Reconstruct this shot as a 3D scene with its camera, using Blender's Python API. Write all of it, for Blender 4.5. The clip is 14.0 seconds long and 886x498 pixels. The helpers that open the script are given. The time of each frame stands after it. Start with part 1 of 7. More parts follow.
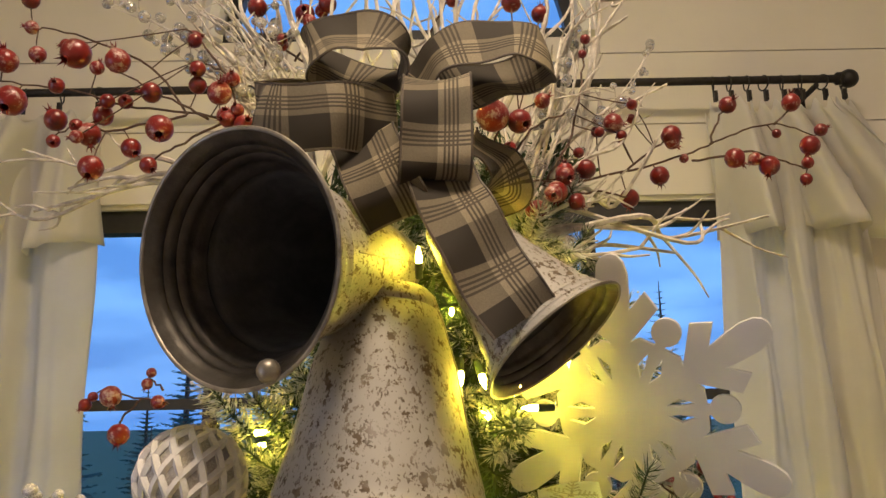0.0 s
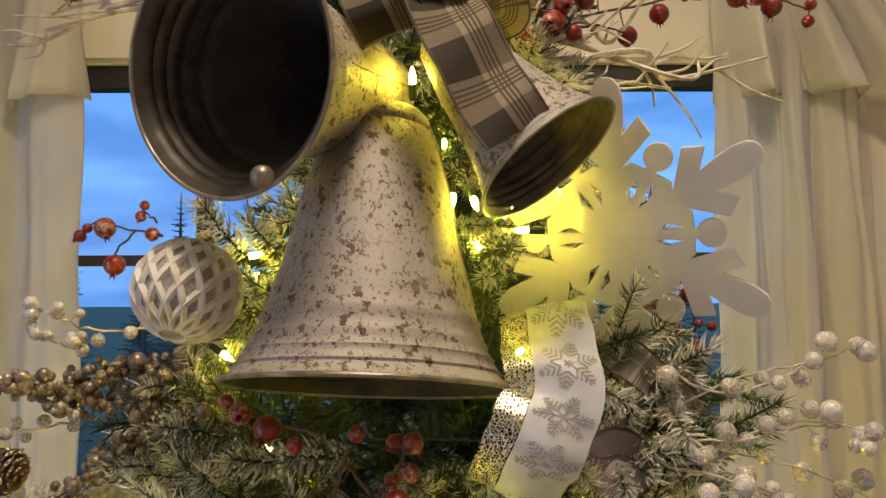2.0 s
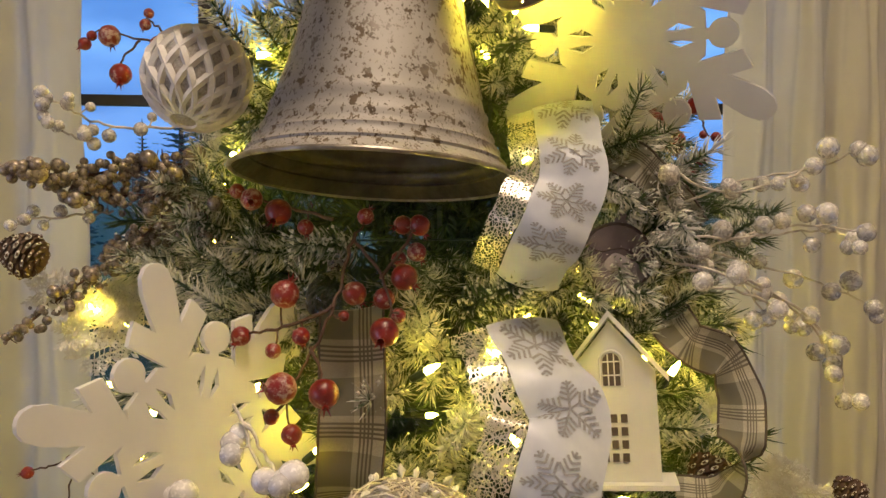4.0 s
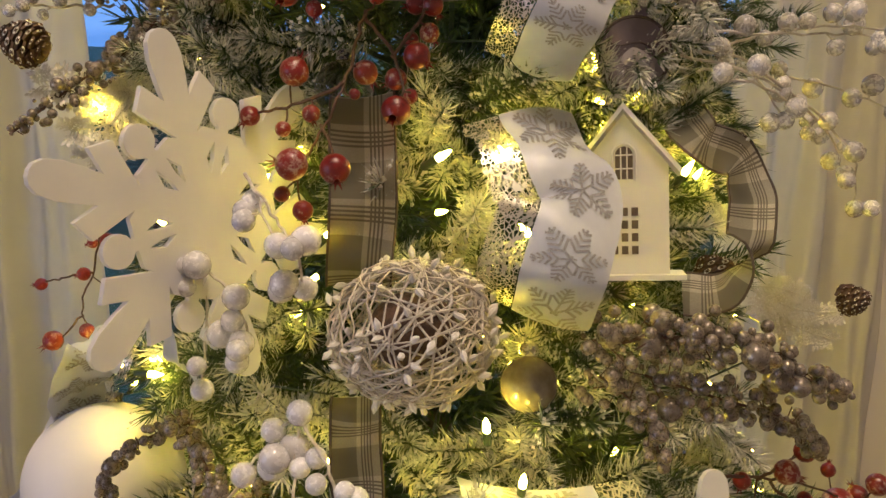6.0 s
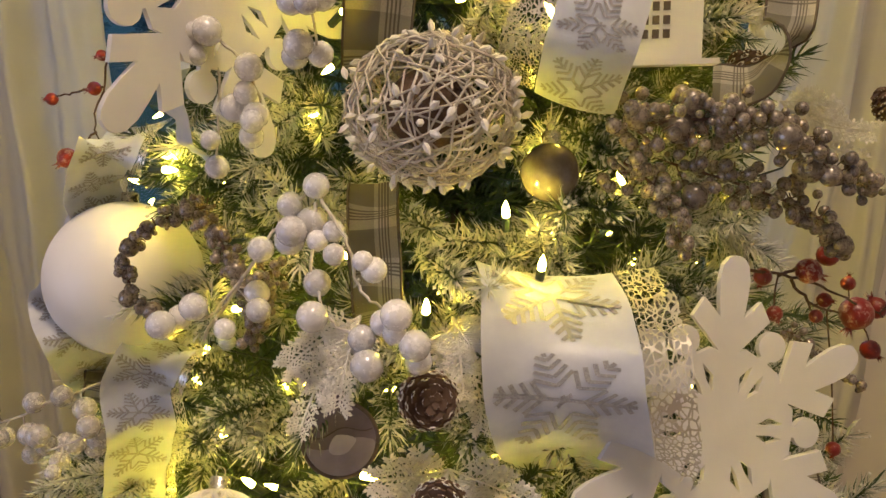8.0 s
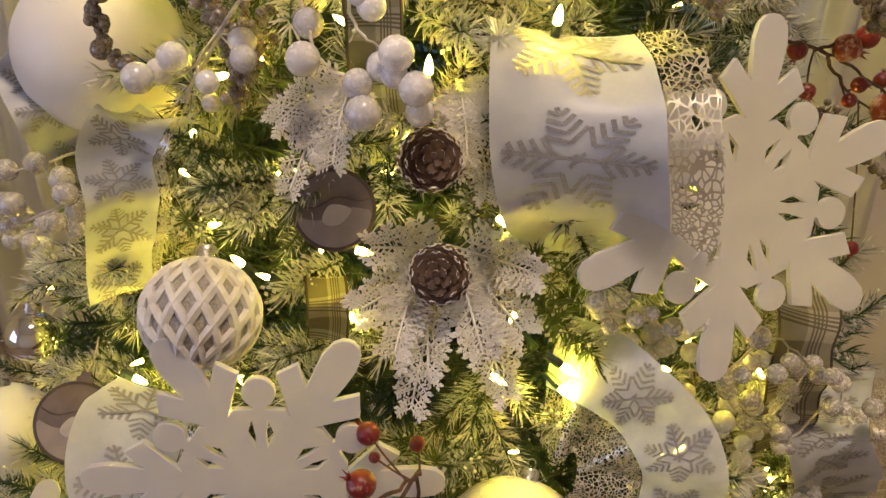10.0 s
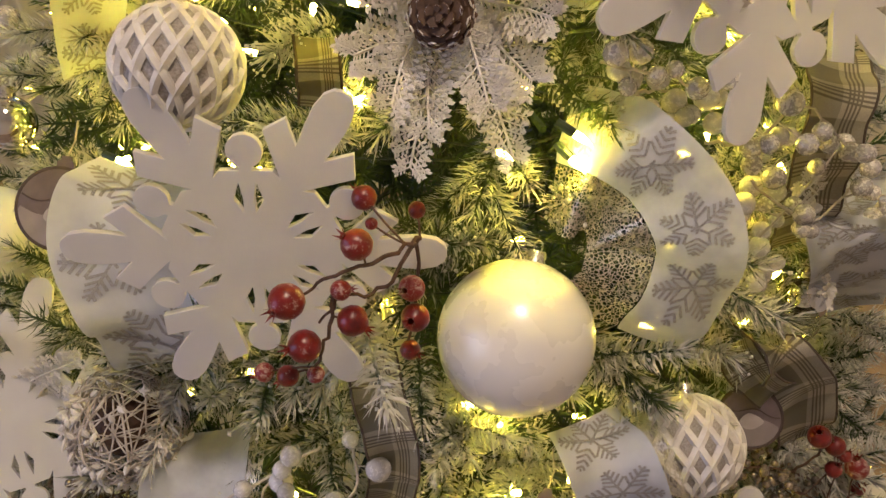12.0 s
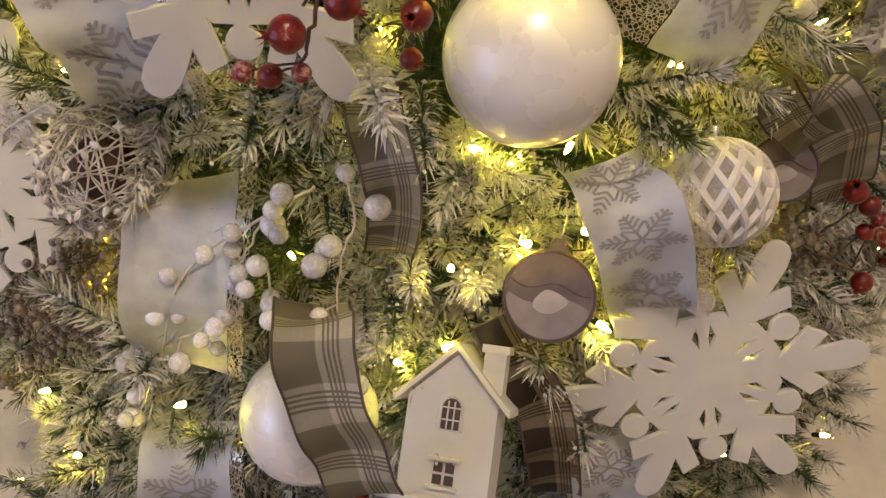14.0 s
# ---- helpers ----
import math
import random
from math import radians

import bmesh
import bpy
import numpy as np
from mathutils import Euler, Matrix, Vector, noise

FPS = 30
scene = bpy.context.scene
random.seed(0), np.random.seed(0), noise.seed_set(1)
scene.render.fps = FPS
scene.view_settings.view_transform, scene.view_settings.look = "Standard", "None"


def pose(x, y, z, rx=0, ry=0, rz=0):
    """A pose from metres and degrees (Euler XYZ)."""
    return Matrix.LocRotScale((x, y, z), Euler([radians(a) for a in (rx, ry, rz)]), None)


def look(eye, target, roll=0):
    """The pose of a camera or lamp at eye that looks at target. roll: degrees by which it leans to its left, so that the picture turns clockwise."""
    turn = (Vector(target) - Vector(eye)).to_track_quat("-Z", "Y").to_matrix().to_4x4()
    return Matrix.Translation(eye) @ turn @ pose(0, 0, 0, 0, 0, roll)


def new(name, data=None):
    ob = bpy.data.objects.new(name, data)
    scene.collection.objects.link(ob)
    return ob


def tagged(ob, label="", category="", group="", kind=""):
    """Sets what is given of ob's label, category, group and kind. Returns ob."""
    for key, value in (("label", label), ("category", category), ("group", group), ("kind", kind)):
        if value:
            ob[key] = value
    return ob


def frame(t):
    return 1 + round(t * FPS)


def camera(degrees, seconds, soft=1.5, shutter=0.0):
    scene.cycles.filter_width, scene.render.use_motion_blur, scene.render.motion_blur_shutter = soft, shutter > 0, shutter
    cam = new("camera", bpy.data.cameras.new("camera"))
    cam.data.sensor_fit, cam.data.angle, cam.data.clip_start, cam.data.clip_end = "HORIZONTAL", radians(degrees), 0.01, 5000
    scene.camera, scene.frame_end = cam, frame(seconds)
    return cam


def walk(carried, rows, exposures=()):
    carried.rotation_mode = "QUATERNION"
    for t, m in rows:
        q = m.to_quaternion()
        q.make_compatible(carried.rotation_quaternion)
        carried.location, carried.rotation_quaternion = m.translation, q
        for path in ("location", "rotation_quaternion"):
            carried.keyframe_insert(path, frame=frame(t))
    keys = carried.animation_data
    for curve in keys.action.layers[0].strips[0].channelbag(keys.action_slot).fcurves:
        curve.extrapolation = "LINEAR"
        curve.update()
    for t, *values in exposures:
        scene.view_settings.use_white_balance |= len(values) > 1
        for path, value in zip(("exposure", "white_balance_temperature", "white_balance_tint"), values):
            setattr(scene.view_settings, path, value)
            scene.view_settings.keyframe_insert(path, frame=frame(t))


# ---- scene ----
cam = camera(57.5, 14.0, 1.45)
METRES, EYE, TILT, LEAN, TURN = 0.66, 1.75, 12.0, 1.1, 0.0
ROWS = [
    (0.0, 0.0, 0.0, 0.0, -0.0, 0.0, 0.0),
    (0.5, -0.0015, 0.0007, -0.022, -0.21, -1.92, -0.22),
    (1.0, -0.0043, 0.0017, -0.0493, -0.4, -3.94, -0.46),
    (1.5, -0.0048, -0.0022, -0.0734, -0.58, -6.04, -0.71),
    (2.0, -0.0024, -0.0105, -0.0948, -0.58, -8.27, -0.9),
    (2.5, -0.0067, -0.0271, -0.1168, -0.48, -10.52, -1.07),
    (3.0, -0.0054, -0.0435, -0.1443, -0.36, -12.8, -1.3),
    (5.5, -0.0141, -0.0741, -0.3062, 0.1, -23.47, -2.76),
    (6.0, -0.014, -0.09, -0.3361, 0.34, -25.63, -2.72),
    (6.5, -0.0119, -0.1062, -0.3713, 0.73, -27.88, -2.59),
    (7.0, -0.0066, -0.1171, -0.3984, 1.04, -29.95, -2.54),
    (7.5, -0.0143, -0.1234, -0.4274, 1.34, -31.92, -2.55),
    (8.0, -0.0129, -0.1297, -0.4689, 1.55, -33.97, -2.7),
    (10.5, -0.0087, -0.1545, -0.6664, 2.35, -45.48, -3.84),
    (11.0, -0.0039, -0.1636, -0.7023, 2.46, -47.87, -3.73),
    (11.5, -0.0003, -0.1701, -0.7353, 2.52, -50.31, -3.66),
    (12.0, 0.0048, -0.1795, -0.7724, 2.56, -52.95, -3.61),
    (12.5, 0.0085, -0.1935, -0.8166, 2.69, -55.74, -3.63),
    (13.0, 0.0125, -0.2075, -0.8668, 2.85, -58.71, -3.63),
    (13.5, 0.0173, -0.2225, -0.9166, 2.99, -61.63, -3.57),
    (14.0, 0.0209, -0.2429, -0.9528, 3.07, -64.25, -3.39),
]
walk(cam, [(t, pose(0, 0, EYE, TILT, LEAN, TURN) @ pose(METRES * x, METRES * y, METRES * z, 90 + pitch, roll, yaw)) for t, x, y, z, yaw, pitch, roll in ROWS],
     exposures=[(0, -0.02, 6500, 12), (3, -0.06, 6500, 14), (6, -0.1, 6450, 17), (8, -0.07, 6400, 18), (11, -0.09, 6300, 19), (14, 0.14, 6250, 20)])

# ---- world and lights ----
WARM = (1.0, 0.80, 0.58)
wd = bpy.data.worlds.new("dusk")
scene.world = wd
wd.use_nodes = True
wn, wl = wd.node_tree.nodes, wd.node_tree.links
sky = wn.new("ShaderNodeTexSky")
sky.sky_type, sky.sun_disc = "NISHITA", False
sky.sun_elevation, sky.sun_rotation = radians(3), radians(150)
tc = wn.new("ShaderNodeTexCoord")
cl = wn.new("ShaderNodeTexNoise")
mp = wn.new("ShaderNodeMapping")
mp.inputs["Scale"].default_value = (3, 3, 11)
cl.inputs["Scale"].default_value, cl.inputs["Detail"].default_value = 1.6, 5
rp = wn.new("ShaderNodeValToRGB")
rp.color_ramp.elements[0].position, rp.color_ramp.elements[1].position = 0.38, 0.68
rp.color_ramp.elements[0].color, rp.color_ramp.elements[1].color = (0.07, 0.24, 0.66, 1), (0.17, 0.44, 0.95, 1)
ad = wn.new("ShaderNodeMix")
ad.data_type, ad.blend_type = "RGBA", "ADD"
ad.inputs[0].default_value = 0.012
wl.new(tc.outputs["Generated"], mp.inputs["Vector"])
wl.new(mp.outputs[0], cl.inputs["Vector"])
wl.new(cl.outputs["Fac"], rp.inputs[0])
wl.new(rp.outputs[0], ad.inputs[6])
wl.new(sky.outputs[0], ad.inputs[7])
wl.new(ad.outputs[2], wn["Background"].inputs["Color"])
wn["Background"].inputs["Strength"].default_value = 1.3

# ---- materials ----


def base_mat(name):
    m = bpy.data.materials.new(name)
    m.use_nodes = True
    nt = m.node_tree
    return m, nt, nt.nodes["Principled BSDF"]


def node(nt, kind, **sets):
    nd = nt.nodes.new(kind)
    for k, v in sets.items():
        nd.inputs[k].default_value = v
    return nd


def noise_out(nt, scale, detail=4.0, rough=0.55, stretch=None, coord="Object"):
    c = nt.nodes.new("ShaderNodeTexCoord")
    nz = node(nt, "ShaderNodeTexNoise", Scale=scale, Detail=detail, Roughness=rough)
    if stretch:
        mpn = nt.nodes.new("ShaderNodeMapping")
        mpn.inputs["Scale"].default_value = stretch
        nt.links.new(c.outputs[coord], mpn.inputs["Vector"])
        nt.links.new(mpn.outputs[0], nz.inputs["Vector"])
    else:
        nt.links.new(c.outputs[coord], nz.inputs["Vector"])
    return nz.outputs["Fac"]


def ramp(nt, fac, lo, hi, a=0.0, b=1.0):
    r = nt.nodes.new("ShaderNodeMapRange")
    for i, v in zip((1, 2, 3, 4), (lo, hi, a, b)):
        r.inputs[i].default_value = v
    nt.links.new(fac, r.inputs[0])
    return r.outputs[0]


def mixc(nt, fac, a, b):
    m = nt.nodes.new("ShaderNodeMix")
    m.data_type = "RGBA"
    for s, v in ((0, fac), (6, a), (7, b)):
        if isinstance(v, (int, float)):
            m.inputs[s].default_value = v
        elif isinstance(v, tuple):
            m.inputs[s].default_value = (*v, 1)
        else:
            nt.links.new(v, m.inputs[s])
    return m.outputs[2]


def mth(nt, op, a, b=None):
    m = nt.nodes.new("ShaderNodeMath")
    m.operation = op
    for s, v in ((0, a), (1, b)):
        if v is None:
            continue
        if isinstance(v, (int, float)):
            m.inputs[s].default_value = v
        else:
            nt.links.new(v, m.inputs[s])
    return m.outputs[0]


def bump(nt, p, fac, strength, dist=0.002):
    b = node(nt, "ShaderNodeBump", Strength=strength, Distance=dist)
    nt.links.new(fac, b.inputs["Height"])
    nt.links.new(b.outputs[0], p.inputs["Normal"])


def simple(name, c1, c2, scale, rough=0.6, metal=0.0, bscale=200.0, bstr=0.2, lo=0.35, hi=0.65, vary=0.0, **extra):
    """A two-tone surface with fine relief; vary: how far single things differ in lightness."""
    m, nt, p = base_mat(name)
    col = mixc(nt, ramp(nt, noise_out(nt, scale), lo, hi), c1, c2)
    if vary:
        oi = nt.nodes.new("ShaderNodeObjectInfo")
        hsv = nt.nodes.new("ShaderNodeHueSaturation")
        nt.links.new(ramp(nt, oi.outputs["Random"], 0, 1, 1 - vary, 1 + vary), hsv.inputs["Value"])
        nt.links.new(col, hsv.inputs["Color"])
        col = hsv.outputs[0]
    nt.links.new(col, p.inputs["Base Color"])
    rv = noise_out(nt, scale * 2.3, 3)
    nt.links.new(ramp(nt, rv, 0.3, 0.7, max(rough - 0.1, 0.02), min(rough + 0.1, 1)), p.inputs["Roughness"])
    p.inputs["Metallic"].default_value = metal
    if bstr:
        bump(nt, p, noise_out(nt, bscale, 3), bstr)
    for k, v in extra.items():
        p.inputs[k.replace("_", " ")].default_value = v
    return m


def glow_cloth(name, c1, c2, scale, through_amount, rough=0.8, weave=900.0, sheer=0.0):
    """Thin cloth that lets some light through."""
    m, nt, p = base_mat(name)
    col = mixc(nt, ramp(nt, noise_out(nt, scale), 0.35, 0.65), c1, c2)
    nt.links.new(col, p.inputs["Base Color"])
    p.inputs["Roughness"].default_value = rough
    p.inputs["Sheen Weight"].default_value = 0.15
    bump(nt, p, noise_out(nt, weave, 2), 0.15, 0.001)
    tr = nt.nodes.new("ShaderNodeBsdfTranslucent")
    nt.links.new(col, tr.inputs["Color"])
    mx = nt.nodes.new("ShaderNodeMixShader")
    mx.inputs[0].default_value = through_amount
    nt.links.new(p.outputs[0], mx.inputs[1])
    nt.links.new(tr.outputs[0], mx.inputs[2])
    if sheer:
        clear = nt.nodes.new("ShaderNodeBsdfTransparent")
        mx2 = nt.nodes.new("ShaderNodeMixShader")
        nt.links.new(ramp(nt, noise_out(nt, 40, 3), 0.3, 0.7, sheer * 0.6, sheer * 1.3), mx2.inputs[0])
        nt.links.new(mx.outputs[0], mx2.inputs[1])
        nt.links.new(clear.outputs[0], mx2.inputs[2])
        mx = mx2
    nt.links.new(mx.outputs[0], nt.nodes["Material Output"].inputs["Surface"])
    return m


def tin_mat():
    """Cream paint flaking off brown tin in short vertical chips."""
    m, nt, p = base_mat("flaking_tin_paint")
    chips = ramp(nt, noise_out(nt, 82, 4, 0.7, (1.0, 1.0, 0.8)), 0.565, 0.59)
    fine = ramp(nt, noise_out(nt, 300, 3, 0.55, (1, 1, 0.6)), 0.585, 0.62, 0, 0.8)
    where = ramp(nt, noise_out(nt, 15, 3), 0.30, 0.5)
    fac = mth(nt, "MULTIPLY", mth(nt, "MAXIMUM", chips, fine), where)
    paint = mixc(nt, ramp(nt, noise_out(nt, 9, 4), 0.3, 0.7), (0.36, 0.335, 0.295), (0.28, 0.255, 0.215))
    rust = mixc(nt, ramp(nt, noise_out(nt, 90, 3), 0.35, 0.65), (0.075, 0.052, 0.028), (0.15, 0.11, 0.065))
    nt.links.new(mixc(nt, fac, paint, rust), p.inputs["Base Color"])
    nt.links.new(ramp(nt, fac, 0, 1, 0.55, 0.8), p.inputs["Roughness"])
    p.inputs["Metallic"].default_value = 0.1
    bump(nt, p, mth(nt, "SUBTRACT", noise_out(nt, 40, 3), fac), 0.35, 0.001)
    return m


def plaid_mat(name, light, dark, line):
    """Woven plaid from the ribbon's own length and width."""
    m, nt, p = base_mat(name)
    uv = nt.nodes.new("ShaderNodeUVMap")
    sx = nt.nodes.new("ShaderNodeSeparateXYZ")
    nt.links.new(uv.outputs[0], sx.inputs[0])

    def bands(v, rep):
        f = mth(nt, "FRACT", mth(nt, "MULTIPLY", v, rep))
        broad = ramp(nt, mth(nt, "ABSOLUTE", mth(nt, "SUBTRACT", f, 0.27)), 0.245, 0.255, 1, 0)
        thin = None
        for c in (0.62, 0.68, 0.74, 0.80):
            s = ramp(nt, mth(nt, "ABSOLUTE", mth(nt, "SUBTRACT", f, c)), 0.012, 0.018, 1, 0)
            thin = s if thin is None else mth(nt, "MAXIMUM", thin, s)
        return broad, thin
    bu, tu = bands(sx.outputs[0], 1.0)
    bv, tv = bands(sx.outputs[1], 0.85)
    shade = mth(nt, "MULTIPLY", mth(nt, "ADD", bu, bv), 0.5)
    col = mixc(nt, shade, light, dark)
    lines = mth(nt, "MULTIPLY", mth(nt, "MAXIMUM", tu, tv), 0.75)
    col = mixc(nt, lines, col, line)
    nz = ramp(nt, noise_out(nt, 900, 2), 0.35, 0.65, 0.0, 0.3)
    col = mixc(nt, nz, col, dark)
    nt.links.new(col, p.inputs["Base Color"])
    p.inputs["Roughness"].default_value = 0.75
    wv = node(nt, "ShaderNodeTexWave", Scale=60.0, Distortion=0.4)
    nt.links.new(uv.outputs[0], wv.inputs["Vector"])
    bump(nt, p, wv.outputs["Fac"], 0.2, 0.0008)
    tr = nt.nodes.new("ShaderNodeBsdfTranslucent")
    nt.links.new(col, tr.inputs["Color"])
    mx = nt.nodes.new("ShaderNodeMixShader")
    mx.inputs[0].default_value = 0.3
    nt.links.new(p.outputs[0], mx.inputs[1])
    nt.links.new(tr.outputs[0], mx.inputs[2])
    nt.links.new(mx.outputs[0], nt.nodes["Material Output"].inputs["Surface"])
    return m


def flocked_mat(name, lo, hi):
    """Green needles with uneven white flocking, thickest at their tips; lo, hi: how much of them stays bare."""
    m, nt, p = base_mat(name)
    uv = nt.nodes.new("ShaderNodeUVMap")
    sx = nt.nodes.new("ShaderNodeSeparateXYZ")
    nt.links.new(uv.outputs[0], sx.inputs[0])
    green = mixc(nt, sx.outputs[0], (0.012, 0.038, 0.012), (0.055, 0.105, 0.028))
    oi = nt.nodes.new("ShaderNodeObjectInfo")
    cover = mth(nt, "ADD", noise_out(nt, 34, 3), ramp(nt, oi.outputs["Random"], 0, 1, -0.14, 0.12))
    cover = mth(nt, "ADD", cover, ramp(nt, sx.outputs[0], 0, 1, -0.12, 0.12))
    cover = mth(nt, "ADD", cover, ramp(nt, sx.outputs[1], 0, 2, -0.14, 0.26))
    nt.links.new(mixc(nt, ramp(nt, cover, lo, hi), green, (0.68, 0.66, 0.60)), p.inputs["Base Color"])
    p.inputs["Roughness"].default_value = 0.85
    tr = nt.nodes.new("ShaderNodeBsdfTranslucent")
    tr.inputs["Color"].default_value = (0.30, 0.34, 0.15, 1)
    mx = nt.nodes.new("ShaderNodeMixShader")
    mx.inputs[0].default_value = 0.1
    nt.links.new(p.outputs[0], mx.inputs[1])
    nt.links.new(tr.outputs[0], mx.inputs[2])
    nt.links.new(mx.outputs[0], nt.nodes["Material Output"].inputs["Surface"])
    return m


def shifted(nt, scale, detail=3.0, rough=0.6):
    """Noise that differs from one piece to the next, in the piece's own size."""
    c = nt.nodes.new("ShaderNodeTexCoord")
    oi = nt.nodes.new("ShaderNodeObjectInfo")
    ad2 = nt.nodes.new("ShaderNodeVectorMath")
    ad2.operation = "ADD"
    nt.links.new(c.outputs["Object"], ad2.inputs[0])
    nt.links.new(mth(nt, "MULTIPLY", oi.outputs["Random"], 37.0), ad2.inputs[1])
    nz = node(nt, "ShaderNodeTexNoise", Scale=scale, Detail=detail, Roughness=rough)
    nt.links.new(ad2.outputs[0], nz.inputs["Vector"])
    return nz.outputs["Fac"]


def berry_mat():
    m, nt, p = base_mat("frosted_red_berry")
    oi = nt.nodes.new("ShaderNodeObjectInfo")
    deep = mixc(nt, ramp(nt, oi.outputs["Random"], 0, 1), (0.075, 0.003, 0.004), (0.19, 0.007, 0.006))
    col = mixc(nt, ramp(nt, shifted(nt, 1.1), 0.35, 0.65), deep, (0.21, 0.012, 0.007))
    frost = ramp(nt, mth(nt, "ADD", shifted(nt, 1.5, 6, 0.75), ramp(nt, oi.outputs["Random"], 0, 1, -0.10, 0.03)), 0.52, 0.63, 0, 0.7)
    nt.links.new(mixc(nt, frost, col, (0.55, 0.42, 0.35)), p.inputs["Base Color"])
    nt.links.new(ramp(nt, frost, 0, 0.8, 0.3, 0.65), p.inputs["Roughness"])
    p.inputs["Coat Weight"].default_value = 0.08
    bump(nt, p, shifted(nt, 9, 3), 0.25, 0.001)
    return m


def bead_mat(name, c1, c2, rough, metal, clear=0.0, coat=0.3):
    m, nt, p = base_mat(name)
    oi = nt.nodes.new("ShaderNodeObjectInfo")
    hsv = nt.nodes.new("ShaderNodeHueSaturation")
    nt.links.new(ramp(nt, oi.outputs["Random"], 0, 1, 0.72, 1.15), hsv.inputs["Value"])
    nt.links.new(mixc(nt, ramp(nt, shifted(nt, 1.8, 5), 0.35, 0.65), c1, c2), hsv.inputs["Color"])
    nt.links.new(hsv.outputs[0], p.inputs["Base Color"])
    nt.links.new(ramp(nt, shifted(nt, 2.4, 4), 0.35, 0.65, rough * 0.6, rough * 1.7), p.inputs["Roughness"])
    p.inputs["Metallic"].default_value, p.inputs["Transmission Weight"].default_value, p.inputs["Coat Weight"].default_value = metal, clear, coat
    bump(nt, p, shifted(nt, 5, 3), 0.15, 0.0006)
    return m


def lace_mat():
    m, nt, p = base_mat("silver_lace")
    uv = nt.nodes.new("ShaderNodeUVMap")
    vo = nt.nodes.new("ShaderNodeTexVoronoi")
    vo.feature = "DISTANCE_TO_EDGE"
    vo.inputs["Scale"].default_value = 17.0
    nt.links.new(uv.outputs[0], vo.inputs["Vector"])
    nt.links.new(ramp(nt, vo.outputs["Distance"], 0.09, 0.11, 1, 0), p.inputs["Alpha"])
    p.inputs["Base Color"].default_value = (0.62, 0.58, 0.48, 1)
    p.inputs["Metallic"].default_value, p.inputs["Roughness"].default_value = 0.6, 0.35
    return m


def emit_mat(name, col, strength):
    m, nt, p = base_mat(name)
    p.inputs["Base Color"].default_value = (*col, 1)
    p.inputs["Emission Color"].default_value = (*col, 1)
    p.inputs["Emission Strength"].default_value = strength
    return m


def glass_mat(name, rough=0.02):
    m, nt, p = base_mat(name)
    p.inputs["Base Color"].default_value = (0.95, 0.97, 0.98, 1)
    p.inputs["Roughness"].default_value = rough
    p.inputs["Transmission Weight"].default_value = 1.0
    p.inputs["IOR"].default_value = 1.45
    return m


def pane_mat():
    """Thin window glass: clear, with a faint reflection."""
    m, nt, p = base_mat("window_glass")
    tb = nt.nodes.new("ShaderNodeBsdfTransparent")
    gl = nt.nodes.new("ShaderNodeBsdfGlossy")
    gl.inputs["Roughness"].default_value = 0.02
    fr = node(nt, "ShaderNodeFresnel", IOR=1.3)
    mx = nt.nodes.new("ShaderNodeMixShader")
    nt.links.new(fr.outputs[0], mx.inputs[0])
    nt.links.new(tb.outputs[0], mx.inputs[1])
    nt.links.new(gl.outputs[0], mx.inputs[2])
    nt.links.new(mx.outputs[0], nt.nodes["Material Output"].inputs["Surface"])
    return m


M_TIN = tin_mat()
# both inner tins are coloured darker to carry the shade of the bell's mouth
M_TIN_IN = simple("shade_dark_tin", (0.088, 0.085, 0.074), (0.055, 0.052, 0.046), 30, 0.6, 0.3, 120, 0.25)
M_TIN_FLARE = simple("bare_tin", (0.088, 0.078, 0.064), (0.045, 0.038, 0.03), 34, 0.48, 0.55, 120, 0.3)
M_RIM = simple("worn_rim_tin", (0.34, 0.31, 0.26), (0.16, 0.135, 0.10), 45, 0.4, 0.6, 160, 0.2)
M_PLAID_DARK = plaid_mat("brown_plaid", (0.42, 0.345, 0.225), (0.038, 0.028, 0.016), (0.03, 0.02, 0.012))
M_PLAID = plaid_mat("olive_plaid", (0.60, 0.56, 0.44), (0.19, 0.175, 0.12), (0.075, 0.06, 0.04))
M_WIRE = simple("dark_ribbon_edge", (0.06, 0.045, 0.032), (0.10, 0.075, 0.05), 90, 0.7)
# ribbon whites lean blue: the window's cool reflection is mixed into their colour
M_SATIN = glow_cloth("white_satin_ribbon", (0.70, 0.715, 0.75), (0.60, 0.615, 0.66), 30, 0.28, 0.33)
M_SHEER = glow_cloth("sheer_organza", (0.78, 0.80, 0.84), (0.68, 0.70, 0.75), 30, 0.3, 0.33, 900, 0.28)
M_GLITTER = simple("silver_glitter", (0.52, 0.50, 0.48), (0.30, 0.29, 0.28), 900, 0.35, 0.35, 1400, 0.8)
M_LACE = lace_mat()
M_NEEDLE = flocked_mat("flocked_needles", 0.35, 0.56)
M_NEEDLE_WHITE = flocked_mat("heavily_flocked_needles", 0.28, 0.52)
M_NEEDLE_BARE = flocked_mat("lightly_flocked_needles", 0.64, 0.86)
M_BARK = simple("brown_twig", (0.11, 0.055, 0.028), (0.055, 0.028, 0.016), 120, 0.7, 0, 300, 0.5)
M_WIRE_GREEN = simple("dark_green_wire", (0.015, 0.035, 0.015), (0.025, 0.05, 0.02), 60, 0.5)
M_TRUNK = simple("artificial_tree_pole", (0.05, 0.045, 0.03), (0.09, 0.07, 0.05), 20, 0.7)
M_BERRY = berry_mat()
M_SNOW = glow_cloth("white_foam_board", (0.82, 0.80, 0.78), (0.77, 0.75, 0.73), 18, 0.38, 0.75, 500)
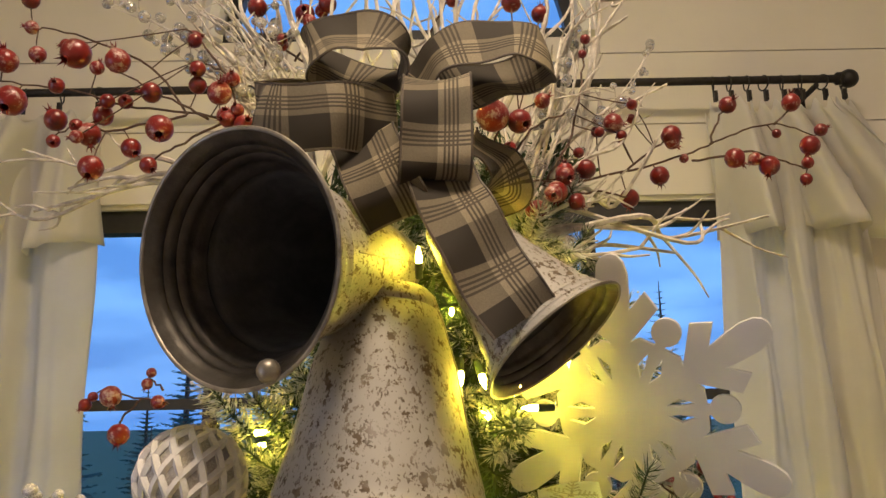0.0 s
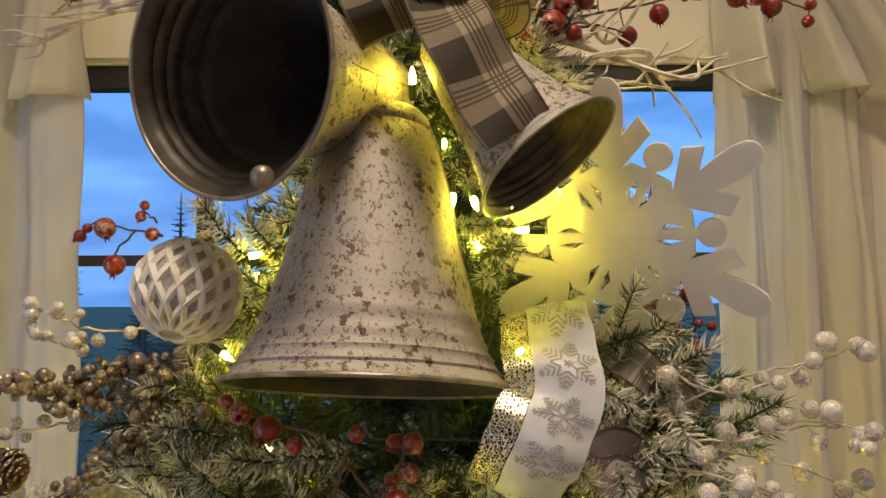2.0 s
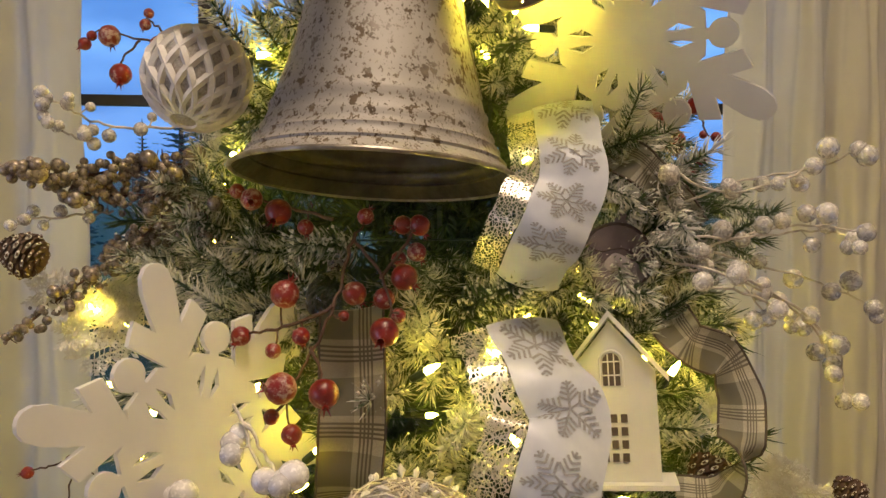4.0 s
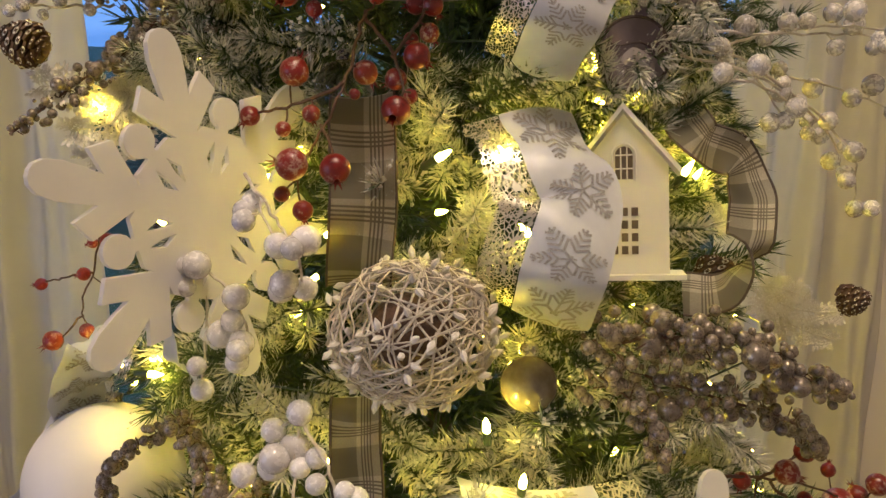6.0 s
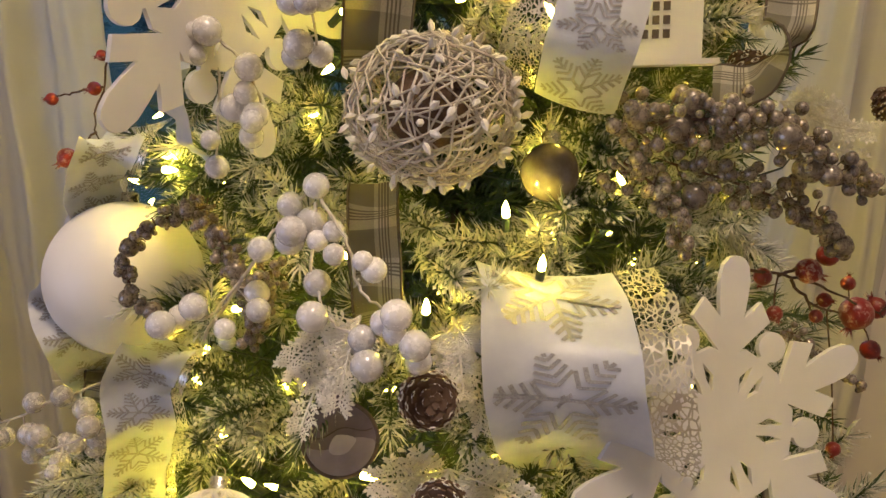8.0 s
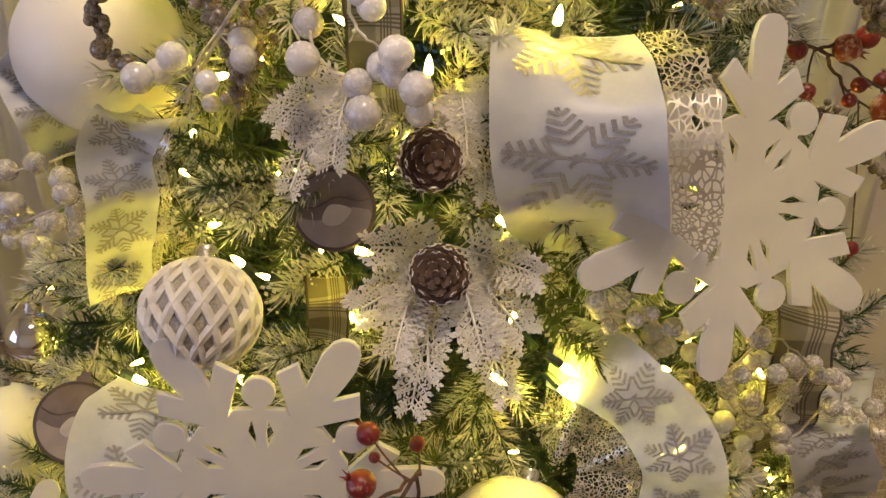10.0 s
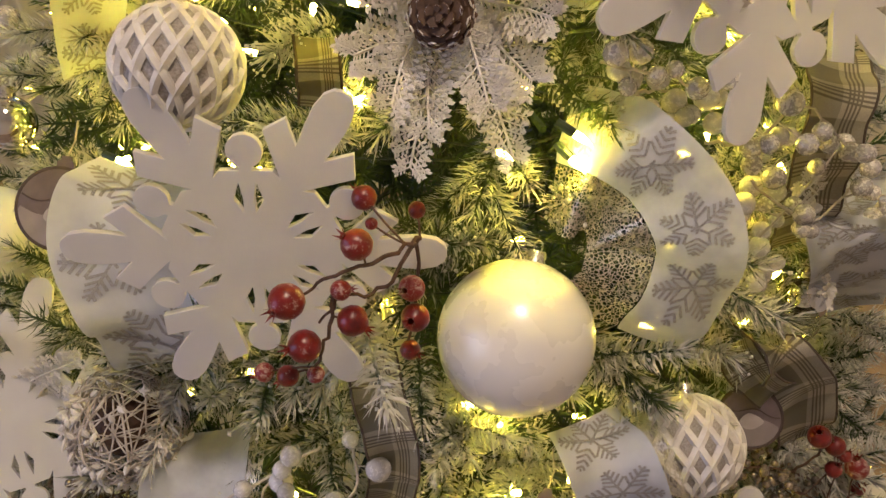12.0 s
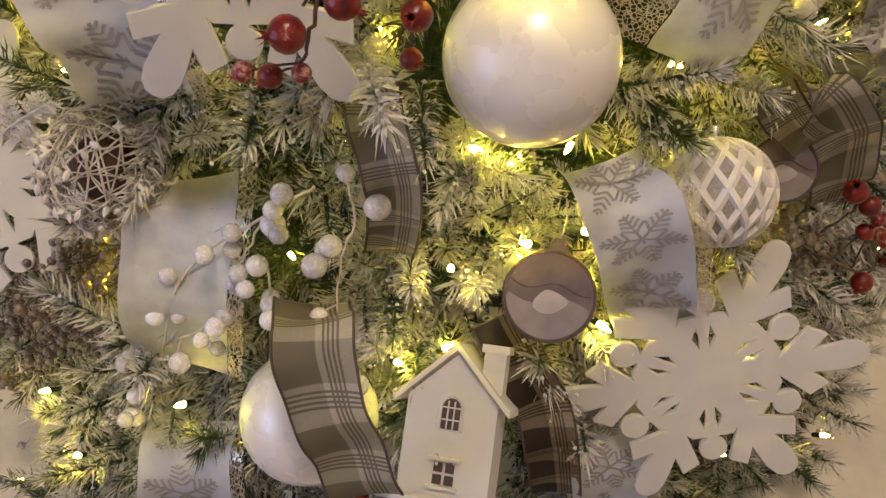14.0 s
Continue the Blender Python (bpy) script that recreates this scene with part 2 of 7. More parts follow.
M_FLOCK = simple("white_flocking", (0.78, 0.75, 0.69), (0.62, 0.58, 0.51), 60, 0.9, 0, 420, 0.5)
M_TWIGWHITE = simple("whitewashed_twig", (0.66, 0.61, 0.53), (0.38, 0.33, 0.27), 70, 0.85, 0, 300, 0.5)
M_PEARL = simple("pearl_white", (0.80, 0.78, 0.73), (0.795, 0.77, 0.72), 12, 0.28, 0.05, 60, 0.03, Coat_Weight=0.35)
M_MATTE = simple("matte_white_ball", (0.80, 0.77, 0.72), (0.75, 0.71, 0.66), 9, 0.5, 0, 300, 0.04)
M_BEAD = bead_mat("silver_bead", (0.32, 0.27, 0.21), (0.16, 0.13, 0.10), 0.28, 0.42)
M_FROST = bead_mat("frosted_pearl_bead", (0.92, 0.90, 0.87), (0.78, 0.75, 0.73), 0.2, 0.0, 0.15, 0.5)
M_FROSTED = bead_mat("frosted_bead_glass", (0.86, 0.82, 0.74), (0.70, 0.65, 0.57), 0.22, 0.0, 0.4, 0.4)
M_CLEAR = bead_mat("clear_bead_glass", (0.95, 0.93, 0.88), (0.84, 0.80, 0.74), 0.1, 0.0, 0.85, 0.4)
M_CAP = simple("silver_cap", (0.55, 0.53, 0.50), (0.42, 0.40, 0.37), 90, 0.28, 0.9, 200, 0.1)
M_MIRROR = simple("mirror_silver", (0.72, 0.72, 0.73), (0.66, 0.66, 0.67), 20, 0.07, 1.0, 40, 0.02)
M_CORE = simple("glittered_core", (0.50, 0.46, 0.40), (0.33, 0.30, 0.26), 500, 0.4, 0.35, 900, 0.7)
M_TAUPE = simple("taupe_mercury_glass", (0.20, 0.175, 0.155), (0.13, 0.112, 0.10), 60, 0.14, 0.12, 200, 0.1, Coat_Weight=0.5)
M_DISC = simple("lilac_painted_wood", (0.10, 0.075, 0.082), (0.155, 0.118, 0.122), 26, 0.5, 0, 80, 0.15)
M_DISC_PALE = simple("pale_painted_wood", (0.26, 0.22, 0.23), (0.20, 0.17, 0.175), 30, 0.55, 0, 80, 0.15)
M_DISC_FIG = simple("faded_white_paint", (0.40, 0.355, 0.36), (0.33, 0.29, 0.295), 40, 0.6, 0, 90, 0.15)
M_DARKLINE = simple("burnt_line", (0.05, 0.035, 0.03), (0.08, 0.055, 0.045), 60, 0.7)
M_SCALE = simple("pinecone_scale", (0.075, 0.04, 0.022), (0.13, 0.075, 0.045), 80, 0.75, 0, 300, 0.4)
M_CURTAIN = glow_cloth("white_linen", (0.86, 0.84, 0.80), (0.80, 0.78, 0.74), 5, 0.6, 0.9, 1300)
M_WALL = simple("cream_paint", (0.76, 0.71, 0.62), (0.72, 0.67, 0.58), 3, 0.65, 0, 160, 0.08)
M_CEIL = simple("white_ceiling_paint", (0.78, 0.76, 0.72), (0.74, 0.72, 0.68), 2, 0.8, 0, 120, 0.08)
M_FLOOR = simple("oak_plank", (0.42, 0.31, 0.20), (0.32, 0.22, 0.13), 9, 0.45, 0, 90, 0.15, vary=0.12)
M_BLACK = simple("black_window_frame", (0.018, 0.017, 0.016), (0.028, 0.026, 0.024), 30, 0.45, 0, 200, 0.05)
M_IRON = simple("black_iron", (0.02, 0.018, 0.016), (0.035, 0.03, 0.026), 60, 0.5, 0.5, 200, 0.15)
M_PANE = pane_mat()
M_GLASS = glass_mat("clear_glass")
M_BULB = emit_mat("warm_bulb", (1.0, 0.79, 0.07), 305.0)
M_LAMP = emit_mat("lamp_diffuser", WARM, 3.0)
M_SKIRT = simple("cream_tree_skirt", (0.76, 0.72, 0.62), (0.68, 0.63, 0.53), 14, 0.95, 0, 300, 0.4)
M_CONIFER = simple("dusk_conifer", (0.06, 0.12, 0.10), (0.11, 0.18, 0.15), 3, 0.9)
M_GRASS = simple("lawn", (0.05, 0.09, 0.03), (0.09, 0.12, 0.05), 0.6, 0.95, 0, 8, 0.4)

# ---- mesh helpers ----


class Geo:
    """Collects vertices, faces and uvs of one mesh."""

    def __init__(self):
        self.v, self.f, self.uv = [], [], {}

    def add(self, verts, faces):
        b = len(self.v)
        self.v.extend([tuple(p) for p in verts])
        self.f.extend([tuple(i + b for i in q) for q in faces])
        return b

    def tube(self, path, radii, sides=6, cap=True):
        path = [Vector(p) for p in path]
        if isinstance(radii, (int, float)):
            radii = [radii] * len(path)
        verts, faces, side = [], [], None
        for i, p in enumerate(path):
            d = path[min(i + 1, len(path) - 1)] - path[max(i - 1, 0)]
            d = d.normalized() if d.length > 1e-9 else Vector((0, 0, 1))
            if side is None:
                side = d.orthogonal().normalized()
            side = side - d * side.dot(d)
            side = side.normalized() if side.length > 1e-6 else d.orthogonal().normalized()
            up = d.cross(side)
            for k in range(sides):
                a = math.tau * k / sides
                verts.append(p + (side * math.cos(a) + up * math.sin(a)) * radii[i])
        for i in range(len(path) - 1):
            for k in range(sides):
                a, b = i * sides + k, i * sides + (k + 1) % sides
                faces.append((a, b, b + sides, a + sides))
        if cap:
            faces.append(tuple(range(sides))[::-1])
            faces.append(tuple(range((len(path) - 1) * sides, len(path) * sides)))
        self.add(verts, faces)
        return self

    def lathe(self, prof, seg=24, m=None, closed=False):
        """prof: (radius, height) pairs turned about z."""
        m = m or Matrix()
        verts, faces = [], []
        for r, z in prof:
            for k in range(seg):
                a = math.tau * k / seg
                verts.append(m @ Vector((r * math.cos(a), r * math.sin(a), z)))
        n = len(prof)
        for i in range(n if closed else n - 1):
            for k in range(seg):
                a, b = i * seg + k, i * seg + (k + 1) % seg
                c = (i + 1) % n * seg
                faces.append((a, b, c + (k + 1) % seg, c + k))
        self.add(verts, faces)
        return self

    def ball(self, c, r, seg=12, rings=8, squash=1.0):
        prof = [(max(r * math.sin(math.pi * i / rings), 1e-5), -r * squash * math.cos(math.pi * i / rings)) for i in range(rings + 1)]
        return self.lathe(prof, seg, Matrix.Translation(c))

    def box(self, c, s, m=None):
        m = m or Matrix()
        c = Vector(c)
        vs = [m @ (c + Vector((x * s[0] / 2, y * s[1] / 2, z * s[2] / 2))) for x in (-1, 1) for y in (-1, 1) for z in (-1, 1)]
        self.add(vs, [(0, 1, 3, 2), (4, 6, 7, 5), (0, 4, 5, 1), (2, 3, 7, 6), (0, 2, 6, 4), (1, 5, 7, 3)])
        return self

    def prism(self, pts, z0, z1):
        """An outline in the xy plane, given depth."""
        n = len(pts)
        vs = [(x, y, z0) for x, y in pts] + [(x, y, z1) for x, y in pts]
        fs = [tuple(range(n))[::-1], tuple(range(n, 2 * n))] + [(i, (i + 1) % n, (i + 1) % n + n, i + n) for i in range(n)]
        self.add(vs, fs)
        return self

    def mesh(self, name, mat, smooth=True, sharp=40):
        me = bpy.data.meshes.new(name)
        me.from_pydata([tuple(p) for p in self.v], [], self.f)
        me.materials.append(mat)
        if self.uv:
            lay = me.uv_layers.new(name="UVMap")
            for lp in me.loops:
                lay.data[lp.index].uv = self.uv.get(lp.vertex_index, (0, 0))
        if smooth:
            me.polygons.foreach_set("use_smooth", [True] * len(me.polygons))
            if sharp < 180:
                me.set_sharp_from_angle(angle=radians(sharp))
        me.update()
        return me


def part(name, geo, mat, parent, label="", smooth=True, sharp=40, m=None):
    ob = new(name, geo.mesh(name, mat, smooth, sharp) if isinstance(geo, Geo) else geo)
    ob.parent = parent
    if m is not None:
        ob.matrix_basis = m
    if label:
        tagged(ob, label)
    return ob


def thing(name, at, label, category, group="", kind=""):
    """An Empty that carries a thing's parts; at: a place or a pose."""
    ob = new(name)
    ob.empty_display_size = 0.02
    ob.matrix_basis = at if isinstance(at, Matrix) else Matrix.Translation(at)
    return tagged(ob, label, category, group, kind)


def solid(name, geo, mat, label, category, kind="structure", smooth=False):
    return tagged(new(name, geo.mesh(name, mat, smooth)), label, category, "", kind)


def facing(p, n, roll=0):
    """A pose at p whose z points along n and whose y points up."""
    z = Vector(n).normalized()
    x = Vector((0, 0, 1)).cross(z).normalized()
    y = z.cross(x)
    return Matrix.Translation(p) @ Matrix((x, y, z)).transposed().to_4x4() @ Matrix.Rotation(radians(roll), 4, "Z")


def smooth_path(pts, n=8):
    """Catmull-Rom through the points."""
    P = [Vector(p) for p in pts]
    if len(P) < 3:
        return [P[0].lerp(P[-1], i / n) for i in range(n + 1)]
    out = []
    for i in range(len(P) - 1):
        a, b, c, d = P[max(i - 1, 0)], P[i], P[i + 1], P[min(i + 2, len(P) - 1)]
        for k in range(n):
            t = k / n
            out.append(0.5 * (2 * b + (c - a) * t + (2 * a - 5 * b + 4 * c - d) * t * t + (3 * b - a - 3 * c + d) * t ** 3))
    return out + [P[-1]]


def on_cone(ang, z, off=0.0):
    """A place on the tree's outline; ang in degrees from the front, to the right."""
    r = 0.31 * (2.4 - z) + off
    return Vector((r * math.sin(radians(ang)), 1.05 - r * math.cos(radians(ang)), z))


def out_from(p):
    d = Vector((p[0], p[1] - 1.05, 0)).normalized()
    return (d + Vector((0, 0, 0.31))).normalized()

# ---- the room ----


def wall_grid(name, x0, x1, z0, z1, holes, y, thick, label):
    """A wall in the xz plane with rectangular openings through it."""
    g = Geo()
    xs = sorted({x0, x1, *[h[0] for h in holes], *[h[1] for h in holes]})
    zs = sorted({z0, z1, *[h[2] for h in holes], *[h[3] for h in holes]})
    for a, b in zip(xs, xs[1:]):
        for c, d in zip(zs, zs[1:]):
            if not any(h[0] <= a and b <= h[1] and h[2] <= c and d <= h[3] for h in holes):
                g.box(((a + b) / 2, y + thick / 2, (c + d) / 2), (b - a, thick, d - c))
    return solid(name, g, M_WALL, label, "wall")


WX0, WX1, WZ0, WZ1 = -1.23, 1.02, 0.25, 2.375
AX, AZ, AR = -0.11, 2.90, 0.56
CEIL, BACK, SIDE, WALL_Y = 3.7, -2.8, 2.6, 2.30
GROUND = -0.5
wall_north = wall_grid("wall_north", -SIDE, SIDE, GROUND, CEIL, [(WX0, WX1, WZ0, WZ1), (AX - AR, AX + AR, AZ, AZ + AR)], WALL_Y, 0.16, "cream painted wall with a wide window")
# the spandrels that turn the upper opening into a half round
g = Geo()
for s in (-1, 1):
    arc = [(AX + s * AR * math.cos(a), AZ + AR * math.sin(a)) for a in np.linspace(0.001, math.pi / 2 - 0.001, 14)]
    for (xa, za), (xb, zb) in zip(arc, arc[1:]):
        vs = [(x, y, z) for y in (WALL_Y + 0.001, WALL_Y + 0.159) for x, z in ((xa, za), (xb, zb), (xb, AZ + AR), (xa, AZ + AR))]
        g.add(vs, [(0, 1, 2, 3), (7, 6, 5, 4), (0, 4, 5, 1), (1, 5, 6, 2), (2, 6, 7, 3), (3, 7, 4, 0)])
part("arch_spandrel", g, M_WALL, wall_north, smooth=False)
# shiplap boards with dark joints between them, above the window
zs = [2.385, 2.606, 2.836, 3.066, 3.296, 3.526, 3.695]
for a, b in zip(zs, zs[1:]):
    spans = [(-SIDE, SIDE)]
    if b > AZ - 0.03:
        spans = [(-SIDE, AX - AR - 0.05), (AX + AR + 0.05, SIDE)]
        if a > AZ + AR + 0.02:
            spans = [(-SIDE, SIDE)]
    for x0, x1 in spans:
        part("board", Geo().box(((x0 + x1) / 2, WALL_Y - 0.008, (a + b) / 2), (x1 - x0, 0.015, b - a - 0.004)), M_WALL, wall_north, smooth=False)
for nm, c, s, lab in (("wall_east", (SIDE + 0.05, (BACK + WALL_Y) / 2, (CEIL + GROUND) / 2), (0.1, WALL_Y - BACK, CEIL - GROUND), "plain cream painted side wall"),
                      ("wall_south", (0, BACK - 0.05, (CEIL + GROUND) / 2), (2 * SIDE + 0.2, 0.1, CEIL - GROUND), "plain cream painted rear wall")):
    solid(nm, Geo().box(c, s), M_WALL, lab, "wall")
# the side wall has a second window that lets the evening in
SY0, SY1, SZ0, SZ1 = -1.7, -0.1, 0.4, 2.3
g = Geo()
for ya, yb, za, zb in ((BACK, SY0, GROUND, CEIL), (SY1, WALL_Y, GROUND, CEIL), (SY0, SY1, GROUND, SZ0), (SY0, SY1, SZ1, CEIL)):
    g.box((-SIDE - 0.05, (ya + yb) / 2, (za + zb) / 2), (0.1, yb - ya, zb - za))
solid("wall_west", g, M_WALL, "cream painted side wall with a window", "wall")
side_win = thing("window_3", (-SIDE - 0.05, 0, 0), "black-framed side window with evening light", "window", kind="structure")
for nm, c, s in (("head", (0, (SY0 + SY1) / 2, SZ1 - 0.025), (0.06, SY1 - SY0, 0.05)), ("sill_rail", (0, (SY0 + SY1) / 2, SZ0 + 0.025), (0.06, SY1 - SY0, 0.05)),
                 ("jamb", (0, SY0 + 0.025, (SZ0 + SZ1) / 2), (0.06, 0.05, SZ1 - SZ0 - 0.1)), ("jamb", (0, SY1 - 0.025, (SZ0 + SZ1) / 2), (0.06, 0.05, SZ1 - SZ0 - 0.1)),
                 ("mullion", (0, (SY0 + SY1) / 2, (SZ0 + SZ1) / 2), (0.05, 0.04, SZ1 - SZ0 - 0.1))):
    part(nm, Geo().box(c, s), M_BLACK, side_win, smooth=False)
for s in (-1, 1):
    pn = part("pane", Geo().box((0, (SY0 + SY1) / 2 + s * 0.385, (SZ0 + SZ1) / 2), (0.004, 0.73, SZ1 - SZ0 - 0.1)), M_PANE, side_win, smooth=False)
    pn.visible_shadow = False
sl = bpy.data.lights.new("evening_light", "AREA")
sl.shape, sl.size, sl.size_y, sl.energy, sl.color = "RECTANGLE", SZ1 - SZ0 - 0.1, SY1 - SY0 - 0.1, 23.0, (0.66, 0.72, 1.0)
new("evening_light", sl).matrix_world = look((-SIDE + 0.02, (SY0 + SY1) / 2, (SZ0 + SZ1) / 2), (0, (SY0 + SY1) / 2 + 0.001, (SZ0 + SZ1) / 2))
solid("ceiling", Geo().box((0, (BACK + WALL_Y) / 2, CEIL + 0.05), (2 * SIDE + 0.2, WALL_Y - BACK + 0.4, 0.1)), M_CEIL, "plain white painted ceiling", "ceiling")
floor = solid("floor", Geo().box((0, (BACK + WALL_Y) / 2, GROUND - 0.06), (2 * SIDE + 0.2, WALL_Y - BACK + 0.4, 0.1)), M_FLOOR, "warm brown oak plank floor", "floor")
solid("ground", Geo().box((0, 0, GROUND - 0.4), (1200, 1200, 0.1)), M_GRASS, "dark lawn outside the window at dusk", "ground")

# window: three lights below, a half round above
win = thing("window_1", (0, WALL_Y + 0.05, 0), "black-framed three-part window with a dusk sky behind", "window", kind="structure")
fw = 0.05


def bar(name, x0, x1, z0, z1, d=0.06, parent=None):
    return part(name, Geo().box(((x0 + x1) / 2, 0, (z0 + z1) / 2), (x1 - x0, d, z1 - z0)), M_BLACK, parent or win, smooth=False)


bar("head", WX0, WX1, WZ1 - 0.065, WZ1)
bar("sill_rail", WX0, WX1, WZ0, WZ0 + 0.06)
bar("jamb", WX0, WX0 + fw, WZ0 + 0.06, WZ1 - 0.065)
bar("jamb", WX1 - fw, WX1, WZ0 + 0.06, WZ1 - 0.065)
for x in (-0.66, 0.44):
    bar("mullion", x - 0.0175, x + 0.0175, WZ0 + 0.06, WZ1 - 0.065)
cuts = [WX0 + fw, -0.66 - 0.0175, -0.66 + 0.0175, 0.44 - 0.0175, 0.44 + 0.0175, WX1 - fw]
for a, b in zip(cuts[::2], cuts[1::2]):
    bar("muntin", a, b, 1.795, 1.825, 0.04)
    for c, d in ((WZ0 + 0.06, 1.795), (1.825, WZ1 - 0.065)):
        pn = part("pane", Geo().box(((a + b) / 2, 0, (c + d) / 2), (b - a, 0.004, d - c)), M_PANE, win, smooth=False)
        pn.visible_shadow = False
part("window_sill", Geo().box((-0.1, -0.09, WZ0 - 0.02), (WX1 - WX0 + 0.1, 0.16, 0.035)), M_CEIL, win, smooth=False)
arch = thing("window_2", (AX, WALL_Y + 0.05, AZ), "black-framed half-round window above the rod", "window", kind="structure")
outer = [(AR * math.cos(a), AR * math.sin(a)) for a in np.linspace(0, math.pi, 33)]
g = Geo()
g.tube([(x * 0.955, 0, z * 0.955) for x, z in outer], 0.026, 4)
part("arch_frame", g, M_BLACK, arch, smooth=False)
part("sill_rail", Geo().box((0, 0, 0.022), (2 * AR, 0.05, 0.044)), M_BLACK, arch, smooth=False)
part("casing", Geo().tube([(x * 1.03, -0.065, z * 1.03) for x, z in outer], 0.035, 8), M_CEIL, arch)
pn = part("pane", Geo().lathe([(0.0005, -0.002), (AR * 0.93, -0.002), (AR * 0.93, 0.002), (0.0005, 0.002)], 64, Matrix.Rotation(radians(90), 4, "X")), M_PANE, arch, smooth=False)
pn.visible_shadow = False

# curtain rod, rings and curtains
RODZ, RODY = 2.69, 2.17
rod = thing("curtain_rod", (0, RODY, RODZ), "black iron curtain rod with a ball finial", "curtain rod")
part("pole", Geo().tube([(-1.78, 0, 0), (1.17, 0, 0)], 0.012, 12), M_IRON, rod)
for s in (-1.79, 1.185):
    part("finial", Geo().ball((s, 0, 0), 0.027, 16, 10).lathe([(0.014, -0.02), (0.019, -0.015), (0.019, 0), (0.014, 0.004)], 12, pose(s - 0.02 * (1 if s > 0 else -1), 0, 0, 0, 90, 0)), M_IRON, rod)
for s in (-1.74, 1.09):
    part("bracket", Geo().tube([(s, 0.11, -0.02), (s, 0.05, -0.02), (s, 0.0, -0.018)], 0.008, 8).box((s, 0.115, -0.02), (0.03, 0.01, 0.08)), M_IRON, rod)


def curtain(x0, x1, waves, seed, label, out):
    rnd = random.Random(seed)
    c = thing("curtain", ((x0 + x1) / 2, RODY, 0), label, "curtain", "pair of curtains")
    w = x1 - x0
    ph = [rnd.uniform(0, 6.28) for _ in range(6)]

    def fold(u, k):
        return (0.042 * math.sin(u * waves * math.tau + ph[0]) + 0.016 * math.sin(u * waves * 1.7 * math.tau + ph[1]) + 0.008 * math.sin(u * waves * 3.1 * math.tau + ph[2] + k))

    def sheet(name, z0, z1, nz, depth, flare, ragged, side):
        nx = 150
        g = Geo()
        vs = []
        for j in range(nz + 1):
            t = j / nz
            for i in range(nx + 1):
                u = i / nx
                hem = ragged * (math.sin(u * 9 + ph[3]) * 0.6 + math.sin(u * 23 + ph[4]) * 0.4)
                z = z1 + (z0 - z1) * t + hem * t
                gather = 0.012 * math.sin(u * 14 * math.pi) ** 2 * (1 - t) * 3 * (1 if side else 0.6)
                x = (u - 0.5) * w * (1 + flare * t * 0.3) + out * flare * 3 * t * (u if out > 0 else 1 - u) + 0.006 * math.sin(z * 9 + u * 20)
                y = fold(u, t * 1.5) * (0.45 + depth * t) - gather * 0.3
                vs.append((x, y + side, z - gather * (1 - t)))
        fs = [(j * (nx + 1) + i, j * (nx + 1) + i + 1, (j + 1) * (nx + 1) + i + 1, (j + 1) * (nx + 1) + i) for j in range(nz) for i in range(nx)]
        g.add(vs, fs)
        ob = part(name, g, M_CURTAIN, c, sharp=180)
        md = ob.modifiers.new("thick", "SOLIDIFY")
        md.thickness = 0.0016
    sheet("panel", GROUND + 0.03, 2.60, 48, 0.7, 0.06, 0.0, 0.0)
    sheet("flounce", 2.235, 2.615, 12, 1.3, 0.09, 0.022, -0.045)
    n = 8
    for i in range(n):
        x = (i / (n - 1) - 0.5) * w * 0.97 + rnd.uniform(-0.012, 0.012)
        part("ring", Geo().lathe([(0.0215 + 0.0022 * math.cos(a), 0.0022 * math.sin(a)) for a in np.linspace(0, math.tau, 7)[:-1]], 20, pose(x, 0, RODZ - 0.0095, 0, 90, rnd.uniform(-25, 25)), True), M_IRON, c)
        part("clip", Geo().box((x, -0.012, RODZ - 0.052), (0.010, 0.014, 0.03)).tube([(x, 0, RODZ - 0.03), (x, -0.01, RODZ - 0.045)], 0.002, 5), M_IRON, c)
    return c


curtain(-1.72, -0.955, 5, 3, "white linen curtain with a flounced top, clipped to rings", -1)
curtain(0.775, 1.17, 3.1, 8, "white linen curtain with a flounced top, clipped to rings", 1)

# ceiling lamp of the room
lamp = thing("ceiling_light", (0.1, 0.15, CEIL), "flush round ceiling light, switched on", "ceiling light")
part("pan", Geo().lathe([(0.001, -0.001), (0.24, -0.001), (0.25, -0.02), (0.24, -0.05), (0.22, -0.05)], 40), M_CAP, lamp)
part("diffuser", Geo().lathe([(0.22, -0.045), (0.19, -0.075), (0.12, -0.095), (0.001, -0.105)], 40), M_LAMP, lamp)
al = bpy.data.lights.new("ceiling_lamp", "AREA")
al.shape, al.size, al.energy, al.color = "DISK", 0.5, 48.0, WARM
new("ceiling_lamp", al).matrix_world = look((0.1, 0.15, CEIL - 0.13), (0.1, 0.151, 0))

# conifers beyond the glass


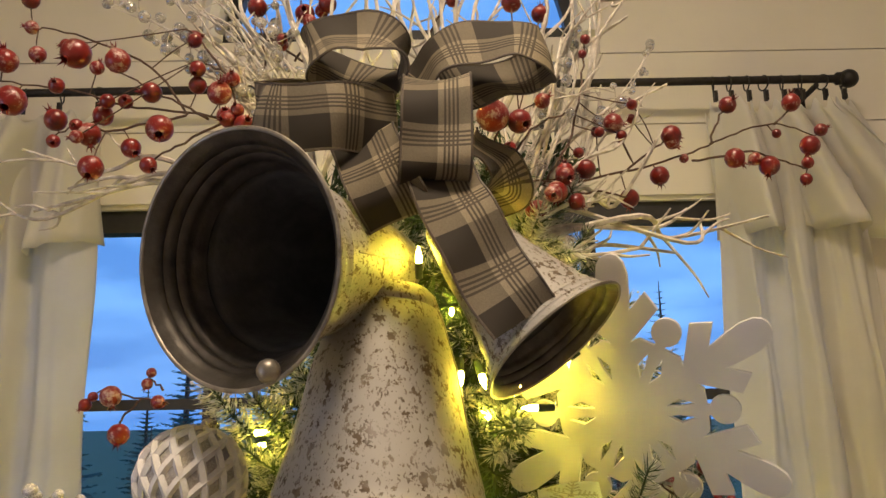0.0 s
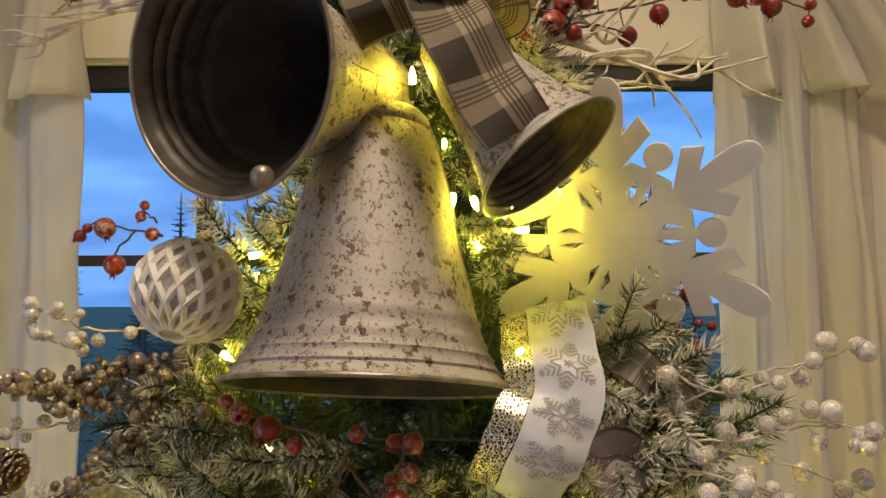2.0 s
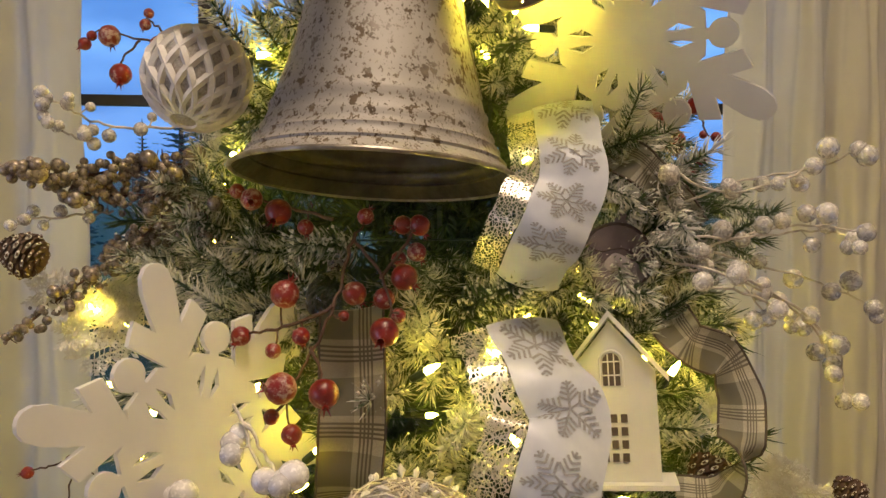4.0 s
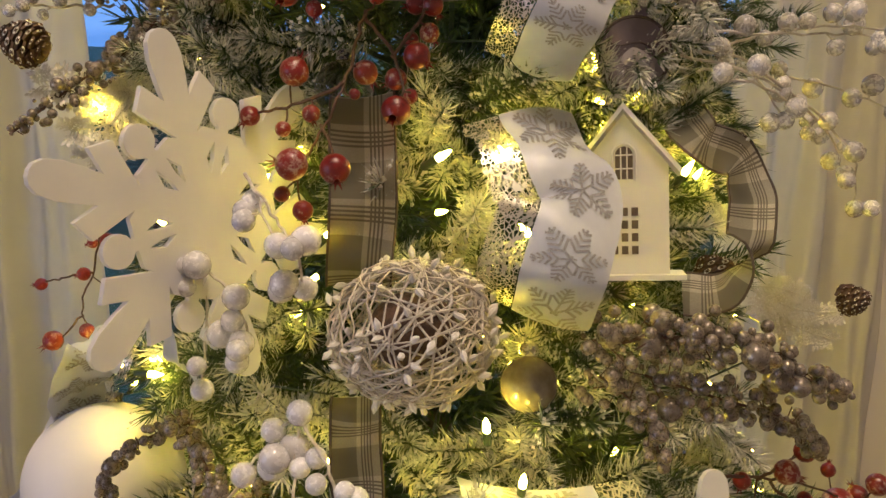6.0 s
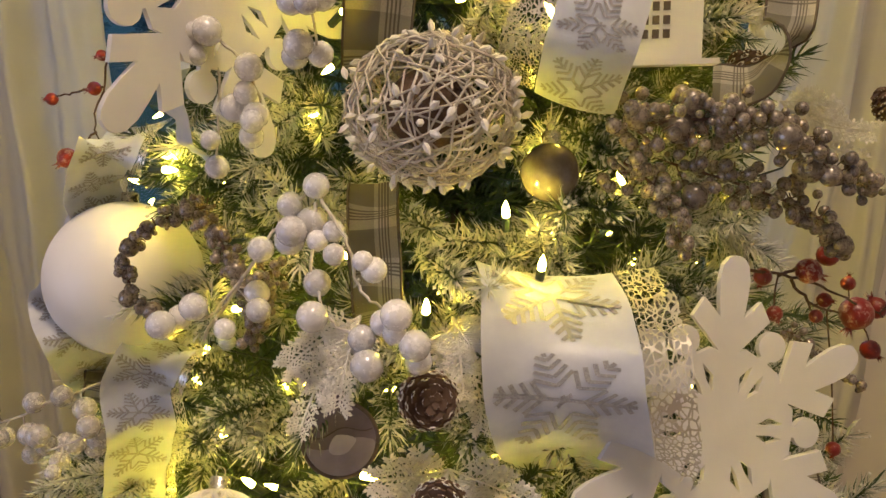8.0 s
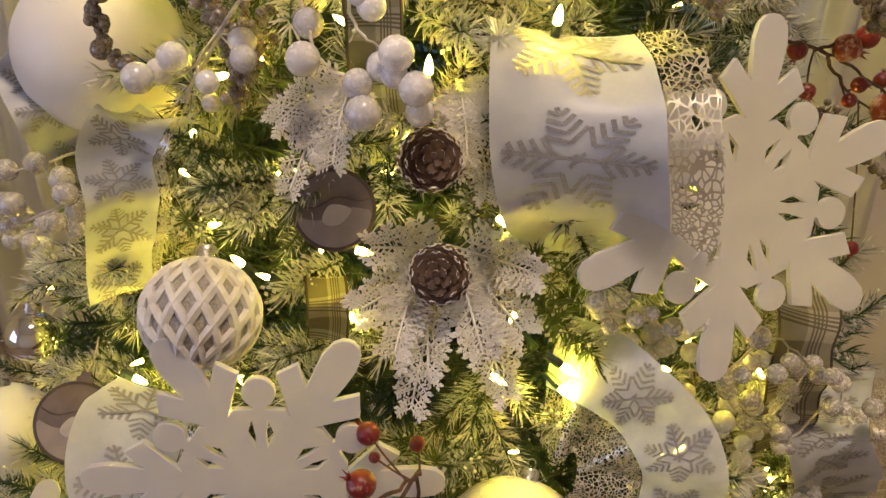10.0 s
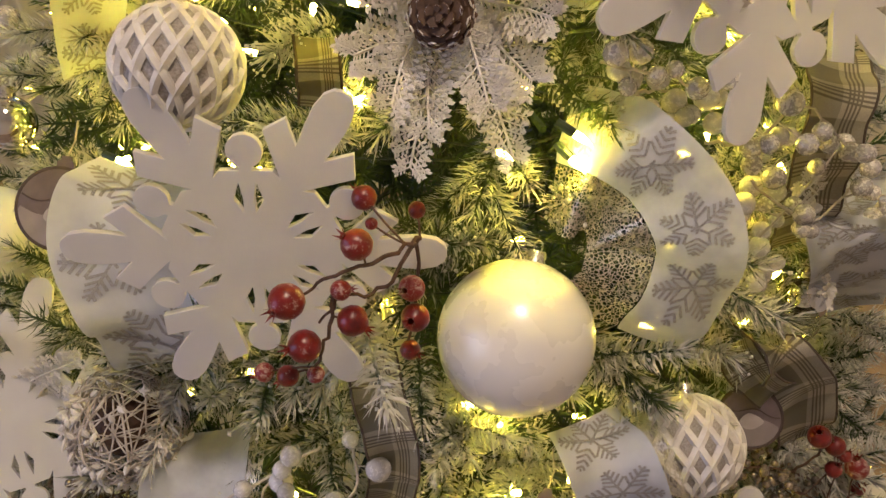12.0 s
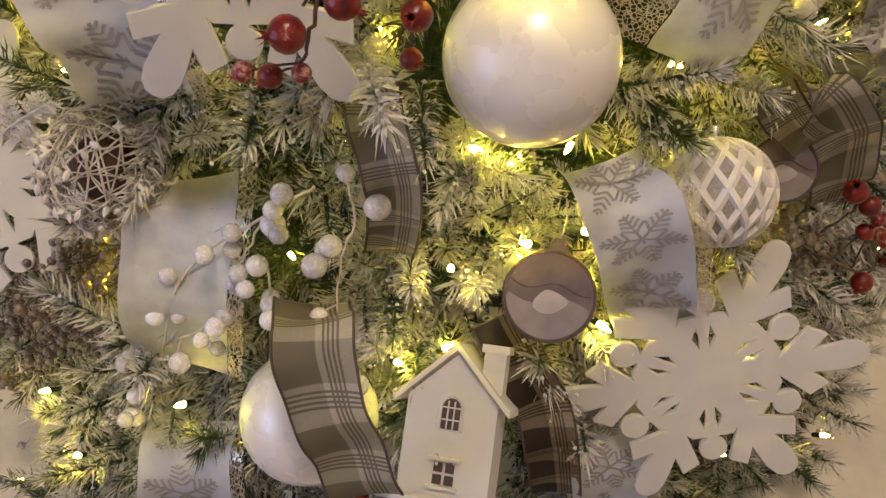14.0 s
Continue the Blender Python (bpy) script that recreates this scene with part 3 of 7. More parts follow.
def conifer(x, y, h, seed, spread=0.26):
    rnd = random.Random(seed)
    h -= GROUND
    t = thing("conifer", (x, y, GROUND - 0.35), "dark conifer outside in blue dusk light", "tree", "conifers outside")
    part("trunk", Geo().tube([(0, 0, 0), (0, 0, h * 0.6), (0, 0, h)], [h * 0.02, h * 0.012, 0.005], 7), M_BARK, t)
    g = Geo()
    z = 0.12 * h
    while z < h * 0.985:
        r = spread * (h - z) * rnd.uniform(0.75, 1.1) + 0.03
        for k in range(9):
            a = rnd.uniform(0, math.tau)
            rr = r * rnd.uniform(0.55, 1.1)
            d = Vector((math.cos(a), math.sin(a), 0))
            side = Vector((-d.y, d.x, 0))
            for j in range(7):
                u0 = (j + rnd.random() * 0.5) / 7
                p = d * rr * u0 + Vector((0, 0, z + rr * (0.25 * u0 - 0.1 * u0 * u0)))
                for s in (-1, 1):
                    ln = rr * 0.34 * (1.1 - 0.7 * u0) * rnd.uniform(0.6, 1.2)
                    q = p + (side * s * 0.75 + d * 0.7 + Vector((0, 0, rnd.uniform(-0.25, 0.35)))) * ln
                    wv = Vector((0, 0, 1)) * ln * 0.13 + d * ln * 0.09
                    g.add([p, p.lerp(q, 0.5) + wv, q, p.lerp(q, 0.5) - wv], [(0, 1, 2, 3)])
        z += h * 0.022
    part("crown", g, M_CONIFER, t, smooth=False)


for x, y, h, sd in ((-4.2, 13.5, 3.9, 1), (-5.8, 12.0, 3.2, 2), (-2.6, 17.0, 3.9, 3), (4.1, 15.0, 4.6, 4), (6.1, 14.0, 3.4, 5), (2.9, 19.0, 3.9, 6), (-7.5, 16.0, 4.4, 7), (0.6, 20.0, 3.8, 8), (8.2, 18.0, 4.2, 9), (-4.9, 10.0, 2.3, 10), (-3.7, 10.5, 2.1, 11), (-6.2, 10.5, 2.5, 12), (-3.0, 12.0, 2.3, 13), (3.4, 10.5, 2.2, 14), (4.6, 11.0, 2.4, 15), (2.6, 12.5, 2.2, 16), (5.6, 12.0, 2.5, 17), (-5.2, 14.5, 2.9, 18), (4.9, 17.0, 3.0, 19)):
    conifer(x, y, h, sd)

# ---- the tree ----


def sprig_mesh(seed, length=0.2, dense=2100, snow=0, thick=1.0, forks=5):
    """One flocked branch, like a bottle brush: a stem with side shoots, thickly set with thin curved needles. It grows along +z.
    The second uv runs along each needle. snow: how many crumbs of flocking sit on it."""
    rnd = random.Random(seed)
    g = Geo()
    shoots = [(Vector((0, 0, 0)), Vector((0.05 * rnd.uniform(-1, 1), 0.05 * rnd.uniform(-1, 1), 1)).normalized(), length)]
    for k in range(forks):
        u = 0.15 + 0.15 * k
        a = k * 2.6 + rnd.uniform(-0.4, 0.4)
        d = Vector((math.cos(a) * 0.72, math.sin(a) * 0.72, 0.8)).normalized()
        shoots.append((shoots[0][0] + shoots[0][1] * length * u, d, length * rnd.uniform(0.40, 0.58)))
    ends = []
    for base, d, ln in shoots:
        bend = Vector((rnd.uniform(-1, 1), rnd.uniform(-1, 1), rnd.uniform(-0.3, 0.5))) * ln * 0.16
        path = [base + d * ln * t + bend * t * t for t in (0, 0.33, 0.66, 1)]
        g.tube(path, [0.0026, 0.0024, 0.002, 0.0014], 4)
        x = d.orthogonal().normalized()
        y = d.cross(x)
        n = int(ln * dense)
        for i in range(n):
            t = 0.05 + 0.95 * (i + rnd.random()) / n
            p = base + d * ln * t + bend * t * t
            a = i * 2.39996 + rnd.uniform(-0.5, 0.5)
            r = x * math.cos(a) + y * math.sin(a)
            lean = rnd.uniform(0.2, 0.8) + (rnd.uniform(0.3, 2.2) if t > 0.9 else 0)
            nd = (r + d * lean + Vector((rnd.uniform(-1, 1), rnd.uniform(-1, 1), rnd.uniform(-1, 1))) * 0.22).normalized()
            nl = rnd.uniform(0.017, 0.029)
            w = rnd.uniform(0.00055, 0.00095) * thick
            s1 = nd.orthogonal().normalized()
            s1 = (s1 * math.cos(a * 3) + nd.cross(s1) * math.sin(a * 3)) * w
            mid = p + nd * nl * 0.55
            tip = p + nd * nl + d * nl * rnd.uniform(0.05, 0.3)
            b = g.add([p + s1 * 0.7, p - s1 * 0.7, mid + s1, mid - s1, tip], [(0, 1, 3, 2), (2, 3, 4)])
            tone = rnd.random()
            for k, v in enumerate((0, 0, 0.55, 0.55, 1)):
                g.uv[b + k] = (tone, v)
            ends.append(p.lerp(tip, rnd.uniform(0.55, 1.0)))
    for q in rnd.sample(ends, snow):
        r = rnd.uniform(0.0012, 0.0026)
        b = g.add([q + Vector(v) * r * rnd.uniform(0.7, 1.3) for v in ((1, 0, 0), (-1, 0, 0), (0, 1, 0), (0, -1, 0), (0, 0, 1), (0, 0, -1))],
                  [(0, 2, 4), (2, 1, 4), (1, 3, 4), (3, 0, 4), (2, 0, 5), (1, 2, 5), (3, 1, 5), (0, 3, 5)])
        for k in range(6):
            g.uv[b + k] = (1, 2)
    return g


WHITE_SPRIGS = [sprig_mesh(s, ln, 1900, 190, 1.6).mesh("branch", M_NEEDLE_WHITE, False) for s, ln in ((7, 0.16), (8, 0.19), (9, 0.14))]
SPRIGS = [sprig_mesh(s, ln, 2100, 60, 1.15).mesh("branch", M_NEEDLE, False) for s, ln in ((1, 0.17), (2, 0.2), (3, 0.15), (4, 0.18), (5, 0.13), (6, 0.19))]
tree = thing("christmas_tree", (0, 1.05, 0), "tall artificial Christmas tree with white-flocked green branches", "Christmas tree")
part("trunk", Geo().tube([(0, 0, GROUND + 0.02), (0, 0, 1.0), (0, 0, 2.02)], [0.024, 0.018, 0.01], 10), M_TRUNK, tree)
part("stand", Geo().tube([(-0.3, 0, GROUND + 0.035), (0.3, 0, GROUND + 0.035)], 0.016, 8).tube([(0, -0.3, GROUND + 0.035), (0, 0.3, GROUND + 0.035)], 0.016, 8).lathe([(0.03, GROUND + 0.02), (0.03, GROUND + 0.2), (0.026, GROUND + 0.2)], 14), M_IRON, tree)
rnd = random.Random(11)


def sprig_pose(ang, z, off, size):
    """Where a branch springs from the tree's body, pointing outwards and a little up."""
    bulge = (0.08 * math.exp(-((z - 1.52) / 0.2) ** 2) + 0.06 * math.exp(-((z - 0.5) / 0.3) ** 2)) * abs(math.sin(radians(ang)))
    tip = on_cone(ang, z, off + bulge)
    d = Vector((math.sin(radians(ang + rnd.uniform(-38, 38))), -math.cos(radians(ang + rnd.uniform(-38, 38))), rnd.uniform(-0.35, 0.6))).normalized()
    base = tip - d * 0.15 * size - Vector((0, 1.05, 0))
    q = d.to_track_quat("Z", "Y").to_matrix().to_4x4()
    return Matrix.Translation(base) @ q @ Matrix.Rotation(rnd.uniform(0, 6.28), 4, "Z") @ Matrix.Scale(size, 4)


def hides_bell(m):
    """True for a branch that would stand in front of the big bell, its mouth or the two upper snowflakes."""
    q = m @ Vector((0, 0, 0.15)) + Vector((0, 1.05, 0))
    return (abs(q.x + 0.06) < 0.15 and q.y < 0.95 and 1.50 < q.z < 1.95) or (0.10 < q.x < 0.36 and q.y < 0.93 and 1.66 < q.z < 1.92) or (-0.27 < q.x < -0.11 and q.y < 0.76 and 1.30 < q.z < 1.47)


for i in range(250):
    z = 0.12 + 1.94 * ((i + 0.5) / 250) ** 1.3
    a = (i * 137.508) % 170 - 85 + rnd.uniform(-4, 4)
    m = sprig_pose(a, z, rnd.uniform(-0.09, 0.02), rnd.uniform(0.8, 1.1) * (1 if z < 1.5 else 0.85))
    if not hides_bell(m):
        part("branch", WHITE_SPRIGS[i % 3] if z < 0.72 and i % 4 or i % 5 == 0 else SPRIGS[i % 6], None, tree, m=m)
# fuller growth round the bells, and long white tips at the foot
for i in range(60):
    z = 1.45 + 0.6 * ((i * 0.618) % 1)
    a = 32 + (i * 37.3) % 62
    m = sprig_pose(a if i % 2 else -a, z, rnd.uniform(-0.04, 0.025), rnd.uniform(0.7, 0.9))
    if not hides_bell(m):
        part("branch", SPRIGS[i % 6] if i % 3 else WHITE_SPRIGS[i % 2], None, tree, m=m)
for i in range(36):
    z = 0.06 + 0.34 * ((i * 0.618) % 1)
    m = sprig_pose((i * 137.508) % 160 - 80, z, rnd.uniform(-0.06, 0.04), rnd.uniform(0.9, 1.2))
    part("branch", WHITE_SPRIGS[i % 3], None, tree, m=m)
for i in range(70):
    z = GROUND + 0.14 + 0.5 * ((i * 0.618) % 1)
    m = sprig_pose((i * 137.508) % 180 - 90, z, rnd.uniform(-0.09, 0.02), rnd.uniform(1.0, 1.3))
    part("branch", WHITE_SPRIGS[i % 3], None, tree, m=m)
# frosted brush tips that stand out towards the room
TUFTS = [sprig_mesh(s, ln, 2700, 70, 1.3, 0).mesh("branch", M_NEEDLE if s % 2 else M_NEEDLE_WHITE, False) for s, ln in ((41, 0.085), (42, 0.075), (43, 0.1), (44, 0.09))]
UPPER_TIPS = [(-0.188, 0.837, 1.521), (0.067, 0.769, 1.504), (0.061, 0.844, 1.747), (-0.189, 0.904, 1.766), (-0.248, 0.888, 1.773), (-0.272, 0.863, 1.566), (-0.053, 0.736, 1.410), (0.027, 0.720, 1.370), (0.057, 0.765, 1.498), (-0.131, 0.804, 1.539), (0.239, 0.814, 1.353), (0.149, 0.718, 1.263), (0.120, 0.685, 1.198), (-0.025, 0.658, 1.171), (-0.008, 0.647, 1.135), (0.082, 0.673, 1.194), (0.132, 0.707, 1.250), (0.334, 0.830, 1.149), (-0.254, 0.683, 0.997), (-0.206, 0.647, 0.976), (0.078, 0.597, 0.954), (-0.266, 0.666, 0.931)]
LOWER_TIPS = [(-0.215, 0.653, 0.983), (0.020, 0.607, 1.004), (-0.355, 0.694, 0.815), (-0.150, 0.602, 0.915), (0.109, 0.582, 0.888), (0.019, 0.531, 0.760), (0.110, 0.553, 0.796), (-0.182, 0.632, 0.969), (-0.009, 0.486, 0.618), (-0.220, 0.509, 0.554), (0.075, 0.478, 0.576), (0.027, 0.470, 0.566), (-0.238, 0.509, 0.531), (-0.106, 0.495, 0.614), (-0.021, 0.439, 0.465), (0.053, 0.434, 0.442), (0.209, 0.519, 0.598), (0.284, 0.561, 0.615), (-0.436, 0.420, -0.035), (-0.036, 0.413, 0.379), (0.641, 0.692, 0.070), (0.187, 0.436, 0.367), (-0.459, 0.555, 0.261)]
for i, p in enumerate(UPPER_TIPS + LOWER_TIPS):
    d = (out_from(p) + Vector((rnd.uniform(-0.7, 0.7), -0.2, rnd.uniform(-0.3, 0.5)))).normalized()
    m = Matrix.Translation(Vector(p) - d * 0.07 - Vector((0, 1.05, 0))) @ d.to_track_quat("Z", "Y").to_matrix().to_4x4() @ Matrix.Rotation(i * 1.3, 4, "Z")
    part("branch", TUFTS[i % 4], None, tree, m=m)
# the far side and the depth of the crown
g = Geo()
small = [sprig_mesh(s, 0.16, 900, 0, 1.8) for s in (21, 22)]
for i in range(640):
    z = GROUND + 0.15 + 2.45 * ((i + 0.5) / 640) ** 1.15
    inner = i % 2 == 0
    a = (i * 137.508) % 150 - 75 if inner else 75 + (i * 137.508) % 210
    m = sprig_pose(a, z, rnd.uniform(-0.2, -0.12) if inner else rnd.uniform(-0.1, 0.02), rnd.uniform(0.9, 1.3))
    if hides_bell(m):
        continue
    s = small[i % 2]
    arr = np.array(s.v) @ np.array(m.to_3x3()).T + np.array(m.translation)
    b = g.add(arr.tolist(), s.f)
    g.uv.update({b + k: v for k, v in s.uv.items()})
tagged(part("inner_foliage", g, M_NEEDLE_BARE, tree, smooth=False), kind="stuff")
# dark body of bare wire branches around the pole
g = Geo()
for i in range(260):
    z = 0.15 + 2.0 * (1 - math.sqrt(1 - (i + 0.5) / 260))
    a = i * 137.508
    e = on_cone(a, z + 0.06, -0.1) - Vector((0, 1.05, 0))
    g.tube([(0, 0, z), e * 0.5 + Vector((0, 0, z * 0.5)), e], 0.004, 4)
tagged(part("wire_frame", g, M_WIRE_GREEN, tree), kind="stuff")
skirt = thing("tree_skirt", (0, 1.05, GROUND), "cream fabric skirt on the floor round the tree", "tree skirt")
prof = [(0.05, 0.02), (0.35, 0.03), (0.8, 0.025), (1.14, 0.02), (1.16, 0.004), (0.05, 0.003)]
g = Geo().lathe(prof, 72)
g.v = [(x, y, z * (1 + 0.6 * math.sin(9 * math.atan2(y, x)) * math.hypot(x, y))) if z > 0.005 else (x, y, z) for x, y, z in g.v]
part("cloth", g, M_SKIRT, skirt)

# string lights: green wire wound round, with glowing bulbs
lights = thing("string_lights", (0, 1.05, 0), "warm white mini string lights on green wire, lit", "string lights")
BULB = Geo().lathe([(0.0004, 0.021), (0.0022, 0.016), (0.0034, 0.010), (0.0034, 0.003), (0.0026, 0.0)], 10).mesh("bulb", M_BULB)
SOCKET = Geo().lathe([(0.0005, -0.014), (0.0038, -0.014), (0.0042, 0.0), (0.0036, 0.004), (0.0005, 0.004)], 8).mesh("socket", M_WIRE_GREEN)


def bulb(p, d, size=1.0):
    m = Matrix.Translation(Vector(p) - Vector((0, 1.05, 0))) @ Vector(d).to_track_quat("Z", "Y").to_matrix().to_4x4() @ Matrix.Scale(size, 4)
    b = part("bulb", BULB, None, lights, m=m)
    part("socket", SOCKET, None, b)


rnd = random.Random(5)
wire = []


def near_bell(p):
    """True inside or just below the big bell, where no bulb hangs."""
    return p.z > 1.52 and math.hypot(p.x + 0.06, p.y - 0.83) < 0.17 or 1.43 < p.z < 1.6 and abs(p.x + 0.06) < 0.14 and p.y < 0.95


N_LIGHTS = 230
for i in range(N_LIGHTS):
    z = 0.28 + 1.72 * ((i + 0.5) / N_LIGHTS) ** 1.15
    a = (i * 47.0) % 360
    a = a - 360 if a > 180 else a
    rear = abs(a) > 80
    p = on_cone(a + rnd.uniform(-8, 8), z, rnd.uniform(-0.01, 0.03) if rear else rnd.uniform(-0.15, -0.04))
    if near_bell(p):
        continue
    d = Vector((rnd.uniform(-1, 1), rnd.uniform(-0.3, 1) if rear else rnd.uniform(-1, 0.3), rnd.uniform(-0.8, 0.8)))
    wire.append(p - Vector((0, 1.05, 0)) - d.normalized() * 0.014)
    bulb(p, d, 0.85)
for i in range(54):
    p = on_cone(-105 + (i * 79.3) % 210, 1.38 + 0.58 * ((i * 0.618) % 1), rnd.uniform(-0.11, -0.03))
    if near_bell(p):
        continue
    d = Vector((rnd.uniform(-1, 1), rnd.uniform(-1, 0.3), rnd.uniform(-0.8, 0.8)))
    wire.append(p - Vector((0, 1.05, 0)) - d.normalized() * 0.014)
    bulb(p, d, 0.85)
# extra unseen bulbs round the far sides, added to brighten the curtains
for i in range(46):
    a = 82 + (i * 37.7) % 75
    p = on_cone(a if i % 2 else -a, GROUND + 0.25 + 1.85 * ((i * 0.618) % 1), rnd.uniform(0.0, 0.035))
    d = Vector((p.x, p.y - 1.05, rnd.uniform(-0.4, 0.4)))
    wire.append(p - Vector((0, 1.05, 0)) - d.normalized() * 0.014)
    bulb(p, d, 0.85)
for i in range(46):
    p = on_cone(-62 + (i * 79.3) % 124, 0.5 + 0.5 * ((i * 0.618) % 1), rnd.uniform(-0.11, -0.05))
    if abs(p.x - 0.073) < 0.1 and abs(p.z - 0.70) < 0.16:
        continue
    d = Vector((rnd.uniform(-1, 1), rnd.uniform(-1, 0.3), rnd.uniform(-0.8, 0.8)))
    wire.append(p - Vector((0, 1.05, 0)) - d.normalized() * 0.014)
    bulb(p, d, 0.85)
part("wire", Geo().tube(smooth_path(sorted(wire, key=lambda q: q.z * 4000 // 130 * 10 + math.atan2(q.y, q.x)), 4), 0.0013, 4), M_WIRE_GREEN, lights)
BULBS_A = [
    ((-0.218, 0.780, 1.361), (0, -0.5, 0.6)), ((-0.188, 0.790, 1.388), (0.4, -0.5, 0.5)),
    ((-0.022, 0.825, 1.908), (0, -0.5, 0.8)), ((-0.061, 0.959, 1.904), (0, -0.6, 0.3)), ((0.050, 0.980, 1.958), (0, -0.4, 0.8)), ((-0.006, 0.930, 2.144), (0, -0.4, 0.8)),
    ((-0.156, 0.900, 2.091), (0, -0.4, 0.8)), ((0.177, 0.918, 1.753), (0.3, -0.6, 0.3)), ((0.135, 0.895, 1.802), (0.3, -0.6, 0.3)),
    ((-0.131, 0.857, 1.744), (0.3, -0.6, 0.3)), ((-0.168, 0.871, 1.704), (0.3, -0.6, 0.3)), ((0.070, 0.837, 1.774), (0.3, -0.6, 0.3)), ((0.019, 0.845, 1.801), (0, -0.6, -0.8)), ((0.040, 0.847, 1.798), (0.2, -0.5, -0.8))]
BULBS_B = [
    ((0.151, 0.886, 1.779), (0.9, -0.2, 0.1)), ((0.101, 0.846, 1.761), (-0.9, -0.2, 0)), ((-0.214, 0.930, 1.740), (0.9, -0.3, 0.1)), ((-0.247, 0.944, 1.631), (0.7, -0.3, -0.4)), ((0.213, 0.941, 1.627), (0, -0.5, -0.7)),
    ((-0.016, 0.728, 1.425), (0.7, -0.4, 0.5)), ((0.037, 0.730, 1.426), (0.8, -0.4, 0.3)), ((0.236, 0.805, 1.405), (0.4, -0.3, 0.8)), ((-0.390, 0.926, 1.359), (0.8, -0.4, 0)), ((-0.388, 0.908, 1.446), (-0.3, -0.6, 0.5)),
    ((-0.361, 0.937, 1.420), (-0.3, -0.6, 0.5)), ((0.264, 0.866, 1.426), (0.5, -0.4, -0.4))]
BULBS_C = [
    ((-0.115, 0.714, 1.352), (0.6, -0.4, 0.6)), ((0.077, 0.735, 1.354), (-0.5, -0.4, 0.6)), ((0.038, 0.656, 1.189), (-0.1, -0.4, 0.9)), ((-0.316, 0.792, 1.181), (0.9, -0.3, 0.1)), ((-0.323, 0.822, 1.188), (0.8, -0.4, 0)),
    ((-0.030, 0.629, 1.104), (0, -0.3, 0.9)), ((-0.225, 0.703, 1.066), (0.5, -0.5, 0.3)), ((0.069, 0.628, 1.151), (0, -0.4, 0.9)), ((-0.195, 0.631, 0.908), (-0.4, -0.4, 0.7)), ((-0.088, 0.591, 0.958), (0.8, -0.3, 0)),
    ((0.100, 0.555, 0.850), (0.6, -0.5, -0.3)), ((0.099, 0.556, 0.873), (0.8, -0.4, -0.3)), ((0.040, 0.590, 0.830), (0.8, -0.4, -0.3)), ((-0.322, 0.632, 0.763), (0.8, -0.4, 0)), ((-0.322, 0.627, 0.751), (0.4, -0.6, 0.5))]
BULBS_D = [
    ((0.238, 0.629, 0.840), (0.4, -0.6, 0.5)), ((0.022, 0.449, 0.459), (0, -0.4, 0.8)), ((0.098, 0.465, 0.486), (-0.5, -0.4, 0.6)), ((0.145, 0.478, 0.497), (0.6, -0.4, 0.3)), ((0.183, 0.451, 0.378), (0.4, -0.5, 0.2)),
    ((-0.443, 0.394, 0.072), (0, -0.4, 0.8)), ((-0.652, 0.467, -0.228), (0, -0.4, 0.8)), ((0.646, 0.562, -0.081), (0.3, -0.4, 0.8)), ((-0.668, 0.708, -0.020), (0.3, -0.4, 0.8)),
    ((0.396, 0.510, 0.238), (0.4, -0.7, 0.2)), ((-0.265, 0.386, 0.257), (-0.3, -0.5, 0.7)), ((-0.513, 0.486, 0.070), (-0.3, -0.5, 0.7)), ((0.386, 0.425, 0.128), (0.3, -0.5, 0.7)), ((-0.029, 0.411, 0.337), (0.3, -0.5, 0.7))]
BULBS_E = [
    ((-0.332, 0.508, 0.350), (0.3, -0.5, 0.7)), ((0.663, 0.749, 0.173), (0.3, -0.5, 0.7)), ((0.068, 0.486, 0.569), (0, -0.5, 0.8))]
for p, d in BULBS_A + BULBS_B + BULBS_C + BULBS_D + BULBS_E:
    bulb(p, d, 1.0)

# ---- kinds of ornament ----


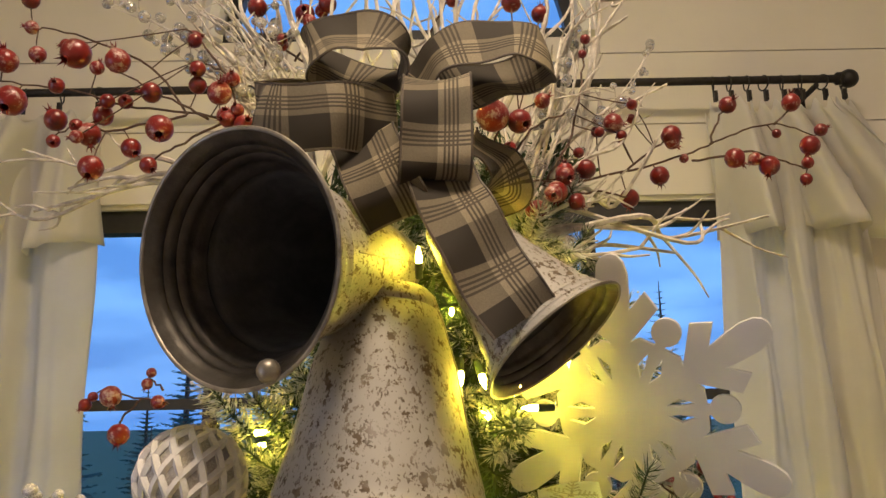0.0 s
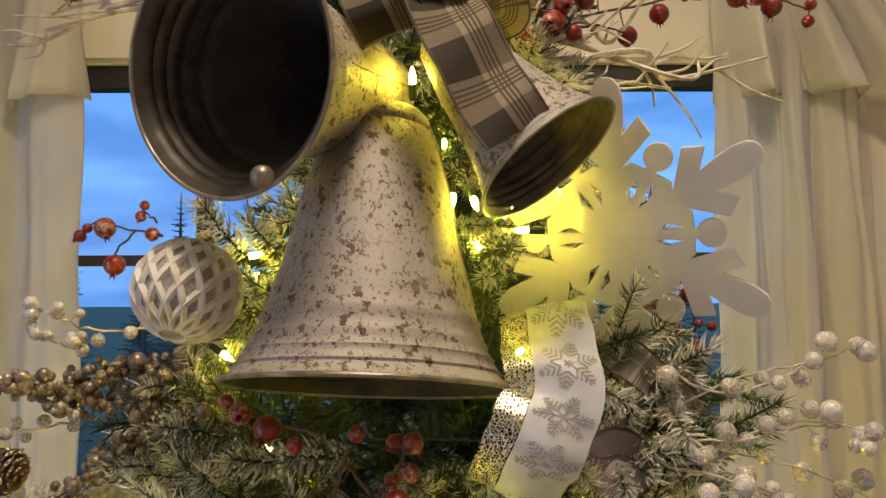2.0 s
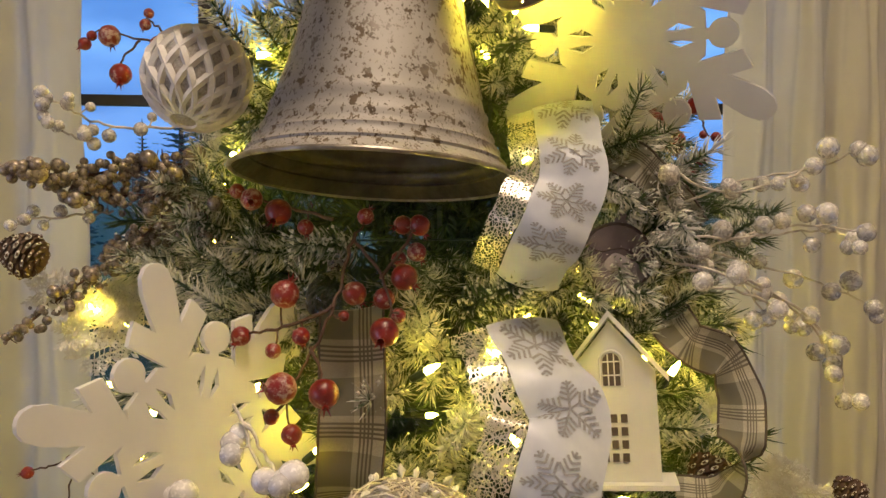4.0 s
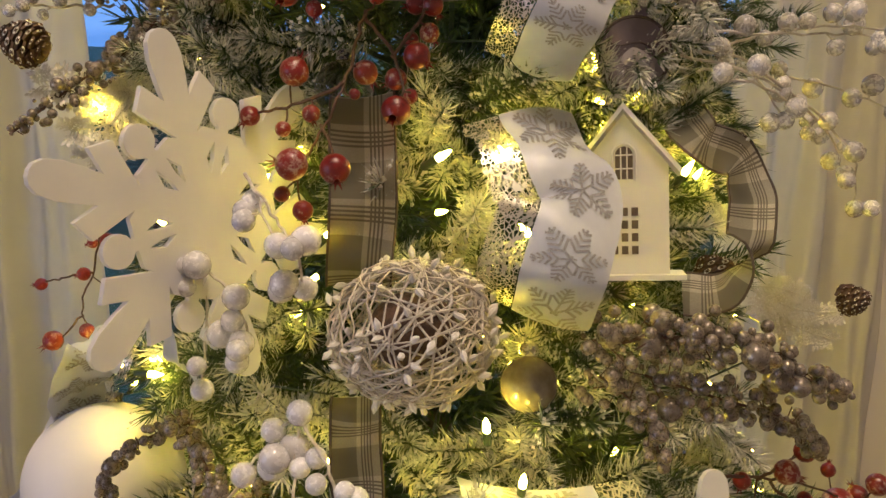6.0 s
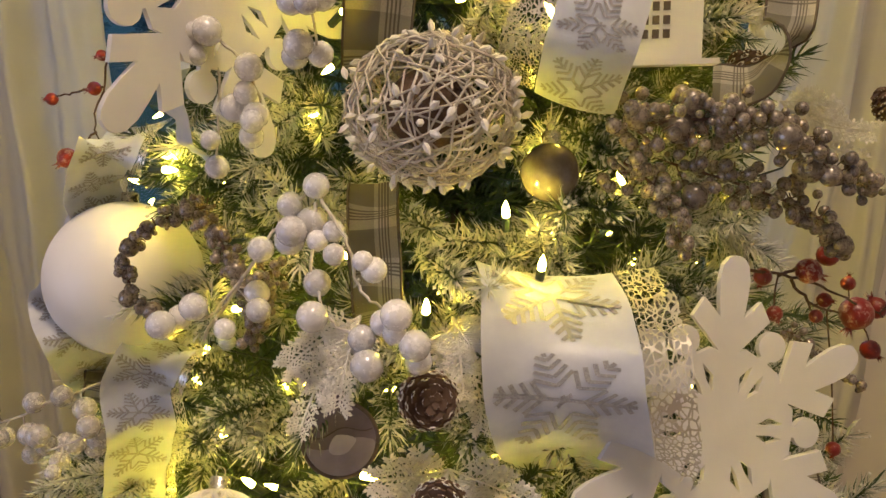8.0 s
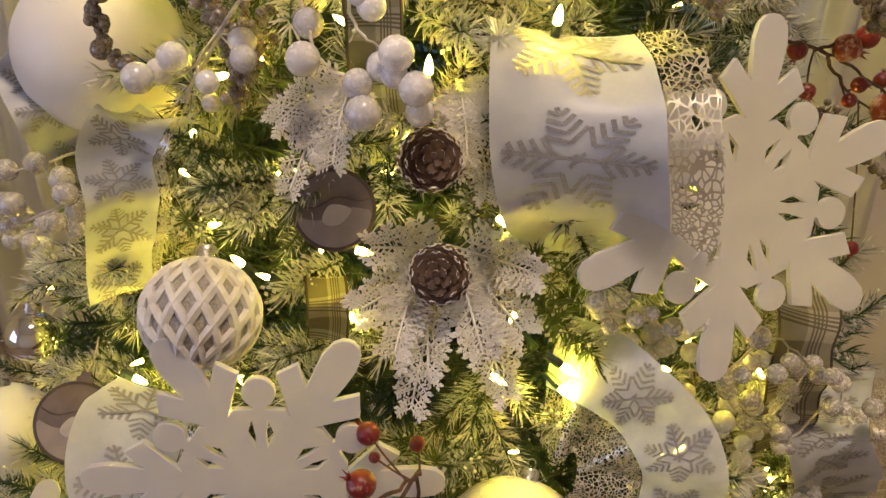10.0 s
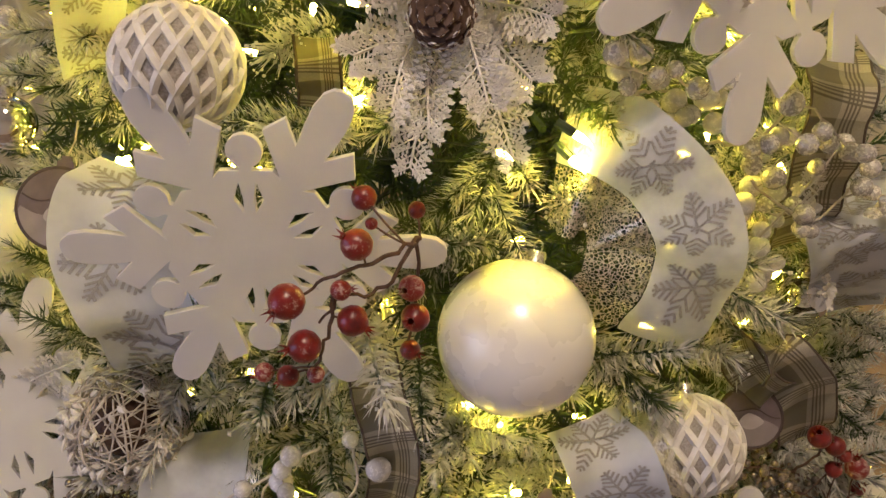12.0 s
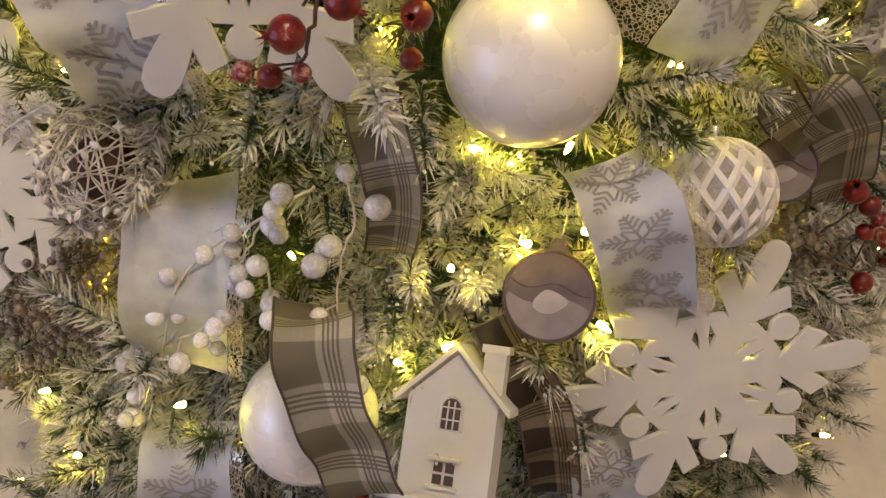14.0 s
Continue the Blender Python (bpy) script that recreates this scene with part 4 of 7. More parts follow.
def snowflake(p, n, size, roll, label="white board snowflake ornament with six paddle arms"):
    """Six arms with paddle tips and square prongs, six knobs between, slits in the hub. size: its radius."""
    half = [(0.485, 0.07), (0.69, 0.275), (0.815, 0.20), (0.70, 0.085), (0.82, 0.10), (0.94, 0.107), (1.03, 0.09), (1.075, 0.055), (1.09, 0.018)]
    pts = []
    cb, sb = math.cos(math.pi / 6), math.sin(math.pi / 6)
    for k in range(6):
        ca, sa = math.cos(k * math.pi / 3), math.sin(k * math.pi / 3)
        arm = [(x, -y) for x, y in half] + [(x, y) for x, y in reversed(half)]
        knob = [(0.50, -0.145), (0.505, -0.035), (0.525, -0.035)] + [(0.615 + 0.098 * math.cos(a), 0.098 * math.sin(a)) for a in np.linspace(-2.7, 2.7, 16)] + [(0.525, 0.035), (0.505, 0.035), (0.50, 0.145)]
        knob = [(x * cb - y * sb, x * sb + y * cb) for x, y in knob]
        pts += [(x * ca - y * sa, x * sa + y * ca) for x, y in arm + knob]
    loops = [pts]
    for k in range(6):
        for s in (-1, 1):
            a = k * math.pi / 3 + math.pi / 6
            slit = [(0.245, 0.034 * s), (0.33, 0.082 * s), (0.435, 0.048 * s), (0.33, 0.03 * s)]
            loops.append([(x * math.cos(a) - y * math.sin(a), x * math.sin(a) + y * math.cos(a)) for x, y in slit])
    bm = bmesh.new()
    edges = []
    for lp in loops:
        vs = [bm.verts.new((x * size, y * size, 0)) for x, y in lp]
        edges += [bm.edges.new((vs[i], vs[(i + 1) % len(vs)])) for i in range(len(vs))]
    bmesh.ops.triangle_fill(bm, use_beauty=True, use_dissolve=False, edges=edges)
    bmesh.ops.recalc_face_normals(bm, faces=bm.faces)
    ret = bmesh.ops.extrude_face_region(bm, geom=bm.faces[:])
    bmesh.ops.translate(bm, vec=(0, 0, 0.006), verts=[v for v in ret["geom"] if isinstance(v, bmesh.types.BMVert)])
    bmesh.ops.recalc_face_normals(bm, faces=bm.faces)
    me = bpy.data.meshes.new("snowflake_ornament")
    bm.to_mesh(me)
    bm.free()
    me.materials.append(M_SNOW)
    ob = new("snowflake_ornament", me)
    ob.matrix_basis = facing(p, n, roll) @ Matrix.Translation((0, 0, -0.003))
    md = ob.modifiers.new("edge", "BEVEL")
    md.width, md.segments, md.limit_method, md.angle_limit = 0.0009, 2, "ANGLE", radians(50)
    return tagged(ob, label, "ornament", "snowflakes on the tree")


def cap_on(t, r, d=(0, 0, 1)):
    """The crimped cap and wire loop of a hanging ball."""
    m = Vector(d).to_track_quat("Z", "Y").to_matrix().to_4x4()
    c = part("cap", Geo().lathe([(0.001, r + 0.010), (0.0085, r + 0.010), (0.0095, r + 0.008), (0.0095, r - 0.001), (0.011, r - 0.003)], 16, m), M_CAP, t, "small silver metal cap")
    part("loop", Geo().tube([m @ Vector((0.004 * math.sin(a), 0, r + 0.013 - 0.006 * math.cos(a))) for a in np.linspace(0.3, 5.98, 14)], 0.0007, 5), M_CAP, c)


def ball(p, r, mat, label, cap=(0, 0.4, 0.9)):
    t = thing("ball_ornament", p, label, "ornament", "ball ornaments")
    part("globe", Geo().ball((0, 0, 0), r, 48, 28), mat, t, sharp=180)
    cap_on(t, r, cap)
    return t


def lattice_ball(p, r, label, tilt=(0.1, 0.3, 0.95)):
    t = thing("lattice_ball_ornament", p, label, "ornament", "lattice balls")
    m = Vector(tilt).to_track_quat("Z", "Y").to_matrix().to_4x4()
    part("core", Geo().ball((0, 0, 0), r * 0.95, 32, 20), M_CORE, t, "glittering taupe core")
    g = Geo()
    for s in (-1, 1):
        for k in range(14):
            path, rad = [], []
            for j in range(23):
                u = -0.97 + 1.94 * j / 22
                th = math.asin(u)
                lon = math.tau * k / 14 + s * th * 0.62
                q = Vector((math.cos(th) * math.cos(lon), math.cos(th) * math.sin(lon), u))
                path.append(m @ (q * r * 0.965))
                rad.append(r * (0.028 + 0.062 * math.cos(th)))
            g.tube(path, rad, 5)
    part("lattice", g, M_FLOCK, t, "white flocked diamond lattice")
    cap_on(t, r, tilt)
    return t


def twig_ball(p, r, squash, seed, label):
    """A hollow ball wound of thin whitewashed twigs with small leaf buds."""
    rnd = random.Random(seed)
    t = thing("twig_ball", p, label, "ornament", "twig balls")
    for q in range(100):
        ax = Vector((rnd.gauss(0, 1), rnd.gauss(0, 1), rnd.gauss(0, 1))).normalized()
        x = ax.orthogonal().normalized()
        y = ax.cross(x)
        h = rnd.uniform(-0.55, 0.55)
        rr = math.sqrt(1 - h * h)
        a0, a1 = rnd.uniform(0, 6), rnd.uniform(2.0, 5.0)
        path = []
        for j in range(14):
            a = a0 + a1 * j / 13
            v = (ax * (h + 0.05 * math.sin(3 * a + q)) + (x * math.cos(a) + y * math.sin(a)) * rr) * r * rnd.uniform(0.93, 1.04)
            path.append((v.x, v.y, v.z * squash))
        part("twig", Geo().tube(path, rnd.uniform(0.0006, 0.0012), 5), M_TWIGWHITE, t)
    g = Geo()
    for q in range(130):
        v = Vector((rnd.gauss(0, 1), rnd.gauss(0, 1), rnd.gauss(0, 1))).normalized() * r * rnd.uniform(1.0, 1.1)
        v.z *= squash
        m = Matrix.Translation(v) @ v.to_track_quat("Z", "Y").to_matrix().to_4x4() @ pose(0, 0, 0, rnd.uniform(-60, 60), rnd.uniform(-60, 60), 0)
        g.lathe([(0.0003, -0.006), (0.0028, -0.002), (0.0032, 0.002), (0.0003, 0.007)], 6, m)
    tagged(part("leaf_bud", g, M_FLOCK, t, "small white leaf buds"), kind="stuff")
    # a solid dark ball added to give the shade of the hollow middle
    part("inner_core", Geo().ball((0, 0, 0), r * 0.55, 20, 12, squash), M_BARK, t, "dark hollow inside")
    return t


def disc_ornament(p, n, r, roll, label):
    """A painted wooden slice with pale hills and a plain pale figure on it."""
    t = thing("wooden_disc_ornament", facing(p, n, roll), label, "ornament", "painted wooden discs")
    rim = [(r * math.cos(a), r * math.sin(a)) for a in np.linspace(0, math.tau, 49)[:-1]]
    part("disc", Geo().prism(rim, -0.0025, 0.0025), M_DISC, t, smooth=False)
    crown = [(-0.016, 0.97), (-0.2, 0.95), (-0.2, 1.14), (-0.12, 1.19), (-0.1, 1.3), (0.1, 1.3), (0.12, 1.19), (0.2, 1.14), (0.2, 0.95)]
    part("crown_tab", Geo().prism([(x * r, y * r) for x, y in crown[1:]], -0.0025, 0.0025), M_DISC, t, smooth=False)
    hill = [(0.95 * r * math.cos(a), 0.95 * r * math.sin(a)) for a in np.linspace(math.pi + 0.15, math.tau - 0.25, 22)]
    hill += [(x * r, (-0.1 + 0.10 * math.sin(4 * x)) * r) for x in np.linspace(0.88, -0.9, 14)]
    part("painted_hill", Geo().prism(hill, 0.0026, 0.0032), M_DISC_PALE, t, smooth=False)
    blob = [(0.05 + 0.36 * math.cos(a) * (1 + 0.2 * math.sin(2 * a)), -0.12 + 0.26 * math.sin(a) * (1 - 0.25 * math.cos(a))) for a in np.linspace(0, math.tau, 25)[:-1]]
    part("pale_shape", Geo().prism([(x * r, y * r) for x, y in blob], 0.0033, 0.0040), M_DISC_FIG, t, "plain pale painted oval", smooth=False)
    ridge = [(x * r, (0.22 + 0.09 * math.sin(5 * x + 1)) * r, 0.0030) for x in np.linspace(-0.9, 0.9, 16)]
    part("painted_line", Geo().tube(ridge, 0.018 * r, 5), M_DARKLINE, t, "dark painted line")
    part("dark_edge", Geo().tube([(x * 1.0, y * 1.0, 0.0012) for x, y in rim + rim[:1]], 0.0022, 6), M_DARKLINE, t, "dark burnt edge")
    part("hanger", Geo().tube([(0, 1.25 * r, 0), (0.004, 1.7 * r, -0.004), (0, 2.2 * r, -0.015)], 0.0011, 5), M_TWIGWHITE, t, "pale ribbon hanger")
    return t


def house(p, n, w, roll, label, tall=1.25, turn=0, grid=True):
    """A little white house: base, walls with cut windows, gabled roof and chimney. p: the middle of its front."""
    t = thing("house_ornament", facing(p, n, roll) @ Matrix.Rotation(radians(turn), 4, "Y"), label, "ornament", "little white houses")
    h, d = w * tall, w * 0.55
    y0 = -h / 2
    front = [(-w / 2, y0), (w / 2, y0), (w / 2, y0 + h * 0.72), (0, y0 + h * 1.06), (-w / 2, y0 + h * 0.72)]
    part("wall_block", Geo().prism(front, -d, 0), M_SNOW, t, smooth=False)
    for s in (-1, 1):
        x1, y1, x2, y2 = 0, y0 + h * 1.09, s * w * 0.64, y0 + h * 0.65
        th = w * 0.075
        part("roof_slab", Geo().prism([(x1, y1), (x2, y2), (x2, y2 + th), (x1, y1 + th)][::s], -d * 1.1, w * 0.09), M_SNOW, t, smooth=False)
    if not grid:
        part("chimney", Geo().box((w * 0.40, y0 + h * 0.97, -d * 0.25), (w * 0.24, h * 0.34, w * 0.24)).box((w * 0.40, y0 + h * 1.13, -d * 0.25), (w * 0.30, h * 0.06, w * 0.30)), M_SNOW, t, smooth=False)
    part("base", Geo().box((0, y0 - w * 0.03, -d * 0.4), (w * 1.35, w * 0.06, d * 1.5)), M_SNOW, t, smooth=False)
    up = 0.13 if grid else 0.0
    # arched window with panes
    aw = part("arched_window", Geo().prism([(-w * 0.1, y0 + h * (0.5 + up)), (w * 0.1, y0 + h * (0.5 + up))] + [(w * 0.1 * math.cos(a), y0 + h * (0.66 + up) + w * 0.1 * math.sin(a)) for a in np.linspace(0, math.pi, 11)], 0.0002, 0.0010), M_DARKLINE, t, "dark cut-out arched window", smooth=False)
    g = Geo()
    for x in (-0.035, 0.035):
        g.box((x * w, y0 + h * (0.6 + up), 0.0014), (w * 0.016, h * 0.22, 0.0012))
    for y in (0.57, 0.66):
        g.box((0, y0 + h * (y + up), 0.0014), (w * 0.2, w * 0.016, 0.0010))
    part("glazing_grid", g, M_SNOW, aw, smooth=False)
    if grid:
        for r in range(4):
            for c in (-1, 0, 1):
                part("window_hole", Geo().box((c * w * 0.115, y0 + h * (0.16 + 0.085 * r), 0.0006), (w * 0.075, h * 0.055, 0.0010)), M_DARKLINE, t, smooth=False)
    else:
        for x in (-0.065, 0.065):
            for y in (0.13, 0.22):
                part("window_hole", Geo().box((x * w, y0 + h * y, 0.0006), (w * 0.1, h * 0.07, 0.0010)), M_DARKLINE, t, smooth=False)
        part("window_hood", Geo().box((0, y0 + h * 0.285, 0.003), (w * 0.36, w * 0.035, 0.007)), M_SNOW, t, smooth=False)
        part("window_ledge", Geo().box((0, y0 + h * 0.075, 0.003), (w * 0.34, w * 0.03, 0.006)), M_SNOW, t, smooth=False)
    g = Geo()
    part("window_surround", g.tube([(-w * 0.13, y0 + h * (0.49 + up), 0.001), (-w * 0.13, y0 + h * (0.66 + up), 0.001)] + [(w * 0.13 * math.cos(a), y0 + h * (0.66 + up) + w * 0.13 * math.sin(a), 0.001) for a in np.linspace(math.pi, 0, 9)] + [(w * 0.13, y0 + h * (0.49 + up), 0.001)], w * 0.016, 6), M_SNOW, t)
    return t


def pinecone_parts(t, m, r, ln):
    g, tips = Geo(), Geo()
    n = 54
    for i in range(n):
        u = (i + 0.5) / n
        a = i * 2.39996
        rr = r * math.sin(math.pi * (0.12 + 0.85 * u)) ** 0.8
        z = ln * (u - 0.5)
        d = Vector((math.cos(a), math.sin(a), 0.55 - 0.2 * u)).normalized()
        s = Vector((-math.sin(a), math.cos(a), 0))
        up = d.cross(s)
        b0 = Vector((0, 0, z)) + d * rr * 0.25
        e = Vector((0, 0, z)) + d * rr
        w = rr * 0.36 + 0.0012
        th = 0.0012
        vs = [b0 - s * w * 0.4, b0 + s * w * 0.4, e + s * w, e + d * w * 0.5, e - s * w]
        vs = [m @ (v + up * th) for v in vs] + [m @ (v - up * th) for v in vs]
        g.add(vs, [(0, 1, 2, 3, 4), (9, 8, 7, 6, 5)] + [(k, k + 5, (k + 1) % 5 + 5, (k + 1) % 5) for k in range(5)])
        c = e + d * w * 0.25
        tips.lathe([(0.0002, -w * 0.2), (w * 0.42, -w * 0.05), (w * 0.5, w * 0.15), (0.0002, w * 0.35)], 6, m @ Matrix.Translation(c) @ d.to_track_quat("Z", "Y").to_matrix().to_4x4() @ Matrix.Diagonal((1, 0.45, 0.6, 1)))
    part("cone_body", g, M_SCALE, t, smooth=False)
    part("snow_dusting", tips, M_FLOCK, t, "white snowy scale tips")
    part("cone_core", Geo().tube([m @ Vector((0, 0, -ln * 0.45)), m @ Vector((0, 0, 0)), m @ Vector((0, 0, ln * 0.42))], [r * 0.3, r * 0.42, r * 0.1], 8), M_SCALE, t)


def pinecone(p, axis, r, ln, label="brown pine cone with white snowy scale tips"):
    t = thing("pine_cone", p, label, "pine cone", "pine cones on the tree")
    pinecone_parts(t, Vector(axis).to_track_quat("Z", "Y").to_matrix().to_4x4(), r, ln)
    return t


BERRY = Geo()
BERRY.lathe([(0.001, -1), (0.42, -0.9), (0.78, -0.62), (0.98, -0.2), (0.98, 0.2), (0.78, 0.6), (0.45, 0.88), (0.22, 1.0), (0.26, 1.12)], 18)
for k in range(6):
    a = (k * 3 + 1) * math.tau / 18
    r0 = 8 * 18 + k * 3
    BERRY.v.append((0.5 * math.cos(a), 0.5 * math.sin(a), 1.55))
    BERRY.f += [(r0, r0 + 1, len(BERRY.v) - 1), (r0 + 1, r0 + 2, len(BERRY.v) - 1)]
BERRY = BERRY.mesh("berry", M_BERRY)
ROUND = Geo().ball((0, 0, 0), 1, 14, 10).mesh("berry", M_BERRY)
BEAD = Geo().ball((0, 0, 0), 1, 10, 7).mesh("bead", M_BEAD)
CRYSTALBEAD = Geo().ball((0, 0, 0), 1, 14, 9).mesh("bead", M_CLEAR)
FROSTBEAD = Geo().ball((0, 0, 0), 1, 14, 9).mesh("bead", M_FROSTED)
PEARLBEAD = Geo().ball((0, 0, 0), 1, 14, 9).mesh("bead", M_FROST)


def berry_spray(stems, berries, seed, label, thick=0.0016, mesh=None, group="red berry sprays", name="berry_spray", stem_mat=None, round_below=0.0075):
    """Brown stems along the given lines, and berries each joined to the nearest stem. berries: place and radius."""
    rnd = random.Random(seed)
    o = Vector(stems[0][0])
    t = thing(name, o, label, "berry spray" if mesh is None else "bead spray", group)
    pts = []
    for st in stems:
        path = [q + Vector((rnd.uniform(-1, 1), rnd.uniform(-1, 1), rnd.uniform(-1, 1))) * 0.0018 for q in smooth_path(st, 6)]
        pts += path
        n = len(path)
        part("stem", Geo().tube([q - o for q in path], [thick * (1.15 - 0.5 * i / n) for i in range(n)], 6), stem_mat or M_BARK, t)
    for b in berries:
        c, r = Vector(b[:3]), b[3]
        near = min(pts, key=lambda q: (q - c).length)
        away = (c - near)
        away = away.normalized() if away.length > 1e-4 else Vector((0, -1, 0))
        face = (away + Vector((rnd.uniform(-0.5, 0.5), -0.35, rnd.uniform(-0.5, 0.3)))).normalized()
        mid = near.lerp(c, 0.5) + Vector((rnd.uniform(-1, 1), rnd.uniform(-1, 1), rnd.uniform(-1, 1))) * 0.003
        if (near - c).length > r:
            part("stalk", Geo().tube(smooth_path([near - o, mid - o, c - o], 3), thick * 0.6, 5), stem_mat or M_BARK, t)
        mm = mesh or (BERRY if r > round_below else ROUND)
        part("bead" if mesh else "berry", mm, None, t, m=Matrix.Translation(c - o) @ face.to_track_quat("Z", "Y").to_matrix().to_4x4() @ Matrix.Rotation(rnd.uniform(0, 6), 4, "Z") @ Matrix.Scale(r, 4))
    return t


def bead_cluster(path, n, width, r, seed, label, mesh=None, fade=0.5, stem_mat=None, group="silver bead sprays"):
    """A stem thickly set with small beads; path: places from root to tip; width: how far the beads stand off."""
    rnd = random.Random(seed)
    line = smooth_path(path, 8)
    o = line[0].copy()
    t = thing("bead_spray", o, label, "bead spray", group)
    part("stem", Geo().tube([q - o for q in line], 0.0014, 5), stem_mat or M_BARK, t)
    for i in range(n):
        u = (i + rnd.random()) / n
        q = line[min(int(u * (len(line) - 1)), len(line) - 1)]
        v = Vector((rnd.gauss(0, 1), rnd.gauss(0, 1) - 0.2, rnd.gauss(0, 1))).normalized() * width * (1 - fade * u) * rnd.uniform(0.35, 1.0)
        rr = r * (rnd.uniform(1.5, 2.2) if rnd.random() < 0.05 else rnd.uniform(0.4, 0.6) if rnd.random() < 0.3 else rnd.uniform(0.8, 1.2))
        part("bead", mesh or BEAD, None, t, m=Matrix.Translation(q - o + v) @ Matrix.Scale(rr, 4))
    g = Geo()
    for i in range(n // 3):
        u = (i + 0.5) / (n // 3)
        q = line[min(int(u * (len(line) - 1)), len(line) - 1)] - o
        v = Vector((rnd.gauss(0, 1), rnd.gauss(0, 1), rnd.gauss(0, 1))).normalized() * width * (1 - fade * u) * 0.8
        g.tube([q, q + v], 0.0006, 4)
    tagged(part("bead_stalk", g, stem_mat or M_BARK, t), kind="stuff")
    return t


def twig_spray(base, tips, seed, label, thick=0.004, name="twig_spray", curl=0.1):
    """Whitewashed branches that fan out from one root, each with forks."""
    rnd = random.Random(seed)
    o = Vector(base)
    t = thing(name, o, label, "twig spray", "white twig sprays")
    for tip in tips:
        e = Vector(tip) - o
        ln = e.length
        j = lambda k: Vector((rnd.uniform(-1, 1), rnd.uniform(-1, 1), rnd.uniform(-1, 1))) * ln * k
        line = smooth_path([Vector((0, 0, 0)), e * 0.33 + j(curl), e * 0.68 + j(curl), e], 6)
        n = len(line)
        b = part("branch", Geo().tube(line, [thick * (1.05 - 0.7 * i / n) for i in range(n)], 6), M_TWIGWHITE, t)
        for u in (0.45, 0.62, 0.8):
            q = line[int(u * n)]
            f = (e.normalized() + Vector((rnd.uniform(-1, 1), rnd.uniform(-0.6, 0.6), rnd.uniform(-1, 1))) * 0.8).normalized() * ln * rnd.uniform(0.18, 0.32)
            tw = smooth_path([q, q + f * 0.5 + j(0.03), q + f + j(0.03)], 4)
            part("fork", Geo().tube(tw, [thick * 0.5 * (1.1 - 0.7 * i / len(tw)) for i in range(len(tw))], 5), M_TWIGWHITE, b)
    return t


def fern_spray(base, tips, seed, label, leaf=0.016):
    """White glittered lacy leaves on thin stems."""
    rnd = random.Random(seed)
    o = Vector(base)
    t = thing("white_fern_spray", o, label, "foliage spray", "white lacy sprays")
    for tip in tips:
        e = Vector(tip) - o
        line = smooth_path([Vector((0, 0, 0)), e * 0.5 + Vector((rnd.uniform(-1, 1), -0.6, rnd.uniform(-1, 1))) * e.length * 0.12, e], 8)
        g = Geo().tube(line, 0.0012, 4)
        side = e.cross(Vector((0, -1, 0.4))).normalized()
        n = len(line)
        for i in range(2, n):
            for s in (-1, 1):
                d = (side * s + e.normalized() * 0.9 + Vector((0, rnd.uniform(-0.3, 0.3), 0))).normalized()
                ln = leaf * (1.6 - 0.9 * i / n) * rnd.uniform(0.8, 1.3)
                q = line[i]
                g.tube([q, q + d * ln], 0.0007, 4)
                for w in (0.35, 0.6, 0.85, 1.0):
                    for s2 in (-1, 1):
                        c = q + d * ln * w
                        f = (d * 0.7 + d.cross(Vector((0, -1, 0.3))).normalized() * s2).normalized() * ln * 0.34
                        pw = f.cross(Vector((0, -1, 0.5))).normalized() * ln * 0.07
                        th = Vector((0, 0.0004, 0))
                        g.add([c - th, c + f * 0.6 + pw - th, c + f - th, c + f * 0.6 - pw - th, c + th, c + f * 0.6 + pw + th, c + f + th, c + f * 0.6 - pw + th], [(0, 1, 2, 3), (7, 6, 5, 4), (0, 4, 5, 1), (1, 5, 6, 2), (2, 6, 7, 3), (3, 7, 4, 0)])
        part("frond", g, M_FLOCK, t, smooth=False)
    return t


def ribbon_geo(line, wdir, width, o, curl=0.0, ripple=0.0, seed=0, nu=8):
    """The sheet of a ribbon along a line; wdir: its width's direction at the start and the end."""
    rnd = random.Random(seed)
    ph = rnd.uniform(0, 6)
    n = len(line)
    w0, w1 = Vector(wdir[0]), Vector(wdir[1])
    rows, dist = [], 0.0
    for i, p in enumerate(line):
        d = (line[min(i + 1, n - 1)] - line[max(i - 1, 0)]).normalized()
        w = w0.lerp(w1, i / (n - 1))
        w = (w - d * w.dot(d)).normalized()
        nr = d.cross(w)
        if i:
            dist += (p - line[i - 1]).length
        row = []
        for k in range(nu + 1):
            u = k / nu - 0.5
            row.append((p - o + w * u * width + nr * (curl * width * (u * u * 4 - 0.3) + ripple * math.sin(dist / width * 5 + ph + u * 2)), k / nu, dist / width, nr))
        rows.append(row)
    return rows


